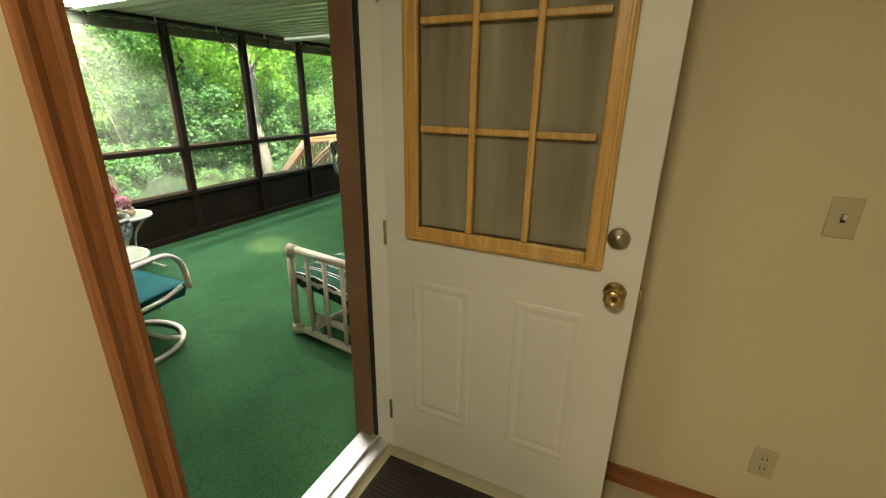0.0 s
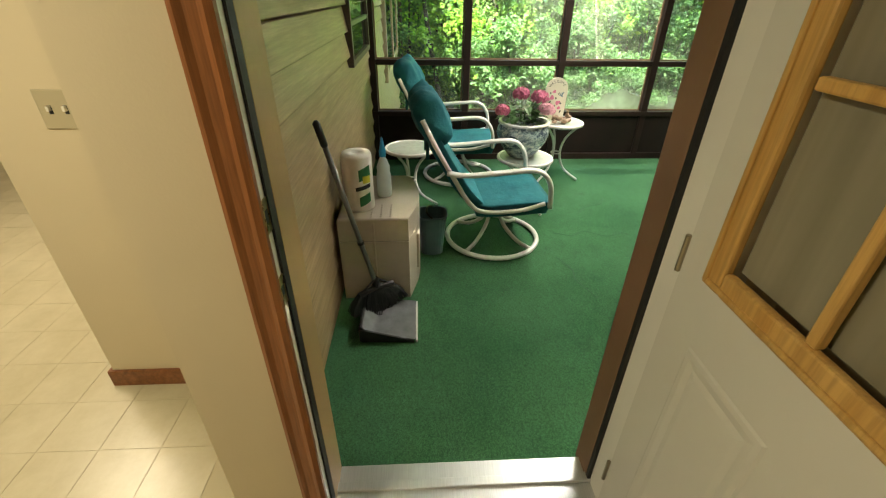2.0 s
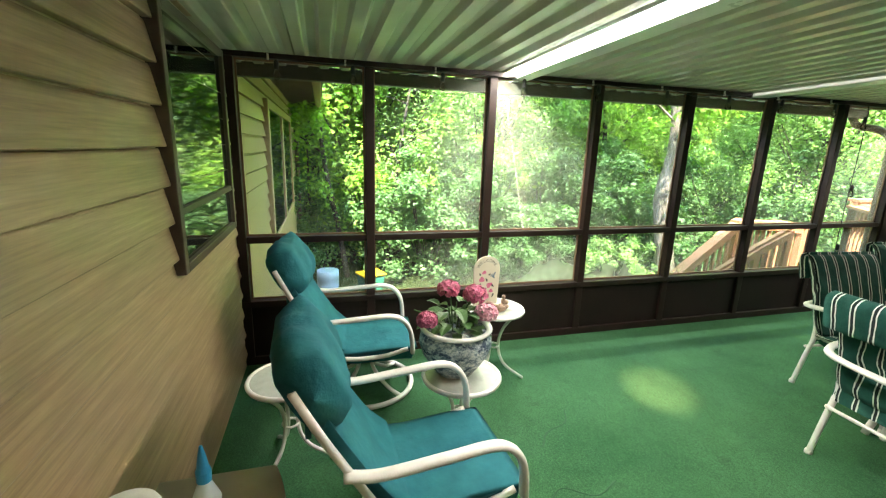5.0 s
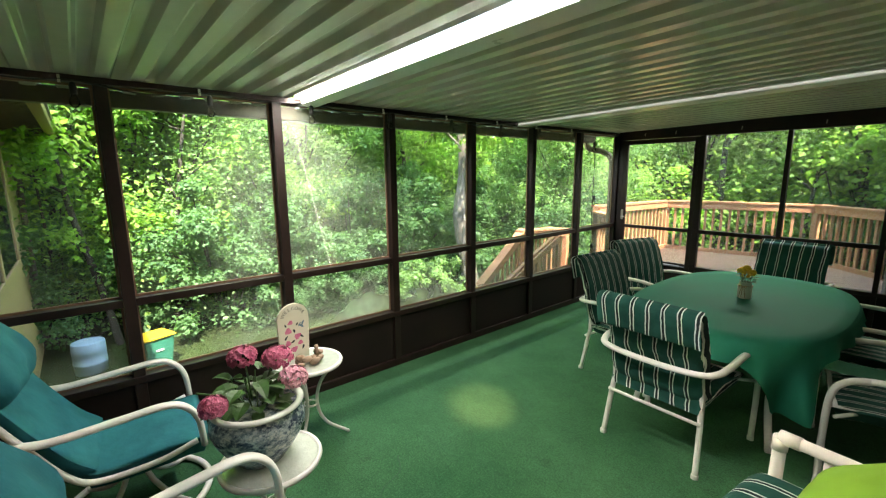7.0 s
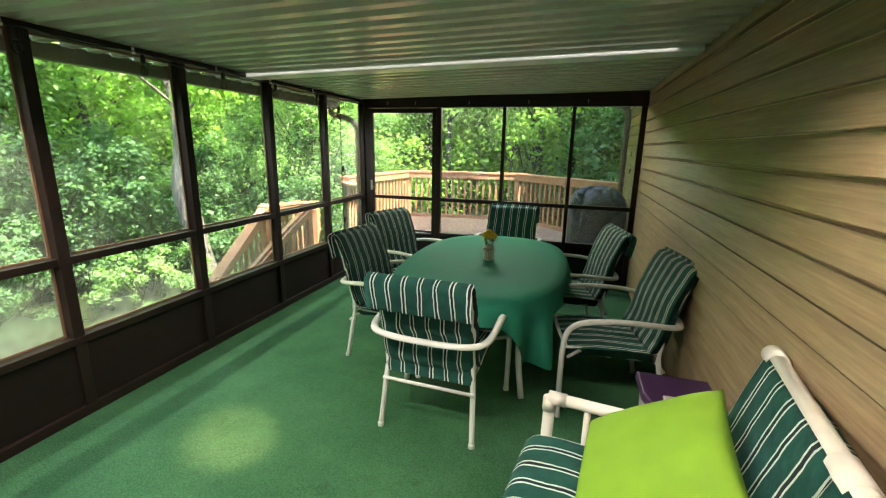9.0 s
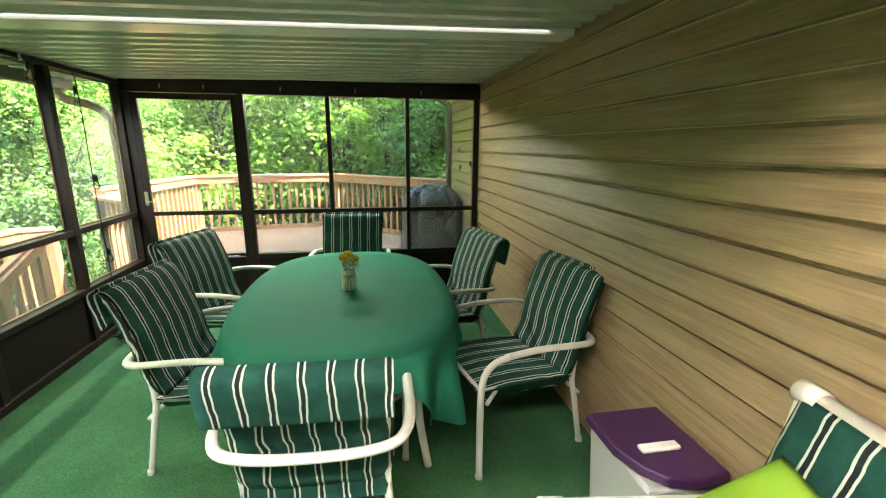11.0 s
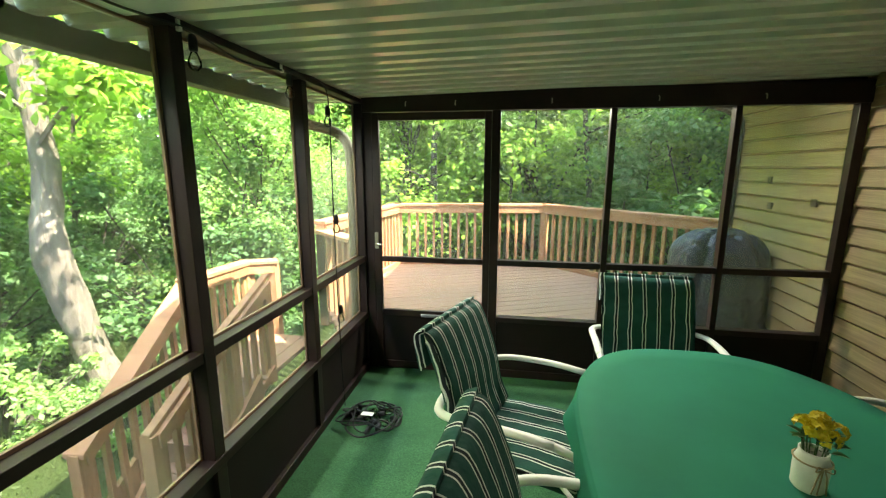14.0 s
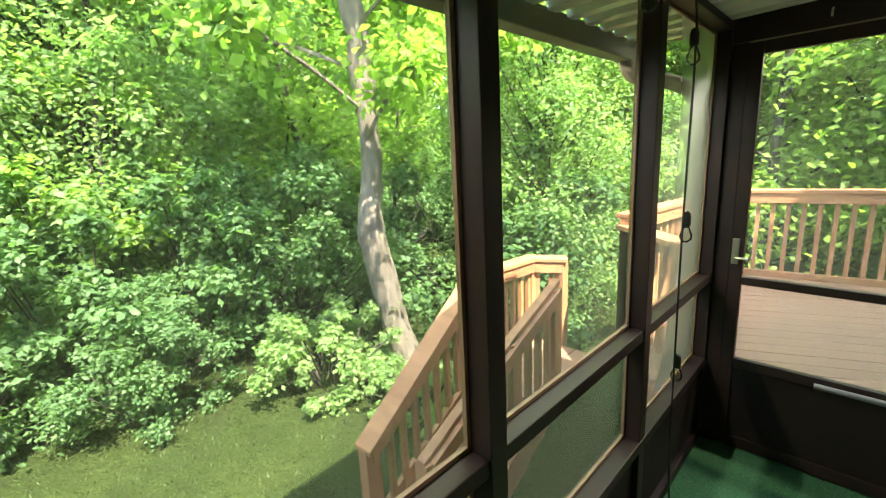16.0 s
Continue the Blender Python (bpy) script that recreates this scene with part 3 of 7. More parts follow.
for k, y in enumerate([0.03] + POST_Y + [L - 0.0]):
    w = 0.03
    structure("post_west", boxes((-0.07, 0.008, y - w, y + w, 0.0, PLATE), bevel=0.003), M["brown"], "brown painted wooden porch post")
edges = [0.06] + [q for y in POST_Y for q in (y - 0.03, y + 0.03)] + [L - 0.03]
for k in range(7):
    a, b = edges[2 * k], edges[2 * k + 1]
    structure("screen_rail", boxes((-0.068, 0.003, a, b, RAIL - 0.022, RAIL + 0.022), bevel=0.003), M["brown"], "brown painted cross rail of the screens")
    if k:
        structure("panel_batten", boxes((-0.013, 0.004, a - 0.045, a - 0.015, 0.06, SILL - 0.045), bevel=0.002), M["brown"], "narrow brown batten")
    for z0, z1 in ((SILL, RAIL - 0.022), (RAIL + 0.022, PLATE)):
        bm = bmesh.new()
        for q in ((-0.062, -0.050, a, a + 0.012, z0, z1), (-0.062, -0.050, b - 0.012, b, z0, z1), (-0.062, -0.050, a + 0.012, b - 0.012, z0, z0 + 0.012), (-0.062, -0.050, a + 0.012, b - 0.012, z1 - 0.012, z1)):
            box(bm, *q)
        structure("screen_stop", bm, M["frame_tan"])
        bm = bmesh.new()
        box(bm, -0.058, -0.0565, a + 0.012, b - 0.012, z0 + 0.012, z1 - 0.012)
        o = structure("screen_panel", bm, M["vinyl"], "clear vinyl screen panel, dusty low down, with a painted haze")
        o.visible_shadow = False

# north wall
NX = [(0.987, 1.05), (1.805, 1.845), (2.59, 2.63)]
structure("header_north", boxes((0.0, W, L - 0.01, L + 0.07, 2.06, 2.20), bevel=0.004), M["brown"], "dark brown header above the screens")
structure("post_north", boxes((0.008, 0.075, L, L + 0.06, 0, 2.06), bevel=0.003), M["brown"], "brown corner post")
for a, b in NX + [(W - 0.065, W - 0.005)]:
    structure("post_north", boxes((a, b, L - 0.005, L + 0.06, 0, 2.06), bevel=0.003), M["brown"], "brown painted screen post")
structure("wall_north", boxes((1.05, W - 0.065, L + 0.015, L + 0.05, 0.06, SILL - 0.03)), M["brown_panel"], "dark brown kick panel")
structure("sill_north", boxes((1.05, W - 0.065, L - 0.008, L + 0.065, SILL - 0.03, SILL + 0.01), bevel=0.003), M["brown"], "brown screen sill")
structure("baseboard_north", boxes((1.05, W - 0.065, L - 0.004, L + 0.06, 0.0, 0.06), bevel=0.003), M["brown"], "brown bottom rail")
cells = [(1.05, 1.805), (1.845, 2.59), (2.63, W - 0.065)]
for a, b in cells:
    structure("screen_rail", boxes((a, b, L - 0.002, L + 0.055, RAIL - 0.022, RAIL + 0.022), bevel=0.003), M["brown"], "brown painted cross rail of the screens")
    for z0, z1 in ((SILL + 0.01, RAIL - 0.022), (RAIL + 0.022, 2.06)):
        o = structure("screen_panel", boxes((a, b, L + 0.045, L + 0.0465, z0, z1)), M["vinyl"], "clear vinyl screen panel")
        o.visible_shadow = False

# screen door
sd = tagged(new("screen_door"), "closed brown wooden screen door with two clear panes", "door", kind="structure")
sd.matrix_basis = pose(0.075, L, 0)
dw = 0.91
part("door_frame", boxes((0.0, 0.055, 0.0, 0.035, 0.01, 2.055), (dw - 0.05, dw, 0.0, 0.035, 0.01, 2.055), (0.055, dw - 0.05, 0.0, 0.035, 2.0, 2.055), (0.055, dw - 0.05, 0.0, 0.035, 0.01, 0.07), (0.055, dw - 0.05, 0.0, 0.035, RAIL - 0.02, RAIL + 0.02), (0.055, dw - 0.05, 0.0, 0.035, 0.465, 0.515), bevel=0.003), M["brown"], sd)
part("kick_panel", boxes((0.055, dw - 0.05, 0.012, 0.024, 0.07, 0.465)), M["brown_panel"], sd)
for z0, z1 in ((0.515, RAIL - 0.02), (RAIL + 0.02, 2.0)):
    o = part("pane", boxes((0.055, dw - 0.05, 0.016, 0.0175, z0, z1)), M["vinyl"], sd, "clear vinyl pane")
    o.visible_shadow = False
bm = boxes((0.006, 0.036, -0.012, 0.0, 1.02, 1.15), bevel=0.003)
tube(bm, smooth_path([(0.02, -0.012, 1.06), (0.03, -0.045, 1.06), (0.08, -0.05, 1.06)], 4), 0.006, 8)
part("handle", bm, M["nickel"], sd, "small metal latch handle")
bm = tube(bmesh.new(), [(0.38, -0.022, 0.485), (0.80, -0.022, 0.485)], 0.013, 10)
tube(bm, [(0.80, -0.022, 0.485), (0.865, -0.03, 0.485)], 0.005, 8)
part("door_closer", bm, M["grey_tube"], sd, "grey pneumatic door closer")

# ---- siding ----


def course_bm(length, seed=0, high=0.149, groove=True):
    """One course of lap siding along +x, its face towards -y, its foot at z 0."""
    bm = bmesh.new()
    prof = [(0.010, 0.001), (0.010, 0.030), (0.0135, 0.032), (0.021, 0.031), (high * 0.925, 0.0085), (high * 0.93, -0.0035), (high + 0.005, -0.0035)]
    if not groove:
        prof[-3:] = [(high * 0.97, 0.006), (high + 0.005, 0.001)]
    n = max(2, int(length / 0.5) + 1)
    cols = []
    for i in range(n):
        x = length * i / (n - 1)
        w = 0.0015 * noise.noise(Vector((x * 1.3, seed * 2.7, 0)))
        cols.append([bm.verts.new((x, -d - (w if d > 0.01 else 0), z)) for z, d in prof])
    for A, B in zip(cols, cols[1:]):
        for j in range(len(prof) - 1):
            bm.faces.new((A[j], B[j], B[j + 1], A[j + 1]))
    return bm


def siding(name, m, length, z0, z1, material, label, first=0.007, high=0.149, groove=True):
    """A wall of lap siding as separate courses on one base."""
    base = tagged(new(name), label, kind="structure")
    base.matrix_basis = m
    k0 = math.ceil((z0 - first) / high - 0.999)
    k = k0
    while first + k * high < z1 - 0.01:
        o = mesh_ob("siding_course", course_bm(length, k, high, groove), material, base)
        o.matrix_basis = pose(0, 0, first + k * high)
        k += 1
    return base


# porch walls behind the siding
structure("wall_east_core", boxes((3.400, 3.545, DOOR_N + 0.10, 8.05, -1.6, 2.6), (3.400, 3.545, DOOR_S - 0.02, DOOR_N + 0.10, DOOR_H + 0.05, 2.6), (3.400, 3.545, -0.075, DOOR_S - 0.045, -0.2, DOOR_H + 0.05)), M["wall"], "house wall beside the porch")
structure("wall_south_core", boxes((-8.6, 3.395, -0.07, -0.024, -1.8, 2.6)), M["wall"], "house wall at the end of the porch")
siding("wall_east", pose(3.394, 8.05, 0, 0, 0, -90), 8.05 - 1.15, -0.3, 2.26, M["siding"], "tan wood-grained vinyl lap siding", 0.030, 0.1247)
siding("wall_south", pose(0.0, -0.018, 0, 0, 0, 180) @ Matrix.Translation((-3.39, 0, 0)), 3.39, -0.1, 2.26, M["siding"], "tan wood-grained vinyl lap siding", 0.073, groove=False)

# ---- roof ----
ROOF_W, ROOF_E = 2.155, 2.226


def roof_z(x):
    return ROOF_W + (ROOF_E - ROOF_W) * (x / W)


def roof_pan(y0, y1, phase=0.0, period=0.152, depth=0.038):
    """Ribbed metal roof pans whose ribs run from the house to the eave."""
    bm = bmesh.new()
    prof, y = [], y0
    k = 0
    while y < y1:
        for dy, dz in ((0.0, 0.0), (0.058, 0.0), (0.066, 0.004), (0.082, depth - 0.002), (0.088, depth), (0.128, depth), (0.134, depth - 0.002), (0.149, 0.004)):
            if y + dy < y1:
                prof.append((y + dy, dz))
        y += period
    prof.append((y1, 0.0))
    cols = []
    for x in (-0.42, 0.0, 1.1, 2.2, W + 0.03):
        cols.append([bm.verts.new((x, yy, roof_z(x) + dz)) for yy, dz in prof] + [bm.verts.new((x, yy, roof_z(x) + dz + 0.012)) for yy, dz in reversed(prof)])
    n = len(cols[0])
    for A, B in zip(cols, cols[1:]):
        for j in range(n):
            bm.faces.new((A[j], A[(j + 1) % n], B[(j + 1) % n], B[j]))
    return bm


tagged(structure("ceiling", roof_pan(-0.02, 1.905), M["roof"], "ribbed cream metal patio roof seen from below"))
tagged(structure("ceiling_north", roof_pan(2.12, L + 0.10), M["roof"], "ribbed cream metal patio roof seen from below"))
bm = bmesh.new()
box(bm, -0.42, W + 0.03, 1.902, 1.987, 2.215, 2.221)
sk = structure("skylight", bm, M["skylight"], "translucent fibreglass skylight strip in the metal roof")


def roof_beam(y0, y1, low, high):
    """A beam that follows the fall of the roof."""
    bm = boxes((-0.10, W - 0.02, y0, y1, low, high), bevel=0.005)
    for v in bm.verts:
        v.co.z += (ROOF_E - ROOF_W) * v.co.x / W
    structure("roof_beam", bm, M["beam"], "white metal roof beam")


roof_beam(1.988, 2.115, 2.115, 2.225)
roof_beam(4.26, 4.42, 2.117, 2.165)
bm = bmesh.new()
tube(bm, [(-0.44, -0.02, 2.12), (-0.44, L + 0.1, 2.12)], 0.05, 4, flat=(0.045, 0.055))
structure("eave_gutter", boxes((-0.50, -0.42, -0.02, L + 0.10, 2.06, 2.16), bevel=0.006), M["gutter"], "brown eave beam and gutter along the patio roof")
structure("roof_edge_north", boxes((-0.42, W, L + 0.075, L + 0.10, 2.15, 2.26)), M["gutter"], "brown metal roof edge")
structure("closure_east", boxes((3.36, 3.385, 1.15, L, 2.262, 2.30)), M["roof"])

# ---- door opening in the east wall ----
structure("jamb_left", boxes((3.505, 3.563, DOOR_S - 0.03, DOOR_S, 0, DOOR_H + 0.02)), M["white_trim"], "white painted door jamb")
structure("jamb_right", boxes((3.45, 3.56, DOOR_N, DOOR_N + 0.03, 0, DOOR_H + 0.02)), M["white_trim"], "white painted door jamb")
structure("jamb_head", boxes((3.40, 3.56, DOOR_S - 0.03, DOOR_N + 0.03, DOOR_H + 0.02, DOOR_H + 0.05)), M["white_trim"], "white painted door head")
structure("weatherstrip", boxes((3.506, 3.536, DOOR_S, DOOR_S + 0.006, 0.03, DOOR_H), (3.452, 3.468, DOOR_N - 0.012, DOOR_N, 0.03, DOOR_H)), M["black_rubber"], "black rubber weatherstrip")
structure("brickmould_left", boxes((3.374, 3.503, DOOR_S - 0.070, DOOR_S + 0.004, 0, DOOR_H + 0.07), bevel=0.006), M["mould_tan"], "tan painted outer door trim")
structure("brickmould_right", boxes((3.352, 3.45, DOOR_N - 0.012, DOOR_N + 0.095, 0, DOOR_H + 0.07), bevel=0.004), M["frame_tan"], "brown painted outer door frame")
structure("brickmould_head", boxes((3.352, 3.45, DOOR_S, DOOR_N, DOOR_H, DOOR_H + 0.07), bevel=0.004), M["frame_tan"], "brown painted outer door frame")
structure("threshold", boxes((3.375, 3.53, DOOR_S, DOOR_N, -0.01, 0.022), (3.44, 3.475, DOOR_S, DOOR_N, 0.022, 0.034), bevel=0.004), M["alu"], "worn aluminium door threshold")
bm = bmesh.new()
prof = [(0.0, 0.0), (0.0, 0.014), (0.012, 0.018), (0.022, 0.013), (0.040, 0.014), (0.052, 0.019), (0.060, 0.016), (0.062, 0.0)]
for (y, z) in ((0, 0),):
    lo = [bm.verts.new((3.562 + d, DOOR_S + 0.002 - 1.12 * s, 0.0)) for s, d in prof]
    hi = [bm.verts.new((3.562 + d, DOOR_S + 0.002 - 1.12 * s, DOOR_H + 0.07)) for s, d in prof]
    n = len(prof)
    for j in range(n):
        bm.faces.new((lo[j], lo[(j + 1) % n], hi[(j + 1) % n], hi[j]))
    bm.faces.new(lo)
    bm.faces.new(hi[::-1])
structure("casing_left", bm, M["oak"], "stained oak door casing")
structure("casing_right", boxes((3.562, 3.58, DOOR_N + 0.035, DOOR_N + 0.095, 0.0, DOOR_H + 0.07), bevel=0.004), M["oak"], "stained oak door casing")
sp = tagged(new("strike_plates"), "pair of brass strike plates set in the door jamb", "strike plate")
sp.matrix_basis = pose(3.549, DOOR_S, 0.0)
for z in (0.94, 1.12):
    bm = boxes((-0.014, 0.014, 0.0005, 0.0025, z - 0.036, z - 0.014), (-0.014, 0.014, 0.0005, 0.0025, z + 0.014, z + 0.036), (-0.014, -0.010, 0.0005, 0.0025, z - 0.014, z + 0.014), (0.010, 0.014, 0.0005, 0.0025, z - 0.014, z + 0.014))
    part("strike_plate", bm, M["brass"], sp)
    part("latch_hole", boxes((-0.010, 0.010, 0.0004, 0.0012, z - 0.014, z + 0.014)), M["black_plastic"], sp)

# ---- the house inside ----
structure("entry_wall_south_of_door", boxes((3.545, 3.562, -0.09, DOOR_S - 0.03, 0, 2.44)), M["wall"], "cream painted wall")
structure("entry_wall_over_door", boxes((3.545, 3.562, DOOR_S - 0.03, 1.3, DOOR_H + 0.05, 2.44), (3.545, 3.562, DOOR_N + 0.03, 1.3, 0, DOOR_H + 0.05)), M["wall"], "cream painted wall")
structure("entry_wall_north", boxes((3.545, 6.3, 1.29, 1.40, 0, 2.44)), M["wall"], "cream painted wall beside the open door")
structure("entry_wall_east", boxes((6.2, 6.3, -4.2, 1.29, 0, 2.44)), M["wall"], "cream painted wall")
structure("kitchen_wall_north", boxes((-0.4, 3.562, -0.12, -0.09, 0, 2.44)), M["wall"], "cream painted wall")
structure("partition_wall", boxes((2.80, 2.93, -0.88, -0.12, 0, 2.44)), M["wall"], "cream painted partition")
structure("partition_skirting", boxes((2.93, 2.945, -0.885, -0.12, 0.0, 0.085), (2.79, 2.945, -0.897, -0.882, 0.0, 0.085), bevel=0.003), M["oak_h"], "oak baseboard")
structure("entry_skirting", boxes((4.30, 6.2, 1.272, 1.29, 0.0, 0.085), bevel=0.003), M["oak_h"], "oak baseboard")
structure("kitchen_wall_south", boxes((-0.4, 6.3, -4.3, -4.2, 0, 2.44)), M["wall"], "cream painted wall")
structure("kitchen_wall_west", boxes((-0.5, -0.4, -4.3, -0.09, 0, 2.44)), M["wall"], "cream painted wall")
structure("ceiling_inside", boxes((-0.5, 6.3, -4.3, 1.40, 2.44, 2.54)), M["ceil"], "plain white ceiling")
structure("floor_inside", boxes((3.40, 6.3, -0.12, 1.40, -0.12, -0.0015), (-0.5, 6.3, -4.3, -0.12, -0.12, -0.0015)), M["grout"], "joints of the vinyl floor")
structure("doormat", boxes((3.57, 4.25, 0.16, 0.98, 0.0, 0.012), bevel=0.003), M["mat_dark"], "dark ribbed doormat")
bm = bmesh.new()
for k in range(40):
    box(bm, 3.60, 4.22, 0.18 + k * 0.0198, 0.187 + k * 0.0198, 0.012, 0.016)
structure("doormat_ribs", bm, M["mat_dark"])

# ---- entry door leaf ----
def entry_door():
    e = thing("entry_door", (3.555, DOOR_N - 0.012, 0.02), "open white panelled entry door with nine panes and pine grille", "door")
    w, h, t = 0.87, 2.01, 0.045
    gx0, gx1, gz0, gz1 = 0.125, 0.725, 1.01, 1.94
    bm = boxes((0, gx0, 0, t, 0, h), (gx1, w, 0, t, 0, h), (gx0, gx1, 0, t, 0, gz0), (gx0, gx1, 0, t, gz1, h))
    part("leaf", bm, M["door_white"], e)
    for x0, x1, z0, z1 in ((0.108, 0.35, 0.235, 0.835), (0.505, 0.735, 0.235, 0.835)):
        bm = bmesh.new()
        o = [(x0, z0), (x1, z0), (x1, z1), (x0, z1)]
        def ring(d, y):
            return [bm.verts.new((x + (d if x == x0 else -d), y, z + (d if z == z0 else -d))) for x, z in o]
        rs = [ring(0, -0.0005), ring(0.006, -0.0035), ring(0.018, -0.004), ring(0.036, -0.001), ring(0.052, -0.0035)]
        for A, B in zip(rs, rs[1:]):
            for j in range(4):
                bm.faces.new((A[j], A[(j + 1) % 4], B[(j + 1) % 4], B[j]))
        bm.faces.new(rs[-1])
        part("raised_panel", bm, M["door_white"], e)
    xs = [0.090, 0.760]
    zs = [0.995, 1.975]
    f = 0.052
    bm = boxes((xs[0], xs[0] + f, -0.020, 0.0, zs[0], zs[1]), (xs[1] - f, xs[1], -0.020, 0.0, zs[0], zs[1]), (xs[0] + f, xs[1] - f, -0.020, 0.0, zs[0], zs[0] + f), (xs[0] + f, xs[1] - f, -0.020, 0.0, zs[1] - f, zs[1]), bevel=0.006)
    for q in ((xs[0] + 0.008, xs[0] + 0.020, -0.025, -0.018, zs[0] + 0.01, zs[1] - 0.01), (xs[1] - 0.020, xs[1] - 0.008, -0.025, -0.018, zs[0] + 0.01, zs[1] - 0.01), (xs[0] + 0.02, xs[1] - 0.02, -0.025, -0.018, zs[0] + 0.008, zs[0] + 0.020)):
        box(bm, *q, bevel=0.003)
    part("grille_frame", bm, M["pine"], e, "varnished pine window frame")
    ix0, ix1, iz0, iz1 = xs[0] + f, xs[1] - f, zs[0] + f, zs[1] - f
    cw = (ix1 - ix0) / 3
    zr = [iz0, 1.377, 1.690, iz1]
    for k in (1, 2):
        part("muntin", boxes((ix0 + k * cw - 0.010, ix0 + k * cw + 0.010, -0.016, 0.004, iz0, iz1), bevel=0.004), M["pine"], e)
    for k in (1, 2):
        for i in range(3):
            part("muntin", boxes((ix0 + i * cw + 0.010, ix0 + (i + 1) * cw - 0.010, -0.015, 0.004, zr[k] - 0.010, zr[k] + 0.010), bevel=0.004), M["pine"], e)
    for i in range(3):
        for k in range(3):
            part("pane", boxes((ix0 + i * cw, ix0 + (i + 1) * cw, 0.012, 0.016, zr[k], zr[k + 1])), M["door_glass"], e)
    kx = 0.805
    knob = part("knob", lathe(bmesh.new(), [(0.033, 0), (0.034, 0.004), (0.030, 0.010), (0.014, 0.014), (0.012, 0.028), (0.020, 0.034), (0.028, 0.044), (0.029, 0.056), (0.024, 0.064), (0.012, 0.066), (0.011, 0.063), (0.0, 0.063)], 28), M["brass"], e, "round brass door knob", True)
    knob.matrix_basis = pose(kx, 0, 0.93, 90)
    kc = part("keyhole", boxes((-0.0015, 0.0015, -0.005, 0.005, 0.0, 0.002)), M["ink"], knob)
    kc.matrix_basis = pose(0, 0, 0.0635)
    db = part("deadbolt", lathe(bmesh.new(), [(0.031, 0), (0.031, 0.012), (0.027, 0.018), (0.015, 0.019), (0.014, 0.023), (0.0, 0.023)], 28), M["nickel"], e, "round tarnished deadbolt", True)
    db.matrix_basis = pose(kx - 0.012, 0, 1.10, 90)
    part("keyhole", boxes((-0.0015, 0.0015, -0.005, 0.005, 0.023, 0.0245)), M["ink"], db)
    part("latch", boxes((w, w + 0.012, 0.012, 0.032, 0.915, 0.945), bevel=0.002), M["brass"], e, "brass latch bolt")
    for z in (0.2, 1.0, 1.8):
        part("hinge", tube(bmesh.new(), [(-0.004, -0.004, z - 0.045), (-0.004, -0.004, z + 0.045)], 0.006, 10), M["nickel"], e)


entry_door()


def wall_plate(name, m, kind):
    e = tagged(new(name), "almond plastic wall plate with " + ("one toggle switch" if kind == 1 else "two toggle switches" if kind == 2 else "a double power outlet"), "light switch" if kind else "power outlet")
    e.matrix_basis = m
    w = 0.116 if kind == 2 else 0.072
    part("plate", boxes((-w / 2, w / 2, -0.006, 0, -0.058, 0.058), bevel=0.0025), M["almond"], e)
    for x in ((-0.023, 0.023) if kind == 2 else (0,)):
        if kind:
            part("toggle", boxes((x - 0.004, x + 0.004, -0.018, -0.006, -0.003, 0.012), bevel=0.001), M["white_trim"], e)
            part("slot", boxes((x - 0.006, x + 0.006, -0.0066, -0.006, -0.013, 0.013)), M["ink"], e)
        else:
            for z in (-0.02, 0.02):
                part("socket", boxes((-0.016, 0.016, -0.008, -0.006, z - 0.013, z + 0.013), bevel=0.001), M["almond"], e)
                part("slot", boxes((-0.008, -0.005, -0.0086, -0.008, z - 0.005, z + 0.006), (0.005, 0.008, -0.0086, -0.008, z - 0.005, z + 0.006)), M["ink"], e)


wall_plate("light_switch", pose(4.91, 1.29, 1.19), 1)
wall_plate("power_outlet", pose(4.92, 1.29, 0.30), 0)
wall_plate("light_switch", pose(2.93, -0.63, 1.18, 0, 0, 90), 2)

# vinyl floor tiles of the kitchen, and the appliances
bm_tile = bmesh.new()
box(bm_tile, 0.0015, 0.2271, 0.0015, 0.2271, -0.006, 0.0)
tile_me = bpy.data.meshes.new("floor_tile")
bm_tile.to_mesh(tile_me)
bm_tile.free()
tile_me.materials.append(M["lino"])


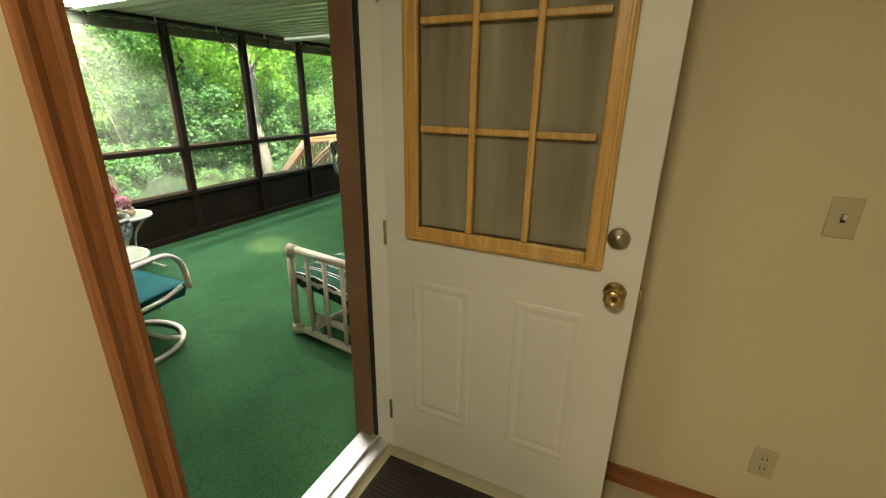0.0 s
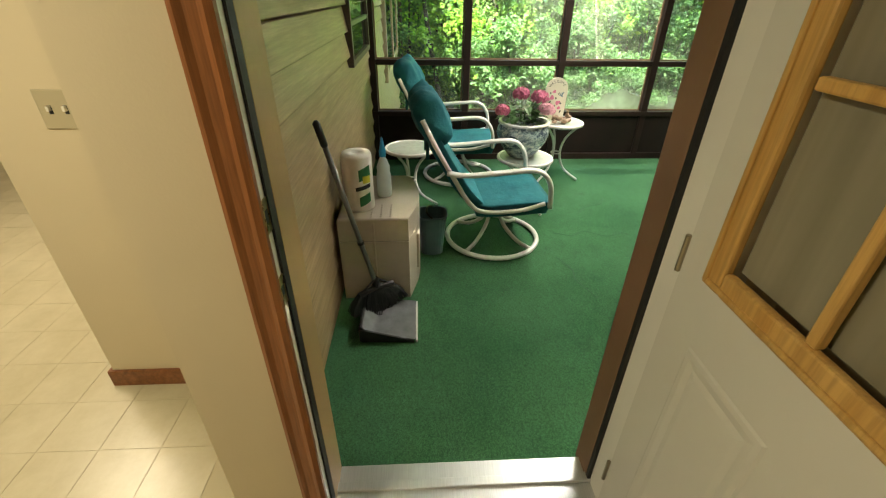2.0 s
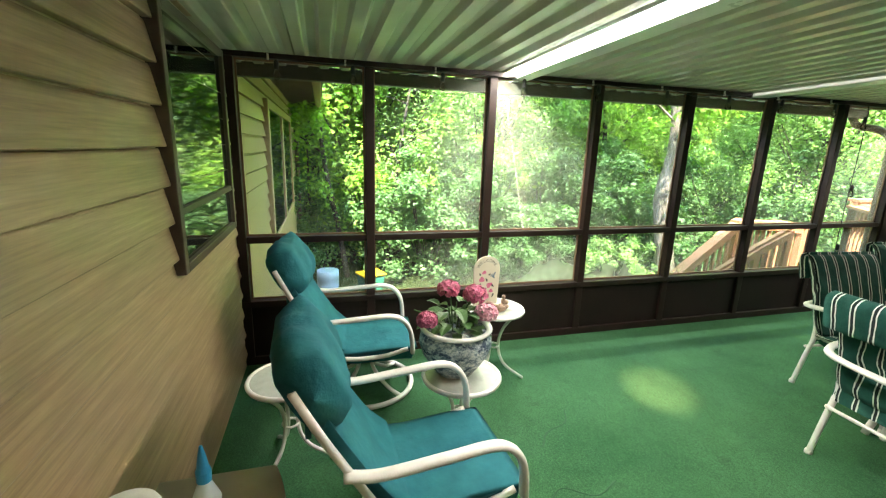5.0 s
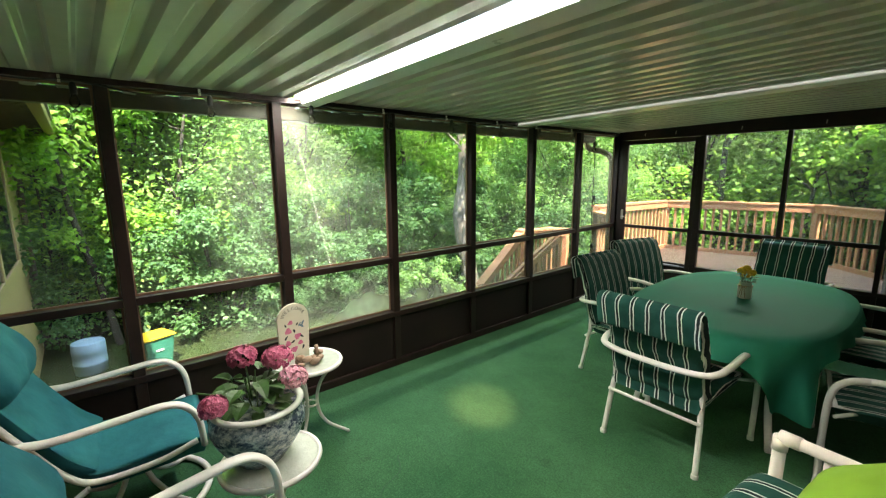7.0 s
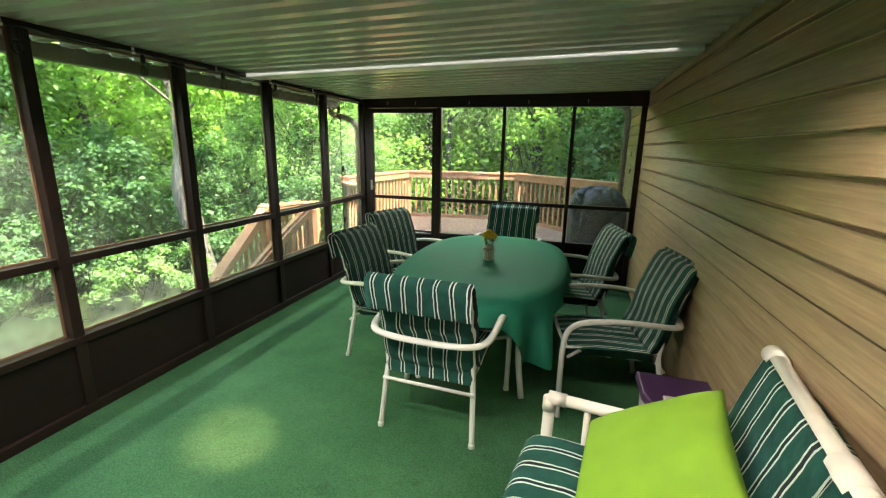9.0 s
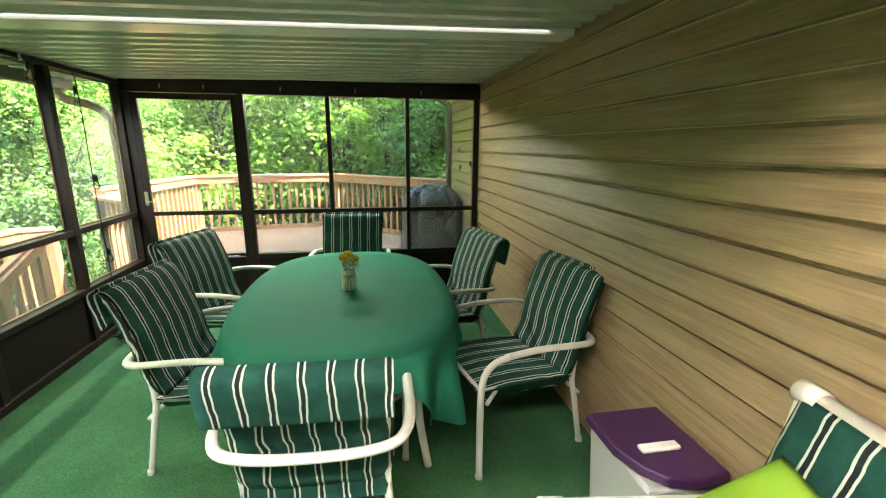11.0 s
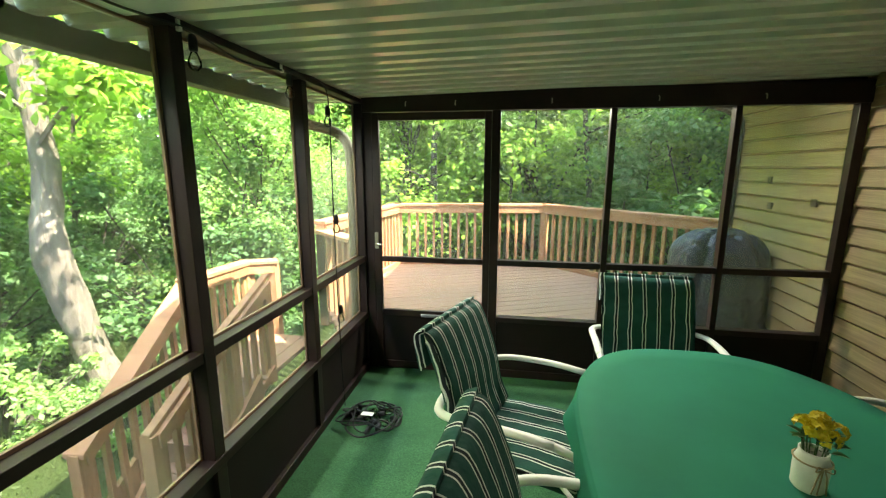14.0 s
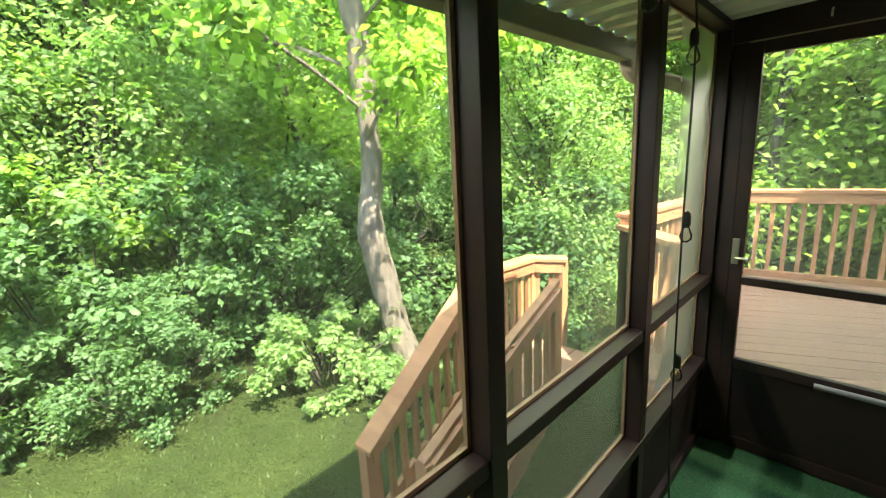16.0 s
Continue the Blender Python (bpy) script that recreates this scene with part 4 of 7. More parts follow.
def kitchen():
    r = thing("kitchen_range", (0.80, -4.19, 0), "kitchen range with a black front and a peach towel", "cooker")
    part("body", boxes((0, 0.76, 0, 0.62, 0.0, 0.90), bevel=0.004), M["appl_white"], r)
    part("oven_door", boxes((0.03, 0.73, 0.62, 0.645, 0.24, 0.78), bevel=0.006), M["black_gloss"], r)
    part("control_panel", boxes((0.0, 0.76, 0.62, 0.64, 0.80, 0.90), bevel=0.004), M["black_gloss"], r)
    part("drawer", boxes((0.03, 0.73, 0.62, 0.64, 0.06, 0.22), bevel=0.004), M["appl_white"], r)
    part("handle", tube(bmesh.new(), [(0.08, 0.645, 0.74), (0.08, 0.685, 0.74), (0.68, 0.685, 0.74), (0.68, 0.645, 0.74)], 0.011, 8), M["appl_white"], r)
    for k in range(4):
        o = part("dial", lathe(bmesh.new(), [(0.02, 0), (0.018, 0.02), (0, 0.02)], 16), M["appl_white"], r)
        o.matrix_basis = pose(0.12 + k * 0.17, 0.64, 0.85, -90)
    tw = thing("dish_towel", (0.95, -3.50, 0), "peach towel hanging on the oven handle", "towel")
    part("cloth", grid_cloth(), M["towel"], tw, smooth=True)
    d = thing("dishwasher", (0.18, -4.18, 0), "black dishwasher front beside the range", "dishwasher")
    part("body", boxes((0, 0.6, 0, 0.60, 0.0, 0.88), bevel=0.004), M["appl_white"], d)
    part("front", boxes((0.01, 0.59, 0.60, 0.625, 0.12, 0.86), bevel=0.005), M["black_gloss"], d)
    f = thing("refrigerator", (1.97, -3.12, 0), "black refrigerator with a pale front edge", "refrigerator")
    part("body", boxes((0.06, 0.78, 0, 0.66, 0.02, 1.7), bevel=0.006), M["black_gloss"], f)
    part("door", boxes((0.0, 0.055, 0.0, 0.66, 0.03, 1.69), bevel=0.008), M["appl_white"], f)


def grid_cloth():
    bm = bmesh.new()

    def f(u, v):
        x = (u - 0.5) * 0.22 * (1 - 0.1 * math.sin(v * 3))
        s = v * 0.62
        z = 0.755 - abs(s - 0.22) if s > 0.0 else 0.755
        z = 0.755 - (0.22 - s) if s < 0.22 else 0.755 - (s - 0.22)
        y = 0.0 if s < 0.22 else 0.03
        return Vector((x, y + 0.006 * math.sin(u * 17), z))
    grid(bm, f, 16, 20)
    bmesh.ops.solidify(bm, geom=bm.faces[:], thickness=0.005)
    return bm


kitchen()
structure("worktop", boxes((0.17, 0.79, -4.2, -3.54, 0.885, 0.92), (1.57, 1.96, -4.2, -3.54, 0.885, 0.92), bevel=0.004), M["appl_white"], "white kitchen worktop")
cu_ = thing("base_cabinet", (1.57, -4.19, 0), "oak kitchen base cabinet under the white worktop", "cabinet")
part("body", boxes((0, 0.39, 0, 0.60, 0.08, 0.88)), M["oak"], cu_)
part("door", boxes((0.02, 0.37, 0.60, 0.62, 0.12, 0.84), bevel=0.004), M["oak"], cu_)


# ---- porch furniture ----
def dining_chair():
    """Faces +y; seat 0.43 high; the origin is on the floor under the seat."""
    e = tagged(new("dining_chair"), "white tubular armchair with green striped tufted cushion at the table", "chair", "chairs round the table")
    r = 0.0155
    for s in (-1, 1):
        leg = [(s * 0.335, 0.33, 0.0), (s * 0.338, 0.335, 0.30), (s * 0.335, 0.325, 0.52), (s * 0.335, 0.27, 0.600), (s * 0.335, 0.18, 0.625)]
        part("front_leg", tube(bmesh.new(), smooth_path(leg, 5), r + 0.001, 10), M["white_metal"], e, smooth=True)
        part("back_leg", tube(bmesh.new(), smooth_path([(s * 0.275, -0.31, 0.0), (s * 0.262, -0.27, 0.25), (s * 0.252, -0.25, 0.42), (s * 0.25, -0.30, 0.66), (s * 0.25, -0.385, 0.90)], 5), r, 10), M["white_metal"], e, smooth=True)
        part("foot_cap", lathe(bmesh.new(), [(0.019, 0), (0.019, 0.02), (0.016, 0.024), (0, 0.024)], 12, (s * 0.335, 0.33, 0)), M["white_metal"], e)
        part("foot_cap", lathe(bmesh.new(), [(0.019, 0), (0.019, 0.02), (0.016, 0.024), (0, 0.024)], 12, (s * 0.275, -0.31, 0)), M["white_metal"], e)
    arm = [(-0.335, 0.19, 0.625), (-0.340, 0.02, 0.635), (-0.342, -0.17, 0.625), (-0.325, -0.27, 0.612), (-0.27, -0.335, 0.605), (-0.12, -0.365, 0.602), (0.12, -0.365, 0.602), (0.27, -0.335, 0.605), (0.325, -0.27, 0.612), (0.342, -0.17, 0.625), (0.340, 0.02, 0.635), (0.335, 0.19, 0.625)]
    part("armrest", tube(bmesh.new(), smooth_path(arm, 4), r + 0.002, 10, flat=(0.021, 0.015)), M["white_metal"], e, smooth=True)
    bm = tube(bmesh.new(), smooth_path([(-0.25, -0.25, 0.40), (-0.25, 0.24, 0.415), (-0.20, 0.29, 0.415), (0.20, 0.29, 0.415), (0.25, 0.24, 0.415), (0.25, -0.25, 0.40)], 4), 0.012, 8)
    tube(bm, [(-0.268, -0.285, 0.30), (0.268, -0.285, 0.30)], 0.010, 8)
    tube(bm, [(-0.25, 0.20, 0.412), (-0.335, 0.30, 0.40)], 0.010, 8)
    tube(bm, [(0.25, 0.20, 0.412), (0.335, 0.30, 0.40)], 0.010, 8)
    part("seat_frame", bm, M["white_metal"], e, smooth=True)
    tf = [(u, s, 0.5) for u in (-0.5, 0.0, 0.5) for s in (0.28, 0.62)]
    bm = pad(bmesh.new(), [(0.31, 0.415), (0.10, 0.425), (-0.12, 0.415), (-0.235, 0.405)], 0.545, 0.075, tf, 25, 3, 0.9)
    part("seat_cushion", bm, M["stripe"], e, smooth=True)
    tf = [(u, s, 0.5) for u in (-0.45, 0.0, 0.45) for s in (0.3, 0.62)]
    bm = pad(bmesh.new(), [(-0.19, 0.42), (-0.235, 0.52), (-0.275, 0.70), (-0.335, 0.86), (-0.370, 0.925), (-0.405, 0.945)], 0.56, 0.078, tf, 25, 8, 0.9)
    part("back_cushion", bm, M["stripe"], e, smooth=True)
    bm = pad(bmesh.new(), [(-0.405, 0.962), (-0.452, 0.925), (-0.432, 0.80), (-0.418, 0.765)], 0.57, 0.034, None, 17, 5)
    part("cushion_hood", bm, M["stripe"], e, smooth=True)
    bm = pad(bmesh.new(), [(-0.345, 0.80), (-0.290, 0.62), (-0.262, 0.50), (-0.264, 0.34)], 0.53, 0.018, None, 17, 6)
    part("cushion_back", bm, M["stripe"], e, smooth=True)
    return e


CHAIRS = [((1.985, 3.45), -3), ((1.43, 4.10), -97), ((1.26, 5.02), -108), ((2.94, 3.96), 101), ((2.66, 4.84), 103), ((2.01, 5.67), 176)]
first = dining_chair()
first.matrix_basis = pose(CHAIRS[0][0][0], CHAIRS[0][0][1], 0, 0, 0, CHAIRS[0][1])
for (x, y), a in CHAIRS[1:]:
    copy_thing(first, pose(x, y, 0, 0, 0, a))


# dining table under its cloth
TX, TY, TA, TB, TH = 2.045, 4.45, 0.615, 0.985, 0.715
table = thing("dining_table", (TX, TY, 0), "oval patio table with white legs, hidden under a green cloth", "table")


def oval(t, a, b, n=2.7):
    c, s = math.cos(t), math.sin(t)
    return math.copysign(abs(c) ** (2 / n), c) * a, math.copysign(abs(s) ** (2 / n), s) * b


bm = bmesh.new()
lo = [bm.verts.new((*oval(2 * math.pi * k / 64, TA - 0.01, TB - 0.01), TH - 0.035)) for k in range(64)]
hi = [bm.verts.new((*oval(2 * math.pi * k / 64, TA - 0.01, TB - 0.01), TH - 0.006)) for k in range(64)]
for k in range(64):
    bm.faces.new((lo[k], lo[(k + 1) % 64], hi[(k + 1) % 64], hi[k]))
bm.faces.new(lo[::-1])
bm.faces.new(hi)
part("tabletop", bm, M["white_metal"], table)
for sx in (-1, 1):
    for sy in (-1, 1):
        part("leg", tube(bmesh.new(), smooth_path([(sx * 0.40, sy * 0.76, 0.0), (sx * 0.36, sy * 0.70, 0.30), (sx * 0.38, sy * 0.72, 0.68)], 5), 0.02, 10), M["white_metal"], table, smooth=True)

cloth = thing("tablecloth", (TX, TY, 0), "plain green vinyl tablecloth hanging in folds over the table edge", "tablecloth")
bm = bmesh.new()
NR, NA = 26, 160
HX, HY = 0.80, 1.30
rows = []
for i in range(NR + 1):
    row = []
    for k in range(NA):
        t = 2 * math.pi * k / NA
        ex, ey = oval(t, TA, TB)
        if i <= 8:
            q = i / 8
            zz = TH + 0.0015 * noise.noise(Vector((ex * q * 3, ey * q * 3, 1)))
            row.append(bm.verts.new((ex * q, ey * q, zz)) if i else None)
        else:
            s = (i - 8) / (NR - 8)
            d = Vector((ex, ey, 0)).normalized()
            # how far the square cloth reaches past the oval top in this direction
            reach = min(HX / max(abs(d.x), 1e-3), HY / max(abs(d.y), 1e-3))
            over = min(1.0, max(0.0, (reach - Vector((ex, ey, 0)).length - 0.12) / 0.42))
            drop = 0.105 + 0.34 * min(1.0, over * 1.12) ** 4.5
            fold = (0.030 * math.sin(t * 22 + 2 * math.sin(t * 3)) + 0.02 * math.sin(t * 9 + 1)) * s ** 1.3 * (0.3 + 1.9 * over ** 2)
            out = 0.012 + 0.03 * s + fold
            bend = min(1, s * drop / 0.018)
            z = TH - s * drop
            row.append(bm.verts.new((ex + d.x * out * bend, ey + d.y * out * bend, z)))
    rows.append(row)
cv = bm.verts.new((0, 0, TH))
for i in range(NR):
    for k in range(NA):
        k2 = (k + 1) % NA
        if i == 0:
            bm.faces.new((cv, rows[1][k], rows[1][k2]))
        else:
            bm.faces.new((rows[i][k], rows[i + 1][k], rows[i + 1][k2], rows[i][k2]))
part("cloth", bm, M["cloth"], cloth, smooth=True)


def flower_head(bm, c, r, n, seed, size=0.016):
    """A ball of many small four-petalled florets."""
    rnd = random.Random(seed)
    for _ in range(n):
        z = rnd.uniform(-0.45, 1)
        a = rnd.uniform(0, 2 * math.pi)
        q = math.sqrt(1 - z * z)
        d = Vector((q * math.cos(a), q * math.sin(a), z))
        p = Vector(c) + Vector((d.x, d.y, d.z * 0.8)) * r * rnd.uniform(0.88, 1.08)
        s = d.orthogonal().normalized()
        s = Matrix.Rotation(rnd.uniform(0, 6.3), 3, d) @ s
        t = d.cross(s)
        cc = bm.verts.new(p)
        w = size * rnd.uniform(0.8, 1.2)
        for k in range(4):
            u = s * math.cos(k * math.pi / 2) + t * math.sin(k * math.pi / 2)
            v = s * math.cos((k + 0.5) * math.pi / 2) + t * math.sin((k + 0.5) * math.pi / 2)
            v2 = s * math.cos((k - 0.5) * math.pi / 2) + t * math.sin((k - 0.5) * math.pi / 2)
            tip = bm.verts.new(p + u * w + d * 0.004)
            bm.faces.new((cc, bm.verts.new(p + v2 * w * 0.6 + d * 0.003), tip, bm.verts.new(p + v * w * 0.6 + d * 0.003)))
    return bm


def leaf_blade(bm, base, way, length, width, curl=0.3):
    way = Vector(way).normalized()
    side = way.cross(Vector((0, 0, 1))).normalized() if abs(way.z) < 0.97 else Vector((1, 0, 0))
    up = side.cross(way)
    base = Vector(base)
    rows_ = []
    for k in range(6):
        s = k / 5
        w = math.sin(math.pi * min(1, s * 0.93 + 0.04)) ** 0.8 * width / 2
        c = base + way * length * s - Vector((0, 0, 1)) * curl * length * s * s
        rows_.append([bm.verts.new(c - side * w + up * w * 0.35), bm.verts.new(c), bm.verts.new(c + side * w + up * w * 0.35)])
    for A, B in zip(rows_, rows_[1:]):
        for j in (0, 1):
            bm.faces.new((A[j], A[j + 1], B[j + 1], B[j]))


# vase on the dining table
vs = thing("flower_vase", (2.055, 4.445, TH + 0.001), "small glass jar with yellow flowers on the green tablecloth", "vase")
part("jar", lathe(bmesh.new(), [(0.030, 0), (0.036, 0.008), (0.037, 0.075), (0.030, 0.092), (0.031, 0.104), (0.027, 0.104), (0.026, 0.09), (0.031, 0.07), (0.03, 0.01), (0, 0.01)], 28), M["paper"], vs, "milky white glass jar", smooth=True)
bm = bmesh.new()
rnd = random.Random(3)
for k in range(9):
    a = k * 0.7
    tube(bm, [(0.008 * math.cos(a), 0.008 * math.sin(a), 0.02), (0.03 * math.cos(a), 0.03 * math.sin(a), 0.15)], 0.0016, 5)
for k in range(22):
    a, q = rnd.uniform(0, 6.3), rnd.uniform(0.01, 0.035)
    leaf_blade(bm, (q * math.cos(a), q * math.sin(a), rnd.uniform(0.10, 0.15)), (math.cos(a), math.sin(a), rnd.uniform(0.2, 1.0)), rnd.uniform(0.03, 0.05), 0.02)
part("stems", bm, M["plant_leaf"], vs)
for k, (x, y, z) in enumerate(((0.0, 0.0, 0.185), (0.03, -0.012, 0.165), (-0.026, 0.01, 0.168), (0.006, -0.03, 0.155), (-0.02, -0.024, 0.172))):
    part("blossom", flower_head(bmesh.new(), (x, y, z), 0.019, 26, k, 0.012), M["petal_yellow"], vs)
bm = tube(bmesh.new(), [(0.0385 * math.cos(a), 0.0385 * math.sin(a), 0.080) for a in (2 * math.pi * k / 24 for k in range(24))], 0.0022, 6, closed=True)
for dx in (-0.012, -0.004, 0.008):
    tube(bm, smooth_path([(dx * 0.3, -0.041, 0.080), (dx, -0.043, 0.055), (dx * 1.6, -0.042, 0.012)], 4), 0.0019, 5)
for dx in (-1, 1):
    tube(bm, smooth_path([(0, -0.041, 0.080), (dx * 0.016, -0.046, 0.088), (dx * 0.018, -0.045, 0.074), (0, -0.041, 0.079)], 4), 0.0018, 5)
part("twine", bm, M["twine"], vs, "jute twine tied in a bow", smooth=True)
vs.matrix_basis = vs.matrix_basis @ Matrix.Diagonal((1.22, 1.22, 1.2, 1))


def swivel_chair(at, rz, tilt=0.0, label="white swivel rocker with teal canvas cushions beside the storage box"):
    """Faces +y."""
    e = thing("swivel_chair", at, label, "chair", "teal swivel chairs", rz)
    base = part("base", tube(bmesh.new(), [(0.315 * math.cos(a), 0.315 * math.sin(a), 0.020) for a in (2 * math.pi * k / 48 for k in range(48))], 0.0165, 10, closed=True), M["white_metal"], e, "white tubular ring base", True)
    for k in range(4):
        a = math.pi / 4 + k * math.pi / 2
        part("base_arm", tube(bmesh.new(), smooth_path([(0.31 * math.cos(a), 0.31 * math.sin(a), 0.024), (0.20 * math.cos(a), 0.20 * math.sin(a), 0.05), (0.09 * math.cos(a), 0.09 * math.sin(a), 0.13), (0.03 * math.cos(a), 0.03 * math.sin(a), 0.24)], 5), 0.013, 9), M["white_metal"], base, smooth=True)
    part("pivot", lathe(bmesh.new(), [(0.04, 0.225), (0.04, 0.26), (0.10, 0.275), (0.10, 0.285), (0, 0.285)], 20), M["white_metal"], e)
    part("rocker_bracket", boxes((-0.17, 0.17, -0.16, -0.11, 0.285, 0.325), (-0.17, 0.17, 0.10, 0.15, 0.285, 0.325), (-0.17, -0.13, -0.16, 0.15, 0.285, 0.315), (0.13, 0.17, -0.16, 0.15, 0.285, 0.315), bevel=0.004), M["white_metal"], e)
    for s in (-1, 1):
        side = [(s * 0.265, -0.50, 0.90), (s * 0.27, -0.42, 0.74), (s * 0.272, -0.33, 0.58), (s * 0.272, -0.22, 0.40), (s * 0.27, -0.12, 0.335), (s * 0.265, 0.10, 0.335), (s * 0.262, 0.26, 0.375)]
        part("side_rail", tube(bmesh.new(), smooth_path(side, 5), 0.014, 9), M["white_metal"], e, smooth=True)
        arm = [(s * 0.285, -0.36, 0.60), (s * 0.292, -0.24, 0.585), (s * 0.295, -0.02, 0.60), (s * 0.295, 0.14, 0.61), (s * 0.293, 0.22, 0.58), (s * 0.290, 0.27, 0.50), (s * 0.288, 0.285, 0.36)]
        part("armrest", tube(bmesh.new(), smooth_path(arm, 6), 0.02, 10, flat=(0.026, 0.015)), M["white_metal"], e, smooth=True)
    tf = [(0.0, 0.25, 0.15), (0.0, 0.95, 0.2)]
    bm = pad(bmesh.new(), [(0.32, 0.375), (0.14, 0.372), (-0.05, 0.36), (-0.17, 0.37)], 0.52, 0.10, tf, 21, 2, 1.3)
    part("seat_cushion", bm, M["teal"], e, smooth=True)
    bm = pad(bmesh.new(), [(-0.12, 0.38), (-0.20, 0.46), (-0.28, 0.58), (-0.35, 0.70), (-0.40, 0.79)], 0.52, 0.085, [(0.0, 0.5, 0.35)], 21, 12, 0.7)
    part("back_cushion", bm, M["teal"], e, smooth=True)
    bm = bmesh.new()

    def roll(u, v):
        a = 2 * math.pi * u
        x = (v * 2 - 1) * 0.265
        q = math.sqrt(max(0.0, 1 - abs(v * 2 - 1) ** 12))
        w = 1 + 0.16 * noise.noise(Vector((x * 9, math.cos(a) * 1.5, math.sin(a) * 1.5)))
        cr = 1 - 0.10 * math.exp(-((a - 4.1) / 0.25) ** 2)
        ca, sa = math.cos(a), math.sin(a)
        yy = math.copysign(abs(ca) ** 0.75, ca) * 0.092 * q * w * cr
        zz = math.copysign(abs(sa) ** 0.75, sa) * 0.155 * q * w * cr
        c, s_ = math.cos(0.5), math.sin(0.5)
        return Vector((x * 1.04, -0.44 + yy * c - zz * s_, 0.875 + yy * s_ + zz * c))
    vg = grid(bm, roll, 22, 19, True)
    part("headrest", bm, M["teal"], e, "puffy teal canvas headrest", True)
    for s in (-0.09, 0.09):
        part("strap", boxes((s - 0.01, s + 0.01, -0.47, -0.45, 0.62, 0.80)), M["teal_pipe"], e)
    return e


swivel_chair((1.67, 0.96, 0), 3)
swivel_chair((0.44, 0.82, 0), -4, label="white swivel rocker with teal cushions in the corner by the screens")


def side_table(at, r, h, label, rz=0.0):
    e = thing("side_table", at, label, "side table", "small round patio tables", rz)
    part("top_rim", tube(bmesh.new(), [(r * math.cos(a), r * math.sin(a), h - 0.012) for a in (2 * math.pi * k / 40 for k in range(40))], 0.013, 8, closed=True, flat=(0.012, 0.013)), M["white_metal"], e, smooth=True)
    part("tabletop", lathe(bmesh.new(), [(r - 0.004, h - 0.014), (r - 0.004, h - 0.006), (0.0, h - 0.005)], 40), M["frost"], e, "pale hammered glass top")
    for k in range(3):
        a = 2 * math.pi * k / 3 + 0.4
        c, s = math.cos(a), math.sin(a)
        part("leg", tube(bmesh.new(), smooth_path([(c * r * 0.88, s * r * 0.88, h - 0.02), (c * r * 0.35, s * r * 0.35, h * 0.72), (c * r * 0.20, s * r * 0.20, h * 0.45), (c * r * 0.45, s * r * 0.45, h * 0.20), (c * (r + 0.03), s * (r + 0.03), 0.009)], 6), 0.010, 8), M["white_metal"], e, smooth=True)
    part("leg_ring", tube(bmesh.new(), [(r * 0.21 * math.cos(a), r * 0.21 * math.sin(a), h * 0.46) for a in (2 * math.pi * k / 20 for k in range(20))], 0.006, 6, closed=True), M["white_metal"], e)
    return e


side_table((1.10, 0.385, 0), 0.185, 0.48, "small round white patio table standing empty against the siding", 60)
side_table((1.15, 1.27, 0), 0.205, 0.42, "small round white patio table under a large flower pot", 10)
side_table((0.53, 1.71, 0), 0.195, 0.53, "small round white patio table carrying a welcome plaque", 45)

# flower pot
fp = thing("flower_pot", (1.115, 1.24, 0.42), "blue and white glazed fish-bowl planter on a small table", "flower pot")
part("bowl", lathe(bmesh.new(), [(0.085, 0), (0.10, 0.004), (0.135, 0.05), (0.178, 0.12), (0.196, 0.175), (0.190, 0.215), (0.172, 0.240), (0.176, 0.25)], 48), M["pot"], fp, smooth=True)
part("rim", lathe(bmesh.new(), [(0.170, 0.248), (0.188, 0.250), (0.194, 0.258), (0.188, 0.268), (0.170, 0.268), (0.160, 0.255), (0.160, 0.20)], 48), M["pot_white"], fp, "white glazed rim", True)
part("soil", lathe(bmesh.new(), [(0.158, 0.21), (0.158, 0.225), (0, 0.235)], 32), M["soil"], fp)
pl = thing("hydrangea", (1.105, 1.235, 0.645), "pink hydrangea with four flower heads in the planter", "plant")
HEADS = [((-0.02, -0.16, 0.0), (0.155, -0.19, 0.145)), ((0, 0, 0), (-0.10, -0.01, 0.205)), ((0, 0, 0), (0.0, 0.11, 0.20)), ((0, 0, 0), (0.10, 0.135, 0.135)), ((0, 0, 0), (-0.10, -0.20, 0.10))]
rnd = random.Random(11)
bm = bmesh.new()
for _, h in HEADS:
    tube(bm, smooth_path([(h[0] * 0.2, h[1] * 0.2, -0.01), (h[0] * 0.6, h[1] * 0.6, h[2] * 0.7), h], 5), 0.004, 6)
for k in range(16):
    a = rnd.uniform(0, 6.3)
    tube(bm, [(0.03 * math.cos(a), 0.03 * math.sin(a), -0.01), (0.10 * math.cos(a), 0.10 * math.sin(a), rnd.uniform(0.05, 0.15))], 0.003, 5)
part("stems", bm, M["plant_leaf"], pl)
for k in range(44):
    a, q = rnd.uniform(0, 6.3), rnd.uniform(0.02, 0.13)
    bm = bmesh.new()
    leaf_blade(bm, (q * math.cos(a), q * math.sin(a), rnd.uniform(0.02, 0.15)), (math.cos(a), math.sin(a), rnd.uniform(-0.1, 0.8)), rnd.uniform(0.07, 0.13), rnd.uniform(0.05, 0.075), 0.5)
    part("leaf", bm, M["plant_leaf"], pl)
for k, (_, h) in enumerate(HEADS[:4]):
    part("flower_head", flower_head(bmesh.new(), h, (0.047, 0.058, 0.062, 0.057)[k], 210, k + 20, 0.013), M["petal"] if k != 3 else M["petal_pale"], pl)

# welcome plaque and stone figure
wp = thing("welcome_plaque", (0.47, 1.66, 0.531), "cream arched slate plaque reading WELCOME with painted roses", "plaque", "", 96)
bm = bmesh.new()
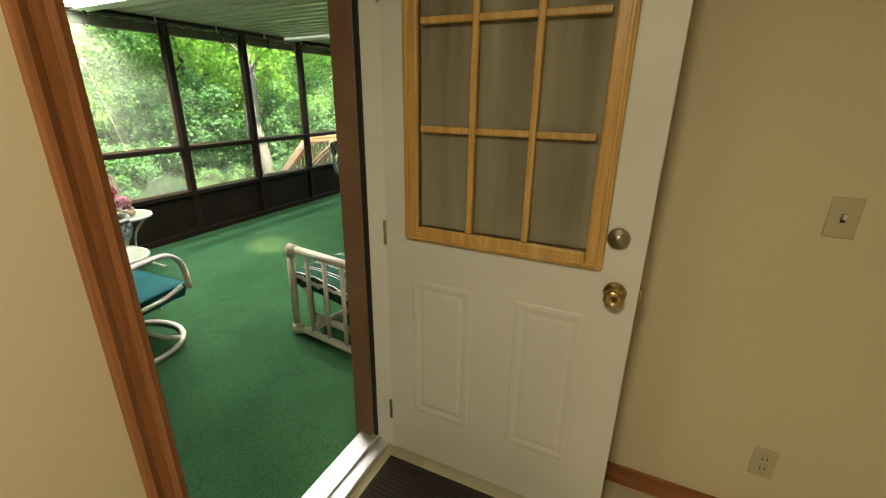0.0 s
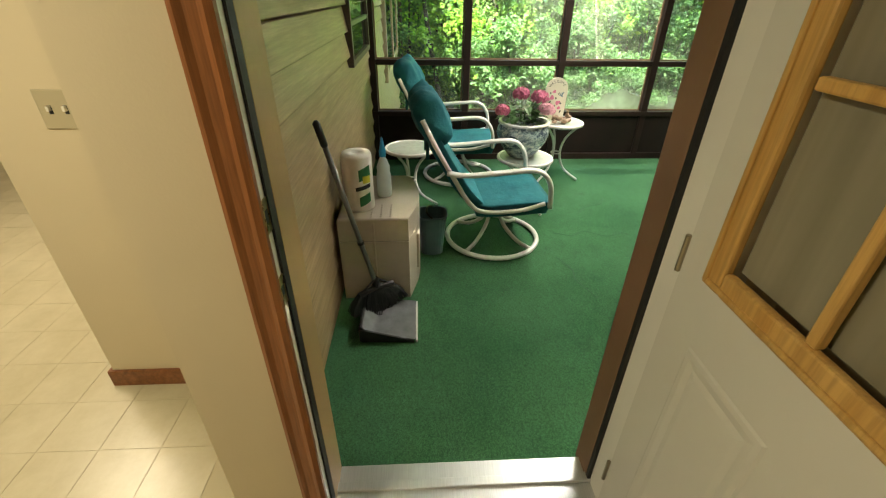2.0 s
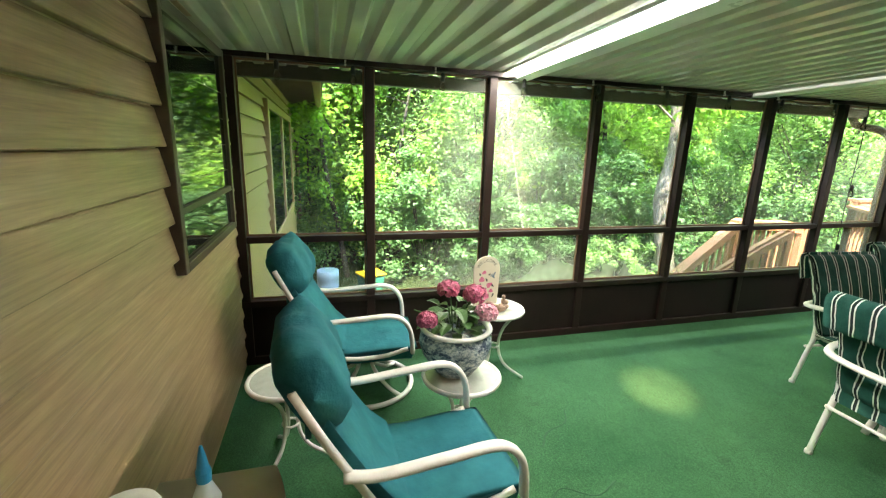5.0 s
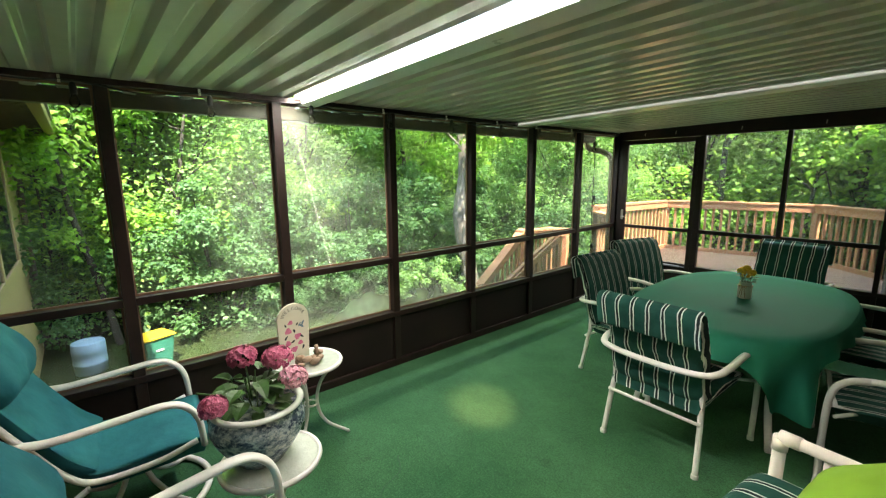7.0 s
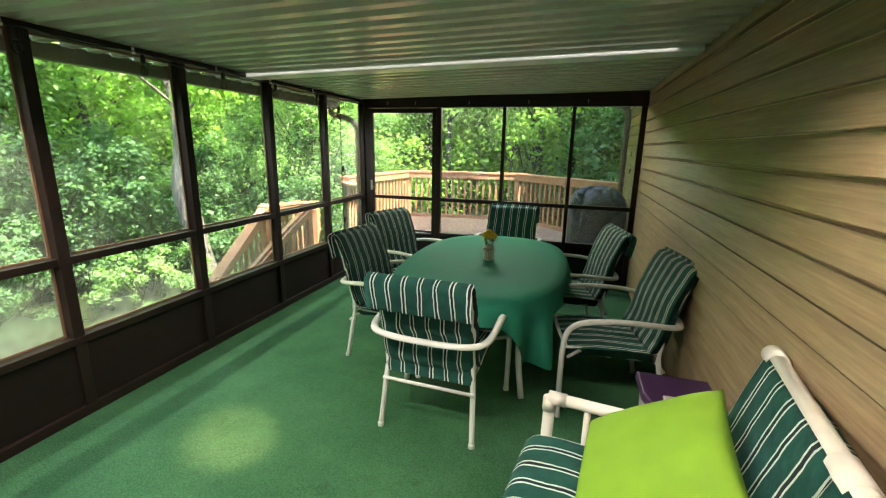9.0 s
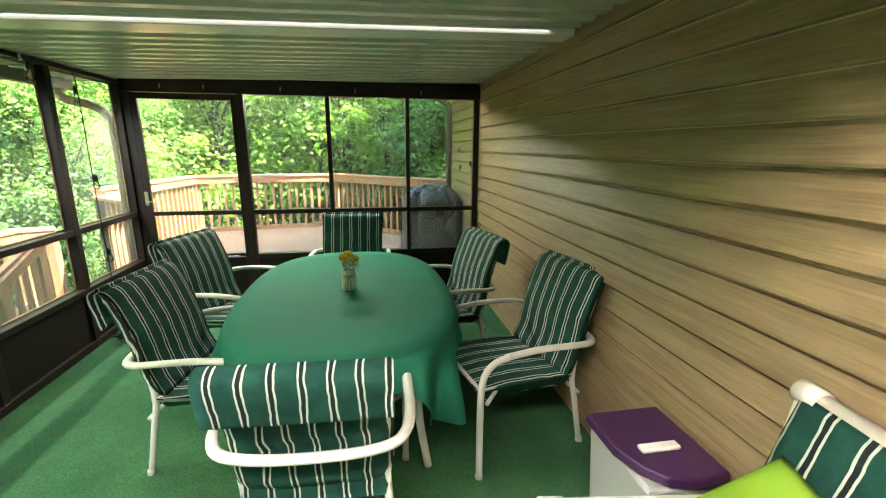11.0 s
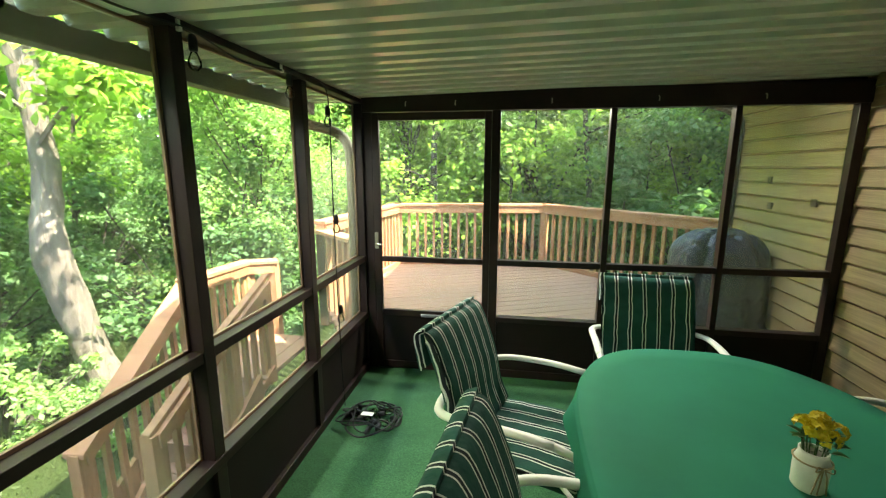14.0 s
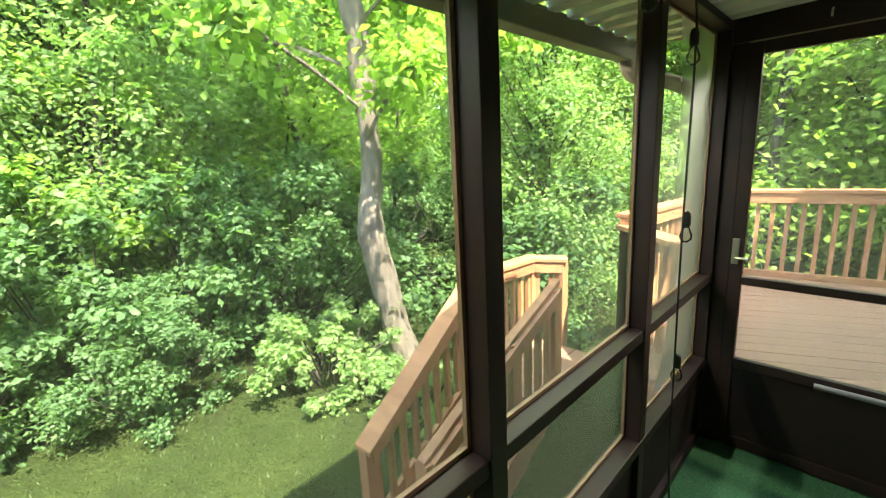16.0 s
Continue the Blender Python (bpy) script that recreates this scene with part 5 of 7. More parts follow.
prof = [(-0.085, 0), (0.085, 0), (0.095, 0.20)] + [(0.095 * math.cos(a), 0.235 + 0.085 * math.sin(a)) for a in (math.pi * k / 14 for k in range(15))] + [(-0.095, 0.20)]
lo = [bm.verts.new((x, 0, z)) for x, z in prof]
hi = [bm.verts.new((x, 0.012, z)) for x, z in prof]
for j in range(len(prof)):
    k = (j + 1) % len(prof)
    bm.faces.new((lo[j], lo[k], hi[k], hi[j]))
bm.faces.new(lo)
bm.faces.new(hi[::-1])
part("slab", bm, M["plaque"], wp)
for k, ch in enumerate("WELCOME"):
    cu = bpy.data.curves.new("letter", "FONT")
    cu.body, cu.size, cu.align_x, cu.align_y, cu.extrude = ch, 0.028, "CENTER", "CENTER", 0.0006
    to = new("tmp", cu)
    me = bpy.data.meshes.new_from_object(to)
    bpy.data.objects.remove(to)
    me.materials.clear()
    me.materials.append(M["ink"])
    o = new("letter", me)
    o.parent = wp
    a = radians(150 - k * 20)
    o.matrix_basis = pose(0.068 * math.cos(a), -0.0006, 0.232 + 0.060 * math.sin(a), 90, 0, 0) @ pose(0, 0, 0, 0, 0, math.degrees(a) - 90)


def dabs(name, material, spots):
    for x, z, w, h, a in spots:
        bm = bmesh.new()
        c = bm.verts.new((x, -0.0012, z))
        ring = []
        for k in range(10):
            t = 2 * math.pi * k / 10
            q = 1 + 0.2 * math.sin(3 * t + x * 90)
            u, v = math.cos(t) * w * q, math.sin(t) * h * q
            ring.append(bm.verts.new((x + u * math.cos(a) - v * math.sin(a), -0.0010, z + u * math.sin(a) + v * math.cos(a))))
        for k in range(10):
            bm.faces.new((c, ring[k], ring[(k + 1) % 10]))
        part(name, bm, material, wp)


wp.matrix_basis = wp.matrix_basis @ Matrix.Diagonal((1.06, 1, 1.1, 1))
dabs("painted_rose", M["petal"], [(-0.035, 0.17, 0.020, 0.018, 0), (-0.02, 0.215, 0.016, 0.012, 0.3), (0.02, 0.13, 0.022, 0.016, 0.5), (-0.04, 0.10, 0.018, 0.016, 0), (0.035, 0.09, 0.016, 0.013, 0), (-0.005, 0.06, 0.022, 0.016, 0)])
dabs("painted_leaf", M["ink"], [(-0.05, 0.135, 0.014, 0.006, 0.8), (0.0, 0.165, 0.012, 0.006, 2.0), (-0.01, 0.105, 0.014, 0.006, 0.4), (0.045, 0.125, 0.012, 0.006, 2.4), (0.02, 0.20, 0.010, 0.005, 1.0), (0.05, 0.06, 0.014, 0.006, 1.2), (-0.05, 0.205, 0.010, 0.005, 1.8)])
dabs("painted_bird", M["slate_plastic"], [(0.045, 0.185, 0.020, 0.006, -0.6), (0.055, 0.20, 0.006, 0.016, -0.5), (0.035, 0.195, 0.014, 0.004, 0.9)])
fig = bmesh.new()
rnd = random.Random(2)
for k in range(17):
    x, y = rnd.uniform(-0.075, 0.075), rnd.uniform(-0.035, 0.035)
    q = rnd.uniform(0.014, 0.026)
    z = 0.531 + q * 0.9 + (0.022 if k % 3 == 0 else 0.0)
    mm = Matrix.Translation((x, y, z)) @ Matrix.Diagonal((q * rnd.uniform(1, 1.6), q, q * rnd.uniform(0.7, 1), 1))
    bmesh.ops.create_icosphere(fig, subdivisions=2, radius=1, matrix=mm)
bmesh.ops.create_icosphere(fig, subdivisions=2, radius=1, matrix=Matrix.Translation((0.045, 0.0, 0.595)) @ Matrix.Diagonal((0.018, 0.02, 0.024, 1)))
bmesh.ops.create_icosphere(fig, subdivisions=2, radius=1, matrix=Matrix.Translation((0.045, 0.0, 0.625)) @ Matrix.Diagonal((0.013, 0.014, 0.014, 1)))
for v in fig.verts:
    v.co += Vector((1, 1, 1)) * 0.003 * noise.noise(v.co * 60)
fo = mesh_ob("stone_figurine", fig, M["stone"], None, True)
fo.matrix_basis = pose(0.585, 1.70, 0, 0, 0, 90)
tagged(fo, "small carved brown stone figure on the glass table", "figurine")


# resin cabinet and what stands on it
def bowed(bm, x0, x1, y0, y1, bow, z0, z1, inset=0.0):
    n = 12
    pts = [(x0 + inset, y0)] + [(x0 + inset + (x1 - x0 - 2 * inset) * k / n, y1 - inset + bow * math.sin(math.pi * k / n)) for k in range(n + 1)] + [(x1 - inset, y0)]
    lo_ = [bm.verts.new((x, y, z0)) for x, y in pts]
    hi_ = [bm.verts.new((x, y, z1)) for x, y in pts]
    for j in range(len(pts)):
        k = (j + 1) % len(pts)
        bm.faces.new((lo_[j], lo_[k], hi_[k], hi_[j]))
    bm.faces.new(lo_)
    bm.faces.new(hi_[::-1])
    return bm


cab = thing("storage_cabinet", (0, 0, 0), "beige resin storage box with a bowed front, standing against the siding", "storage box")
part("body", bowed(bmesh.new(), 1.735, 2.350, 0.027, 0.392, 0.058, 0.0, 0.366, 0.0), M["resin"], cab)
bm = bowed(bmesh.new(), 1.735, 2.350, 0.027, 0.392, 0.058, 0.370, 0.50, 0.0)
bmesh.ops.bevel(bm, geom=[e for e in bm.edges if min(v.co.z for v in e.verts) > 0.49], offset=0.012, segments=3, affect="EDGES", profile=0.5)
part("lid", bm, M["resin"], cab)
part("seam", bowed(bmesh.new(), 1.738, 2.347, 0.03, 0.389, 0.058, 0.365, 0.371, 0.0), M["grey_plastic"], cab)
part("side_rib", boxes((2.340, 2.356, 0.205, 0.216, 0.0, 0.48), bevel=0.003), M["resin"], cab)
bm = bmesh.new()
for i in range(6):
    for j in range(3):
        lathe(bm, [(0.006, 0.5), (0.006, 0.502), (0, 0.5025)], 8, (2.18 + i * 0.028, 0.20 + j * 0.05, 0))
tagged(part("lid_dimples", bm, M["resin"], cab), kind="stuff")
part("door_recess", boxes((1.90, 2.20, 0.425, 0.448, 0.10, 0.33), bevel=0.01), M["resin"], cab)
# paper towel roll
pt = thing("paper_towel_roll", (2.205, 0.135, 0.503), "roll of paper towels in its printed wrapper on the resin box", "paper towel")
part("roll", lathe(bmesh.new(), [(0.060, 0), (0.067, 0.006), (0.068, 0.26), (0.062, 0.275), (0.02, 0.275), (0.018, 0.268), (0, 0.268)], 36), M["paper"], pt, smooth=True)


def wrap(name, material, a0, a1, z0, z1, r=0.0688, cut=0.0):
    bm = bmesh.new()
    n = 10
    lo_ = [bm.verts.new((r * math.cos(a), r * math.sin(a), z0 + cut * (k / n))) for k, a in enumerate([a0 + (a1 - a0) * k / n for k in range(n + 1)])]
    hi_ = [bm.verts.new((r * math.cos(a), r * math.sin(a), z1 - cut * (1 - k / n))) for k, a in enumerate([a0 + (a1 - a0) * k / n for k in range(n + 1)])]
    for j in range(n):
        bm.faces.new((lo_[j], lo_[j + 1], hi_[j + 1], hi_[j]))
    part(name, bm, material, pt)


FR = radians(28)
wrap("green_block", M["label_green"], FR - 0.30, FR + 0.55, 0.155, 0.23, cut=0.02)
wrap("yellow_block", M["label_yellow"], FR - 0.05, FR + 0.5, 0.145, 0.180, 0.0694)
wrap("dark_bar", M["ink"], FR - 0.55, FR + 0.5, 0.108, 0.142, 0.0692, 0.014)
wrap("green_block", M["label_green"], FR - 0.35, FR + 0.45, 0.030, 0.098, cut=0.02)
# spray bottle
sb = thing("spray_bottle", (2.05, 0.255, 0.503), "milky spray bottle with a bright blue pointed cap", "bottle")
part("bottle", lathe(bmesh.new(), [(0.034, 0), (0.038, 0.006), (0.037, 0.10), (0.032, 0.125), (0.034, 0.145), (0.018, 0.185), (0.014, 0.19), (0.014, 0.205), (0, 0.205)], 28), M["hdpe"], sb, smooth=True)
bm = lathe(bmesh.new(), [(0.017, 0.196), (0.018, 0.222), (0.014, 0.232), (0.009, 0.262), (0.004, 0.285), (0, 0.286)], 20)
part("nozzle", bm, M["blue_plastic"], sb, "bright blue pointed nozzle")
sb.matrix_basis = sb.matrix_basis @ Matrix.Diagonal((1.08, 1.08, 1.16, 1))
pt.matrix_basis = pt.matrix_basis @ Matrix.Diagonal((1.14, 1.14, 1.1, 1))
# bucket
bk = thing("bucket", (1.83, 0.530, 0), "slate blue plastic caddy pail beside the resin box", "bucket")
bm = bmesh.new()
n = 28


def sq(t, r):
    c, s = math.cos(t), math.sin(t)
    q = (abs(c) ** 3.2 + abs(s) ** 3.2) ** (-1 / 3.2)
    return c * q * r, s * q * r


rows = []
for r, z in ((0.055, 0), (0.060, 0.003), (0.078, 0.235), (0.084, 0.245), (0.083, 0.252), (0.074, 0.25), (0.056, 0.01)):
    rows.append([bm.verts.new((*sq(2 * math.pi * k / n, r), z)) for k in range(n)])
for A, B in zip(rows, rows[1:]):
    for j in range(n):
        bm.faces.new((A[j], A[(j + 1) % n], B[(j + 1) % n], B[j]))
bm.faces.new(rows[0])
bm.faces.new(rows[-1])
part("pail", bm, M["slate_plastic"], bk)
part("handle", tube(bmesh.new(), smooth_path([(-0.075, 0, 0.25), (-0.05, -0.02, 0.262), (0.0, -0.03, 0.264), (0.05, -0.02, 0.262), (0.075, 0, 0.25)], 4), 0.006, 6), M["black_plastic"], bk)
bk.matrix_basis = bk.matrix_basis @ Matrix.Diagonal((1.2, 1.2, 1.12, 1))
# broom
br = thing("broom", (0, 0, 0), "black broom with a grey handle leaning on the siding", "broom")
A_, B_ = Vector((2.455, 0.215, 0.17)), Vector((2.53, 0.035, 1.035))
part("handle", tube(bmesh.new(), [A_, A_.lerp(B_, 0.9)], 0.0125, 12), M["grey_tube"], br, "grey metal handle", True)
part("grip", tube(bmesh.new(), [A_.lerp(B_, 0.88), A_.lerp(B_, 0.89), B_, B_ + Vector((0, 0, 0.01))], [0.012, 0.016, 0.016, 0.006], 12), M["black_plastic"], br, smooth=True)
part("collar", tube(bmesh.new(), [A_.lerp(B_, 0.30), A_.lerp(B_, 0.315)], 0.017, 12), M["black_plastic"], br)
H_ = Vector((2.46, 0.215, 0.165))
WAY = Vector((math.cos(radians(123)), math.sin(radians(123)), 0))
bm = tube(bmesh.new(), [A_ + Vector((0, 0, 0.04)), A_ + Vector((0, 0.0, -0.01))], [0.016, 0.022], 10)
bar = [H_ + WAY * (0.10 * k / 4) + Vector((0, 0, -0.004 * abs(k) - 0.012)) for k in range(-4, 5)]
tube(bm, bar, 0.016, 8, flat=(0.017, 0.020))
tube(bm, [H_ - WAY * 0.075 + Vector((0, 0, -0.01)), H_ + Vector((0, 0, 0.045)), H_ + WAY * 0.075 + Vector((0, 0, -0.01))], 0.006, 6)
part("head", bm, M["black_plastic"], br)
bm = bmesh.new()
rnd = random.Random(8)
OFF = Vector((-WAY.y, WAY.x, 0))
for k in range(620):
    u, v = rnd.uniform(-1, 1), rnd.uniform(-1, 1)
    p = H_ + WAY * (u * 0.098) + OFF * (v * 0.013) + Vector((0, 0, -0.02))
    q = H_ + WAY * (u * 0.165 + rnd.uniform(-0.006, 0.006)) + OFF * (v * 0.03 - 0.02) + Vector((0, 0, -0.148 + 0.035 * u * u + rnd.uniform(0, 0.012)))
    tube(bm, [p, p.lerp(q, 0.5) + WAY * (u * 0.014), q], 0.0024, 3)
tagged(part("bristles", bm, M["bristle"], br), kind="stuff")
# dustpan
dp = thing("dustpan", (2.565, 0.285, 0), "grey plastic dustpan with scuffs on the carpet", "dustpan", "", -90)
bm = bmesh.new()
rows = []
for i in range(13):
    u = i / 12
    row = []
    for j in range(13):
        v = j / 12
        x = -0.14 + 0.28 * u
        y = (-0.155 + 0.31 * v) * (1 - 0.08 * u)
        hgt = 0.010 + 0.016 * u
        hgt += 0.050 * max(0.0, (u - 0.80) / 0.20) ** 0.7
        hgt += 0.026 * max(0.0, (abs(2 * v - 1) - 0.90) / 0.10) * min(1, 0.3 + u)
        row.append(bm.verts.new((x, y, hgt)))
    rows.append(row)
for A, B in zip(rows, rows[1:]):
    for j in range(12):
        bm.faces.new((A[j], A[j + 1], B[j + 1], B[j]))
part("pan", bm, M["grey_plastic"], dp, smooth=True)
skirt = bmesh.new()
for y0, y1, x0, x1, z in ((-0.158, -0.148, -0.13, 0.13, 0.040), (0.148, 0.158, -0.13, 0.13, 0.040)):
    vv = [skirt.verts.new(q) for q in ((x0, y0, 0), (x1, y0 * 0.93, 0), (x1, y1 * 0.93, 0), (x0, y1, 0), (x0, y0, 0.010), (x1, y0 * 0.93, 0.078), (x1, y1 * 0.93, 0.078), (x0, y1, 0.010))]
    for f in ((0, 3, 2, 1), (4, 5, 6, 7), (0, 1, 5, 4), (3, 7, 6, 2), (0, 4, 7, 3), (1, 2, 6, 5)):
        skirt.faces.new([vv[i] for i in f])
box(skirt, 0.126, 0.142, -0.146, 0.146, 0.0, 0.080, bevel=0.006)
part("rim", skirt, M["black_plastic"], dp)
bm = bmesh.new()
for k in range(7):
    box(bm, 0.040 + k * 0.012, 0.045 + k * 0.012, -0.075, -0.035, 0.020, 0.0265 + k * 0.0006)
part("comb_teeth", bm, M["black_plastic"], dp)
part("lip", boxes((-0.147, -0.138, -0.157, 0.157, 0.001, 0.013), bevel=0.002), M["white_metal"], dp)


# glider loveseat of plastic pipe; local x along the seat, faces +y
def glider():
    e = thing("glider_bench", (2.85, 2.144, 0), "ivory plastic-pipe glider bench with green striped cushions", "bench", "", 82)
    R = 0.0235
    hw = 0.595

    def pipe(name, pts, r=R, n=0, lab=""):
        pp = [Vector(p) for p in pts]
        part(name, tube(bmesh.new(), smooth_path(pp, n) if n else pp, r, 14), M["pvc"], e, lab, True)

    def fitting(a, b, r=R + 0.006):
        part("fitting", tube(bmesh.new(), [a, b], r, 14), M["pvc"], e, smooth=True)
    for s in (-1, 1):
        x = s * hw
        pipe("front_post", [(x, 0.31, 0.0), (x, 0.30, 0.585)])
        pipe("arm_rail", [(x, 0.30, 0.60), (x, -0.37, 0.60)])
        pipe("base_rail", [(x, 0.31, 0.045), (x, -0.37, 0.045)])
        pipe("back_post", [(x, -0.35, 0.0), (x, -0.35, 0.60), (x, -0.40, 0.93)])
        fitting((x, 0.31, 0.0), (x, 0.309, 0.075))
        fitting((x, 0.301, 0.545), (x, 0.30, 0.60), R + 0.004)
        fitting((x, 0.305, 0.60), (x, 0.235, 0.60), R + 0.004)
        fitting((x, 0.31, 0.045), (x, 0.235, 0.045))
        fitting((x, -0.35, 0.56), (x, -0.355, 0.64))
        for y in (0.15, 0.0, -0.15):
            pipe("side_slat", [(x, y, 0.05), (x, y + 0.0, 0.59)], 0.0135)
        pipe("seat_side", [(x * 0.88, 0.24, 0.36), (x * 0.88, -0.29, 0.30)])
        pipe("rocker_frame", [(x * 0.88, 0.24, 0.36), (x * 0.88, 0.24, 0.12), (x * 0.88, -0.26, 0.12)])
        fitting((x * 0.88, 0.24, 0.30), (x * 0.88, 0.24, 0.385))
        part("swing_link", boxes((x * 0.94 - 0.006, x * 0.94 + 0.006, 0.17, 0.20, 0.10, 0.33), bevel=0.003), M["grey_tube"], e)
        part("swing_link", boxes((x * 0.94 - 0.006, x * 0.94 + 0.006, -0.27, -0.24, 0.10, 0.33), bevel=0.003), M["grey_tube"], e)
        pipe("back_side", [(x * 0.90, -0.29, 0.30), (x * 0.90, -0.40, 0.93)])
    pipe("base_cross", [(-hw, -0.30, 0.045), (hw, -0.30, 0.045)])
    pipe("base_cross", [(-hw, 0.20, 0.045), (hw, 0.20, 0.045)])
    pipe("seat_front", [(-hw * 0.88, 0.24, 0.36), (hw * 0.88, 0.24, 0.36)])
    pipe("seat_back", [(-hw * 0.88, -0.29, 0.30), (hw * 0.88, -0.29, 0.30)])
    pipe("top_rail", [(-hw, -0.40, 0.945), (hw, -0.40, 0.945)], R + 0.004, lab="thick ivory pipe along the top of the back")
    fitting((-0.05, -0.40, 0.945), (0.05, -0.40, 0.945), R + 0.010)
    for s in (-1, 1):
        fitting((s * (hw - 0.05), -0.40, 0.945), (s * (hw + 0.02), -0.40, 0.945), R + 0.010)
    for s in (-1, 1):
        tf = [(u, q, 0.3) for u in (0.0,) for q in (0.3, 0.65)]
        o = part("seat_cushion", pad(bmesh.new(), [(0.385, 0.375), (0.325, 0.425), (0.16, 0.435), (0.0, 0.42), (-0.21, 0.39)], 0.58, 0.145, tf, 21, 4 + s), M["stripe_glider"], e, smooth=True)
        o.matrix_basis = pose(s * 0.289, 0, 0)
        o = part("back_cushion", pad(bmesh.new(), [(-0.17, 0.40), (-0.25, 0.54), (-0.30, 0.70), (-0.345, 0.86), (-0.375, 0.955)], 0.59, 0.125, tf, 21, 7 + s), M["stripe_glider"], e, smooth=True)
        o.matrix_basis = pose(s * 0.289, 0, 0)


glider()


def pillow(at, m):
    bm = bmesh.new()
    n = 26

    def f(sgn):
        def g(u, v):
            a, b = u * 2 - 1, v * 2 - 1
            pinch = 1 - 0.10 * (a * a + b * b) + 0.12 * a * a * b * b
            h = 0.085 * (max(0, 1 - a * a) * max(0, 1 - b * b)) ** 0.42
            h *= 1 + 0.12 * noise.noise(Vector((a * 2.2, b * 2.2, 4)))
            e = 1 - 0.035 * math.cos(b * math.pi / 2) * abs(a) ** 3
            e2 = 1 - 0.035 * math.cos(a * math.pi / 2) * abs(b) ** 3
            return Vector((a * 0.235 * e, b * 0.235 * e2, sgn * h * 0.8))
        return g
    grid(bm, f(1), n, n)
    grid(bm, f(-1), n, n)
    bmesh.ops.remove_doubles(bm, verts=bm.verts, dist=0.0004)
    o = mesh_ob("throw_pillow", bm, M["lime"], None, True)
    o.matrix_basis = m
    tagged(o, "plump lime green throw pillow resting on the striped glider cushions", "pillow")


pillow(0, Matrix.Translation((2.945, 2.395, 0.698)) @ Matrix.Rotation(radians(-34), 4, "Y") @ Matrix.Rotation(radians(-10), 4, "Z"))

# waste tote with a purple lid
tt = thing("storage_tote", (3.19, 3.06, 0), "cloudy plastic bin with dark purple lid and white handle", "storage bin", "", 0)
bm = bmesh.new()
lo = [bm.verts.new((x, y, 0.0)) for x, y in ((-0.115, -0.17), (0.13, -0.17), (0.13, 0.17), (-0.115, 0.17))]
hi = [bm.verts.new((x, y, 0.50)) for x, y in ((-0.14, -0.19), (0.14, -0.19), (0.14, 0.19), (-0.14, 0.19))]
for j in range(4):
    bm.faces.new((lo[j], lo[(j + 1) % 4], hi[(j + 1) % 4], hi[j]))
bm.faces.new(lo[::-1])
bm.faces.new(hi)
bmesh.ops.bevel(bm, geom=bm.edges[:], offset=0.015, segments=2, affect="EDGES", profile=0.5)
part("tub", bm, M["clear_tote"], tt)
bm = bmesh.new()
OUTLINE = [(-0.165, 0.19), (0.155, 0.19), (0.155, -0.20), (0.02, -0.215), (-0.07, -0.19), (-0.13, -0.12), (-0.165, -0.02)]
lo = [bm.verts.new((x, y, 0.502)) for x, y in OUTLINE]
hi = [bm.verts.new((x * 0.97, y * 0.97, 0.540)) for x, y in OUTLINE]
for j in range(len(OUTLINE)):
    k = (j + 1) % len(OUTLINE)
    bm.faces.new((lo[j], lo[k], hi[k], hi[j]))
bm.faces.new(lo)
bm.faces.new(hi[::-1])
bmesh.ops.bevel(bm, geom=bm.edges[:], offset=0.008, segments=2, affect="EDGES", profile=0.5)
part("lid", bm, M["purple"], tt, "dark purple lid with a rounded front")
part("handle", boxes((-0.085, 0.065, -0.075, -0.035, 0.540, 0.556), bevel=0.007), M["white_metal"], tt, "white lid handle")

# string lights along the west plate
SOCKETS = [0.32, 0.80, 1.42, 2.05, 2.69, 3.34, 3.99, 4.60, 5.26]
st = thing("string_lights", (0, 0, 0), "black cord of clear bulbs hung along the top plate", "string lights")
pts = []
for k, y in enumerate(SOCKETS):
    pts += [(0.022, y, PLATE + 0.005), (0.024, y + 0.3, PLATE - 0.012 - 0.02 * (k % 2))]
pts = pts[:-1] + [(0.022, 5.55, 2.15), (0.024, 5.71, 2.11), (0.03, 5.725, 1.9), (0.026, 5.73, 1.45), (0.028, 5.725, 1.1), (0.03, 5.73, 0.75), (0.03, 5.74, 0.35), (0.05, 5.72, 0.03)]
part("cord", tube(bmesh.new(), smooth_path(pts, 6), 0.0042, 6), M["cord"], st)
drops = [(0.03, y, PLATE - 0.005) for y in SOCKETS] + [(0.03, 5.70, 2.02), (0.035, 5.745, 1.36), (0.035, 5.75, 0.75)]
for x, y, z in drops:
    part("socket", lathe(bmesh.new(), [(0.004, 0), (0.012, -0.006), (0.0155, -0.02), (0.0155, -0.055), (0.013, -0.06), (0, -0.06)], 14, (x, y, z)), M["black_plastic"], st, smooth=True)
    part("bulb", lathe(bmesh.new(), [(0.010, -0.060), (0.016, -0.075), (0.0235, -0.095), (0.022, -0.112), (0.010, -0.124), (0.0, -0.126)], 14, (x, y, z)), M["bulb"], st, smooth=True)
# coil of spare lights on the floor
co = thing("coiled_string_lights", (0.27, 5.61, 0), "tangled coil of black string lights on the carpet in the corner", "string lights")
rnd = random.Random(6)
pts = []
for k in range(44):
    a = k * 0.62
    q = 0.09 + 0.12 * rnd.random()
    pts.append((q * math.cos(a) * 1.1, q * math.sin(a) * 1.0, 0.012 + 0.07 * rnd.random() * (0.3 / (q + 0.15))))
part("cord", tube(bmesh.new(), smooth_path(pts, 4), 0.0055, 6), M["cord"], co)
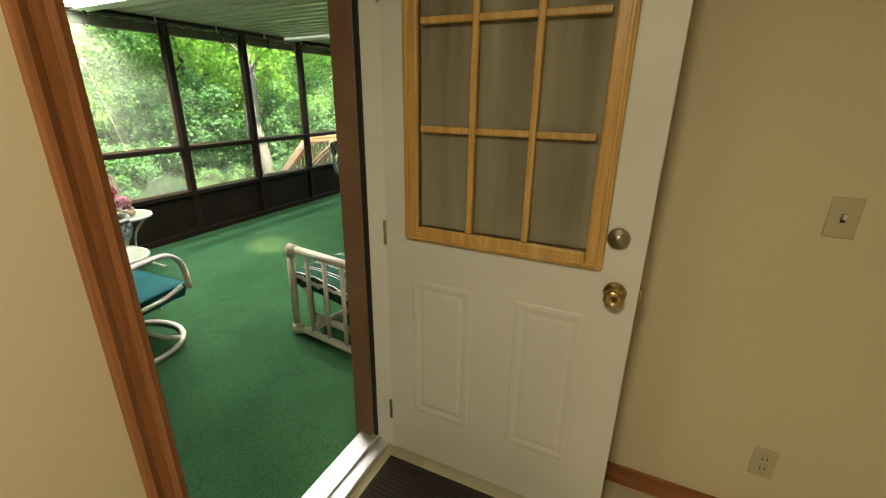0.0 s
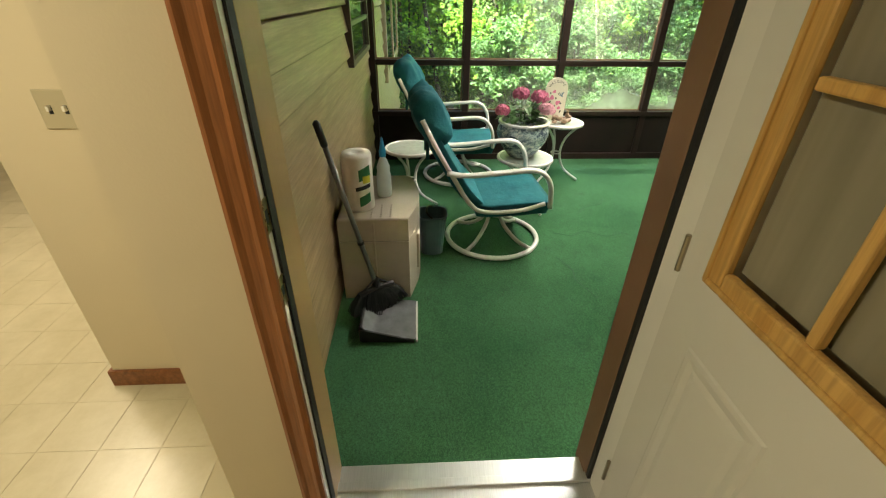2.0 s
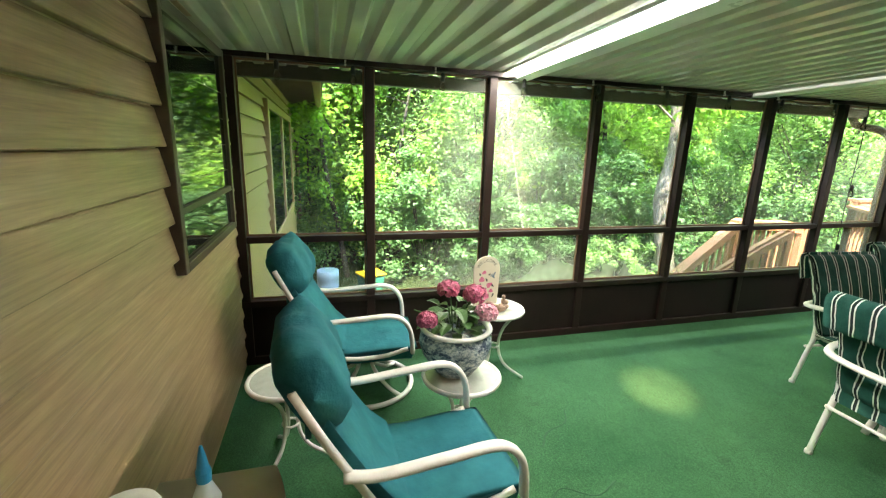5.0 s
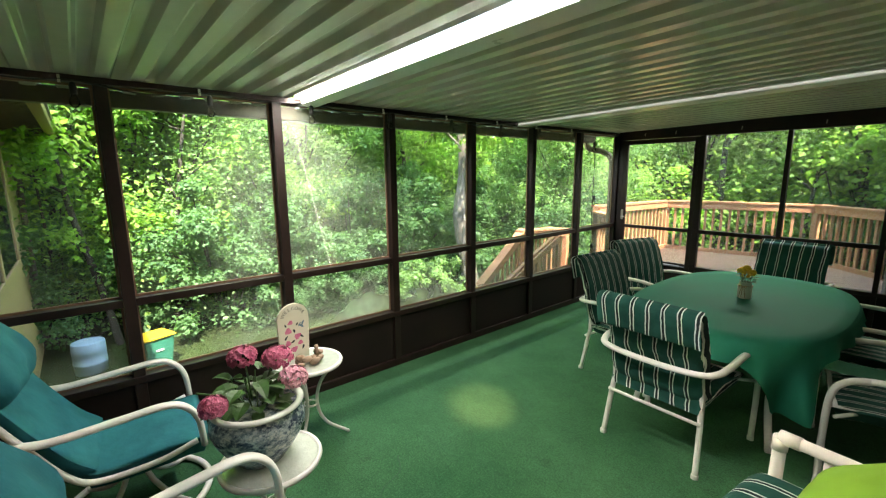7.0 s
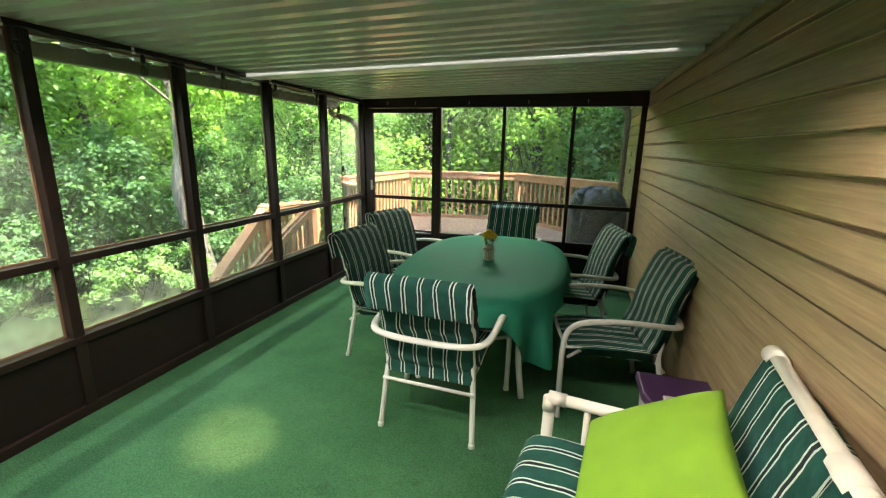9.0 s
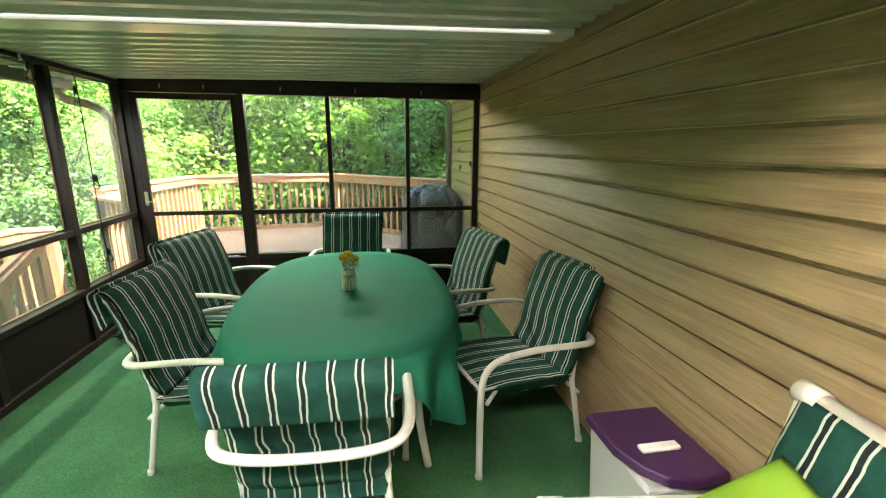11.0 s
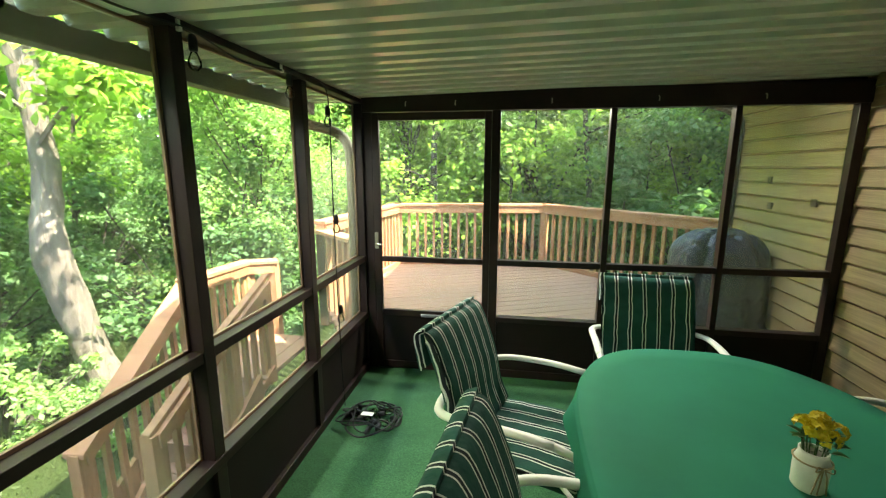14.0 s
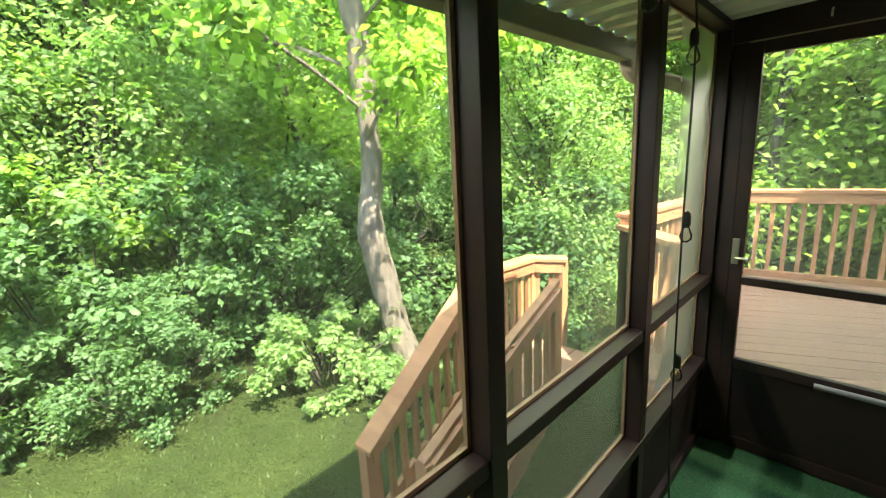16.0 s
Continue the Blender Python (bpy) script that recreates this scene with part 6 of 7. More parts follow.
for k in range(14):
    a, q = rnd.uniform(0, 6.3), rnd.uniform(0.02, 0.17)
    x, y = q * math.cos(a), q * math.sin(a) * 0.8
    b = part("bulb", lathe(bmesh.new(), [(0.010, 0.0), (0.016, 0.015), (0.0235, 0.035), (0.022, 0.052), (0.010, 0.064), (0.0, 0.066)], 14), M["bulb"], co, smooth=True)
    b.matrix_basis = pose(x, y, 0.03, 80, 0, rnd.uniform(0, 360))
    b = part("socket", lathe(bmesh.new(), [(0.004, -0.055), (0.0155, -0.04), (0.0155, 0.0), (0, 0.002)], 14), M["black_plastic"], co, smooth=True)
    b.matrix_basis = pose(x, y, 0.03, 80, 0, rnd.uniform(0, 360))
part("tag", boxes((-0.06, 0.02, -0.02, 0.02, 0.055, 0.057)), M["paper"], co)
# cup hooks
for x in (0.35, 0.72, 1.4, 2.1, 2.75):
    o = mesh_ob("cup_hook", tube(bmesh.new(), [(x, L - 0.012, 2.13), (x, L - 0.03, 2.12), (x, L - 0.03, 2.095)], 0.004, 6), M["nickel"])
    tagged(o, "small metal cup hook screwed into the dark header", "hook", "hooks on the header")

# white clips that hold the light string to the top plate
for y in SOCKETS:
    o = mesh_ob("cord_clip", boxes((0.013, 0.024, y - 0.055, y - 0.043, PLATE - 0.012, PLATE + 0.026), (0.024, 0.030, y - 0.055, y - 0.043, PLATE - 0.012, PLATE + 0.002), bevel=0.001), M["paper"])
    tagged(o, "small white plastic clip on the dark top plate", "clip", "clips of the light string")

# dark window in the end wall
wi = tagged(new("window_1"), "dark window with a narrow brown frame in the siding wall", "window", kind="structure")
wi.matrix_basis = pose(0.14, 0.0, 0)
fw = 1.10
part("window_frame", boxes((0, 0.045, -0.03, 0.035, 1.06, 2.12), (fw - 0.045, fw, -0.03, 0.035, 1.06, 2.12), (0.045, fw - 0.045, -0.03, 0.035, 1.06, 1.10), (0.045, fw - 0.045, -0.03, 0.035, 2.08, 2.12), (0.045, fw - 0.045, -0.03, 0.03, 1.30, 1.33), bevel=0.004), M["gutter"], wi)
part("pane", boxes((0.045, fw - 0.045, 0.010, 0.014, 1.33, 2.08)), M["dark_window"], wi)
part("pane", boxes((0.045, fw - 0.045, 0.010, 0.014, 1.10, 1.30)), M["dark_window"], wi)

# ---- outside ----
# wing of the house beyond the porch corner
siding("wall_wing", pose(-0.10, -0.018, 0, 0, 0, 180), 6.9, -1.3, 2.3, M["siding_out"], "tan lap siding of the house wing")
structure("wing_soffit", boxes((-7.5, -0.5, 0.0, 0.50, 2.34, 2.37)), M["siding_out"], "vented soffit under the eave")
bm = bmesh.new()
for k in range(70):
    box(bm, -7.5 + k * 0.1, -7.49 + k * 0.1, 0.02, 0.49, 2.332, 2.34)
structure("soffit_ribs", bm, M["gutter"])
structure("wing_gutter", boxes((-7.55, -0.5, 0.50, 0.60, 2.33, 2.45), bevel=0.01), M["siding_out"], "pale eave gutter")
structure("wing_roof", boxes((-7.6, -0.45, -3.0, 0.62, 2.46, 2.52)), M["gutter"])
structure("wing_wall_end", boxes((-7.1, -7.0, -3.0, -0.02, -1.8, 2.4)), M["siding_out"], "end wall of the house wing")
wg = tagged(new("window_2"), "tall dark two-pane window in the house wing", "window", kind="structure")
wg.matrix_basis = pose(-5.4, 0.0, 0)
part("window_frame", boxes((0, 0.10, -0.02, 0.055, 0.42, 2.05), (3.4, 3.5, -0.02, 0.055, 0.42, 2.05), (0.10, 3.4, -0.02, 0.055, 0.42, 0.52), (0.10, 3.4, -0.02, 0.055, 1.95, 2.05), (1.70, 1.82, -0.02, 0.055, 0.52, 1.95), bevel=0.01), M["siding_out"], wg)
for a, b in ((0.10, 1.70), (1.82, 3.4)):
    part("pane", boxes((a, b, 0.034, 0.038, 0.52, 1.95)), M["dark_window"], wg)
ds = thing("downspout", (0, 0, 0), "brown metal downspout bending from the eave down the wing wall", "downspout", "downspouts")
part("pipe", tube(bmesh.new(), smooth_path([(-6.9, 0.53, 2.34), (-6.9, 0.50, 2.22), (-6.9, 0.20, 2.08), (-6.9, 0.07, 1.98), (-6.9, 0.06, 1.7), (-6.9, 0.06, -1.0), (-6.9, 0.12, -1.15), (-6.9, 0.35, -1.25)], 5), 0.045, 8), M["gutter"], ds)

ds = thing("downspout", (0, 0, 0), "tan-brown metal downspout bending down beside the porch corner post", "downspout", "downspouts")
part("pipe", tube(bmesh.new(), smooth_path([(-0.46, 6.30, 2.07), (-0.41, 6.32, 1.98), (-0.24, 6.38, 1.93), (-0.14, 6.42, 1.84), (-0.12, 6.435, 1.62), (-0.12, 6.435, 0.9), (-0.12, 6.435, -0.1), (-0.12, 6.435, -0.95)], 6), 0.038, 12), M["spout"], ds, smooth=True)

# deck
DZ = 0.19
CAP = 1.10
DECK = [(-0.30, 6.52), (-0.62, 7.0), (-0.60, 9.42), (1.62, 9.75), (3.32, 8.05), (3.38, 6.52)]
CAPPTS = [(-0.26, 6.78), (-0.78, 7.25), (-0.58, 9.42), (1.62, 9.75), (3.34, 8.10)]


def in_poly(x, y, poly):
    c = False
    for (x0, y0), (x1, y1) in zip(poly, poly[1:] + poly[:1]):
        if (y0 > y) != (y1 > y) and x < (x1 - x0) * (y - y0) / (y1 - y0) + x0:
            c = not c
    return c


deck = tagged(new("deck_floor"), "weathered wooden deck laid with diagonal boards", kind="structure")
ang = radians(24)
ux, uy = Vector((math.cos(ang), math.sin(ang))), Vector((-math.sin(ang), math.cos(ang)))
poly = [(-0.30, 6.47), (-0.78, 7.25), (-0.58, 9.42), (1.62, 9.75), (3.36, 8.10), (3.36, 6.47)]
for k in range(-10, 90):
    v0 = 5.0 + k * 0.145 - 4
    hits = []
    t = -4.0
    inside = False
    runs = []
    while t < 12:
        p = ux * t + uy * (v0 + 0.07)
        now = in_poly(p.x, p.y, poly)
        if now and not inside:
            start = t
        if inside and not now:
            runs.append((start, t))
        inside = now
        t += 0.02
    for a, b in runs:
        if b - a > 0.1:
            o = mesh_ob("board", boxes((0, b - a, 0, 0.139, -0.035, 0.0), bevel=0.004), M["deck"], deck)
            q = ux * a + uy * v0
            o.matrix_basis = pose(q.x, q.y, DZ - 0.0005 * (k % 3), 0, 0, math.degrees(ang))
structure("deck_rim", boxes((-0.45, 3.36, 6.47, 6.50, -0.08, DZ - 0.036)), M["cedar"], "deck rim joist")
for x, y in ((-0.5, 7.3), (-0.5, 9.3), (1.5, 9.5), (3.2, 8.1), (1.4, 7.0)):
    structure("deck_post", boxes((x - 0.05, x + 0.05, y - 0.05, y + 0.05, -1.6, DZ - 0.036)), M["cedar_v"], "deck support post")


def moved(m, *items, bevel=0.0):
    bm = boxes(*items, bevel=bevel)
    bm.transform(m)
    return bm


def railing(name, pts, label, zf, up=0.91, bal=0.125, capw=0.075, group="deck railings"):
    """A railing over points (x, y, deck level): flat cap, face board, balusters and posts."""
    e = thing(name, (0, 0, 0), label, "railing", group)
    pts = [Vector(p) for p in pts]
    for a, b in zip(pts, pts[1:]):
        d = b - a
        flat = Vector((d.x, d.y, 0)).normalized()
        n = Vector((-flat.y, flat.x, 0))
        m = Matrix.Translation(a) @ Matrix(((*d.normalized(), 0), (*n, 0), (0, 0, 1, 0), (0, 0, 0, 1))).transposed()
        ln_ = d.length
        cap = part("cap_board", moved(m, (-0.05, ln_ + 0.05, -capw, capw, up - 0.02, up + 0.018), bevel=0.006), M["cedar"], e)
        rail = part("face_board", moved(m, (0, ln_, -0.060, -0.022, up - 0.12, up - 0.022), bevel=0.004), M["cedar"], e)
        low = part("bottom_board", moved(m, (0, ln_, -0.060, -0.022, -0.02, 0.07), bevel=0.004), M["cedar"], e)
        k, run = 0, Vector((d.x, d.y, 0)).length
        while k * bal < run - 0.05:
            p = a + d * ((k * bal + 0.06) / run)
            o = new("baluster", BAL_ME)
            o.parent = e
            yaw = math.degrees(math.atan2(flat.y, flat.x))
            o.matrix_basis = pose(p.x - n.x * 0.003, p.y - n.y * 0.003, p.z - 0.03, 0, 0, yaw) @ Matrix.Diagonal((1, 1, (up + 0.0) / 0.91, 1))
            k += 1
    for p in pts:
        part("post", boxes((p.x - 0.045, p.x + 0.045, p.y - 0.045, p.y + 0.045, p.z - 0.10, p.z + up - 0.022), bevel=0.004), M["cedar_v"], e)
    return e


bm = boxes((-0.019, 0.019, -0.019, 0.019, 0.0, 0.90))
BAL_ME = bpy.data.meshes.new("baluster")
bm.to_mesh(BAL_ME)
bm.free()
BAL_ME.materials.append(M["cedar_v"])
railing("deck_railing", [(*p, DZ) for p in CAPPTS[1:]], "weathered cedar deck railing with square balusters and a flat cap", DZ)
railing("deck_railing", [(CAPPTS[0][0], CAPPTS[0][1], 0.10), (CAPPTS[1][0], CAPPTS[1][1], 0.10)], "short cedar railing beside the porch corner", DZ)

# stairs down to the lawn
S0, S1, S2, S3 = (-1.50, 5.16, -1.0), (-1.58, 6.30, -0.21), (-1.60, 7.14, -0.24), (-1.38, 7.30, -0.25)
railing("stair_railing", [S0, S1, S2, S3], "weathered cedar stair railing sloping down to the lawn", 0, 0.91, 0.12)
railing("stair_railing", [(-0.95, 5.16, -0.76), (-0.95, 5.92, -0.37), (-0.95, 6.42, -0.15)], "inner cedar stair railing", 0, 0.86, 0.12, 0.03)
steps = thing("wooden_stairs", (0, 0, 0), "weathered open wooden steps leading down from the deck", "stairs")
for k in range(5):
    y = 5.06 + k * 0.245
    z = -1.02 + k * 0.165
    part("tread", boxes((-1.52, -0.92, y, y + 0.125, z, z + 0.035), (-1.52, -0.92, y + 0.133, y + 0.26, z, z + 0.035), bevel=0.004), M["deck"], steps)
    part("riser", boxes((-1.50, -0.94, y + 0.245, y + 0.26, z + 0.035, z + 0.165)), M["deck"], steps)
part("landing", boxes(*[(-1.60 + k * 0.142, -1.60 + k * 0.142 + 0.136, 6.26, 7.2, -0.17, -0.13) for k in range(5)], bevel=0.003), M["deck"], steps)
for x in (-1.54, -0.90):
    bm = bmesh.new()
    o8 = [(x - 0.018, 4.9, -1.1), (x + 0.018, 4.9, -1.1), (x + 0.018, 6.2, -0.30), (x - 0.018, 6.2, -0.30), (x - 0.018, 4.9, -0.86), (x + 0.018, 4.9, -0.86), (x + 0.018, 6.2, -0.06), (x - 0.018, 6.2, -0.06)]
    vv = [bm.verts.new(q) for q in o8]
    for f in ((0, 1, 2, 3), (4, 7, 6, 5), (0, 4, 5, 1), (2, 6, 7, 3), (0, 3, 7, 4), (1, 5, 6, 2)):
        bm.faces.new([vv[i] for i in f])
    part("stringer", bm, M["cedar"], steps)

# grill under its cover
gr = thing("covered_grill", (3.00, 7.30, DZ), "barbecue grill under a creased charcoal cover on the deck", "grill")
bm = bmesh.new()
n = 96
rows = []
for i in range(52):
    v = i / 51
    if v < 0.55:
        z = 0.02 + 0.64 * v / 0.55
        a_, b_ = 0.36 + 0.03 * (1 - v), 0.25 + 0.03 * (1 - v)
    else:
        q = (v - 0.55) / 0.45
        z = 0.66 + 0.27 * math.sin(q * math.pi / 2)
        a_, b_ = 0.37 * max(0.0, math.cos(q * math.pi / 2)) ** 0.75 + 0.001, 0.26 * max(0.0, math.cos(q * math.pi / 2)) ** 0.6 + 0.001
    row = []
    for k in range(n):
        t = 2 * math.pi * k / n
        x, y = oval(t, a_, b_, 4 - 1.6 * v)
        rg = abs(noise.noise(Vector((x * 4.2 + 3, y * 4.2, z * 3.4))))
        pleat = abs(math.sin(t * 4.5 + 0.8 * noise.noise(Vector((x * 3, y * 3, z * 2)))))
        w = 0.03 * noise.noise(Vector((math.cos(t) * 2.5, math.sin(t) * 2.5, z * 2.2))) - 0.03 * max(0.0, 1 - rg / 0.09) - 0.022 * (1 - pleat) ** 3 + 0.012 * math.sin(t * 11 + z * 4) * (1 - v)
        w *= min(1.0, a_ / 0.1)
        d = Vector((x, y, 0)).normalized()
        row.append(bm.verts.new((x + d.x * w, y + d.y * w, z + w * 0.6)))
    rows.append(row)
for A, B in zip(rows, rows[1:]):
    for j in range(n):
        bm.faces.new((A[j], A[(j + 1) % n], B[(j + 1) % n], B[j]))
bm.faces.new(rows[-1])
bm.faces.new(rows[0][::-1])
part("cover", bm, M["grill"], gr, smooth=True)
part("strap", tube(bmesh.new(), [(-0.40, -0.05, 0.30), (-0.40, -0.02, 0.52)], 0.008, 6), M["black_plastic"], gr)
ds = thing("downspout", (0, 0, 0), "brown metal downspout on the siding by the deck", "downspout", "downspouts")
part("pipe", tube(bmesh.new(), smooth_path([(2.95, 8.05, 2.42), (3.02, 8.0, 2.30), (3.22, 7.96, 2.22), (3.33, 7.94, 2.10), (3.335, 7.94, 1.8), (3.335, 7.94, 0.25)], 5), 0.042, 8), M["gutter"], ds)
for (y, z) in ((7.35, 1.55), (7.30, 1.33), (6.75, 1.40)):
    o = mesh_ob("siding_clip", boxes((3.355, 3.375, y - 0.03, y + 0.03, z - 0.03, z + 0.03), bevel=0.004), M["gutter"])
    tagged(o, "small brown fitting on the siding", "fitting", "fittings on the siding")
# out of view: block and slab added to keep sun off the deck
structure("unseen_shade_block", boxes((3.6, 11.0, -4.3, 8.0, 2.56, 5.3)), M["siding_out"], "unseen block added above the house to shade the deck")
structure("unseen_shade_slab", boxes((3.0, 11.6, -4.9, 8.6, 5.3, 5.5)), M["gutter"], "unseen slab added over the block to shade the deck")
structure("roof_soffit_deck", boxes((2.62, 3.40, 6.50, 8.25, 2.42, 2.46), (2.62, 2.66, 6.50, 8.25, 2.40, 2.56)), M["gutter"], "brown eave over the deck")

# bins on the lawn
wb = thing("wheeled_bin", (-4.9, 1.42, ground_z(-4.9, 1.42)), "dark green wheeled bin with a yellow lid on the lawn", "bin", "", 20)
bm = bmesh.new()
lo = [bm.verts.new((x, y, 0.06)) for x, y in ((-0.23, -0.26), (0.23, -0.26), (0.23, 0.26), (-0.23, 0.26))]
hi = [bm.verts.new((x, y, 0.98)) for x, y in ((-0.29, -0.34), (0.29, -0.34), (0.29, 0.34), (-0.29, 0.34))]
for j in range(4):
    bm.faces.new((lo[j], lo[(j + 1) % 4], hi[(j + 1) % 4], hi[j]))
bm.faces.new(lo[::-1])
bm.faces.new(hi)
bmesh.ops.bevel(bm, geom=bm.edges[:], offset=0.03, segments=2, affect="EDGES", profile=0.5)
part("body", bm, M["bin_green"], wb)
part("lid", boxes((-0.32, 0.33, -0.37, 0.37, 0.985, 1.05), bevel=0.025), M["bin_yellow"], wb, "yellow hinged lid")
part("badge", boxes((0.272, 0.29, -0.10, 0.06, 0.62, 0.66)), M["paper"], wb)
for s in (-1, 1):
    o = part("wheel", lathe(bmesh.new(), [(0.10, -0.02), (0.10, 0.02), (0, 0.02)], 20), M["black_plastic"], wb)
    o.matrix_basis = pose(-0.2, s * 0.27, 0.10, 90)
wb.matrix_basis = wb.matrix_basis @ Matrix.Diagonal((0.64, 0.64, 0.54, 1))
rb = thing("rain_barrel", (-5.55, 0.62, ground_z(-5.55, 0.62)), "faded blue plastic drum on the lawn by the house wing", "barrel")
part("drum", lathe(bmesh.new(), [(0.26, 0), (0.29, 0.02), (0.30, 0.28), (0.31, 0.30), (0.31, 0.33), (0.30, 0.35), (0.30, 0.58), (0.31, 0.60), (0.30, 0.86), (0.27, 0.90), (0, 0.90)], 32), M["barrel_blue"], rb, smooth=True)
part("rim", tube(bmesh.new(), [(0.285 * math.cos(a), 0.285 * math.sin(a), 0.90) for a in (2 * math.pi * k / 30 for k in range(30))], 0.014, 6, closed=True), M["barrel_blue"], rb)

rb.matrix_basis = rb.matrix_basis @ Matrix.Diagonal((0.72, 0.72, 0.55, 1))


# ---- trees ----
def leaf_cloud(centres, count, size, seed, squash=0.8, droop=0.35):
    """Many small pointed leaves scattered in clumps; returns a mesh."""
    rs = np.random.RandomState(seed)
    idx = rs.randint(0, len(centres), count)
    C = np.array([c for c, _ in centres])[idx]
    R = np.array([r for _, r in centres])[idx]
    d = rs.normal(size=(count, 3))
    d /= np.linalg.norm(d, axis=1, keepdims=True)
    q = np.abs(rs.normal(0.62, 0.36, count))
    P = C + d * (R * q)[:, None] * np.array([1, 1, squash])
    n = d * 0.6 + rs.normal(size=(count, 3)) * 0.6 + np.array([0, 0, 0.9])
    n /= np.linalg.norm(n, axis=1, keepdims=True)
    t = rs.normal(size=(count, 3))
    t -= n * (t * n).sum(1, keepdims=True)
    t /= np.linalg.norm(t, axis=1, keepdims=True)
    b = np.cross(n, t)
    s = (size * rs.uniform(0.6, 1.3, count))[:, None]
    V = np.empty((count, 4, 3))
    V[:, 0] = P - t * s * 0.5
    V[:, 1] = P + b * s * 0.36 + n * s * 0.08
    V[:, 2] = P + t * s * 0.6 - n * s * 0.12
    V[:, 3] = P - b * s * 0.36 + n * s * 0.08
    me = bpy.data.meshes.new("leaves")
    me.vertices.add(count * 4)
    me.vertices.foreach_set("co", V.reshape(-1))
    me.loops.add(count * 4)
    me.loops.foreach_set("vertex_index", np.arange(count * 4))
    me.polygons.add(count)
    me.polygons.foreach_set("loop_start", np.arange(count) * 4)
    me.polygons.foreach_set("loop_total", np.full(count, 4))
    me.update()
    me.validate()
    return me


def tree(seed, height, spread, trunk_r, crown_from, leaves, leaf_size, material, lean=0.0, clumps=46):
    rnd = random.Random(seed)
    e = new("tree")
    top = height * 0.92
    trunk = smooth_path([(0, 0, -0.4), (0.03, 0.02, height * 0.12), (lean * 0.4 + rnd.uniform(-0.12, 0.12), rnd.uniform(-0.12, 0.12), height * 0.35), (lean * 0.8, rnd.uniform(-0.3, 0.3), height * 0.65), (lean, rnd.uniform(-0.3, 0.3), top)], 6)
    n = len(trunk)
    bm = tube(bmesh.new(), trunk, [trunk_r * (1.25 if i == 0 else 1.0) * (1 - 0.85 * i / (n - 1)) + 0.012 for i in range(n)], 12)
    for v in bm.verts:
        k = noise.noise(v.co * 2.3) * trunk_r * 0.25
        v.co.x += k
        v.co.y += noise.noise(v.co * 2.3 + Vector((9, 2, 1))) * trunk_r * 0.25
    part("trunk", bm, M["bark_dark"], e, smooth=True)
    cl = []
    bm = bmesh.new()
    for k in range(clumps):
        f = crown_from + (1 - crown_from) * (k + rnd.random()) / clumps
        a = k * 2.4 + rnd.uniform(-0.5, 0.5)
        wide = spread * math.sin(math.pi * min(1, 0.25 + 0.72 * (f - crown_from) / (1 - crown_from))) ** 0.7
        r = wide * rnd.uniform(0.35, 1.0)
        z = f * height
        base = trunk[min(n - 1, int(f * 0.85 * (n - 1)))]
        c = Vector((base.x + r * math.cos(a), base.y + r * math.sin(a), z + 0.15 * r))
        cl.append((tuple(c), rnd.uniform(0.45, 1.15) * spread * 0.36))
        if k % 2 == 0:
            mid = base.lerp(c, 0.5) + Vector((0, 0, -0.1 * r))
            tube(bm, smooth_path([base, mid, c], 3), [trunk_r * 0.22 * (1 - 0.85 * j / 6) + 0.006 for j in range(7)], 5)
    part("limbs", bm, M["bark_dark"], e)
    me = leaf_cloud(cl, leaves, leaf_size, seed)
    me.materials.append(material)
    cr = new("crown", me)
    cr.parent = e
    tagged(cr, kind="stuff")
    return e


def bush(seed, r, h, leaves, leaf_size, material):
    rnd = random.Random(seed)
    e = new("shrub")
    cl = []
    bm = bmesh.new()
    for k in range(54):
        a, q = rnd.uniform(0, 6.3), math.sqrt(rnd.random()) * r * 1.15
        c = (q * math.cos(a), q * math.sin(a), h * rnd.uniform(0.08, 1.12) * (1 - 0.30 * (q / r) ** 2))
        cl.append((c, rnd.uniform(0.12, 0.34) * r * 0.8))
        tube(bm, smooth_path([(c[0] * 0.15, c[1] * 0.15, -0.2), (c[0] * 0.6, c[1] * 0.6, c[2] * 0.5), c], 3), 0.012, 4)
    part("stems", bm, M["bark_dark"], e)
    me = leaf_cloud(cl, leaves, leaf_size, seed)
    me.materials.append(material)
    o = new("foliage", me)
    o.parent = e
    tagged(o, kind="stuff")
    return e


TREE_LABELS = ["tall maple with thin trunk and light green leaves", "broad leafy tree in the woods", "slender woodland tree with a leaning trunk", "olive-leaved woodland tree with hanging branches"]
KINDS = [
    tree(1, 13.0, 3.6, 0.16, 0.10, 48000, 0.145, M["leaf"], 0.5, 90),
    tree(2, 11.0, 3.8, 0.20, 0.05, 52000, 0.13, M["leaf"], -0.4, 96),
    tree(3, 14.5, 3.2, 0.13, 0.13, 42000, 0.15, M["leaf"], 1.2, 80),
    tree(4, 8.5, 3.0, 0.14, 0.03, 52000, 0.090, M["leaf_pale"], 0.3, 96),
]
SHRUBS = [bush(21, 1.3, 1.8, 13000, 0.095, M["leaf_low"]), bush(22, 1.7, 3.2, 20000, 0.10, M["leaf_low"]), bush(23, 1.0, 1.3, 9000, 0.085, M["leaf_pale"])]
rnd = random.Random(77)
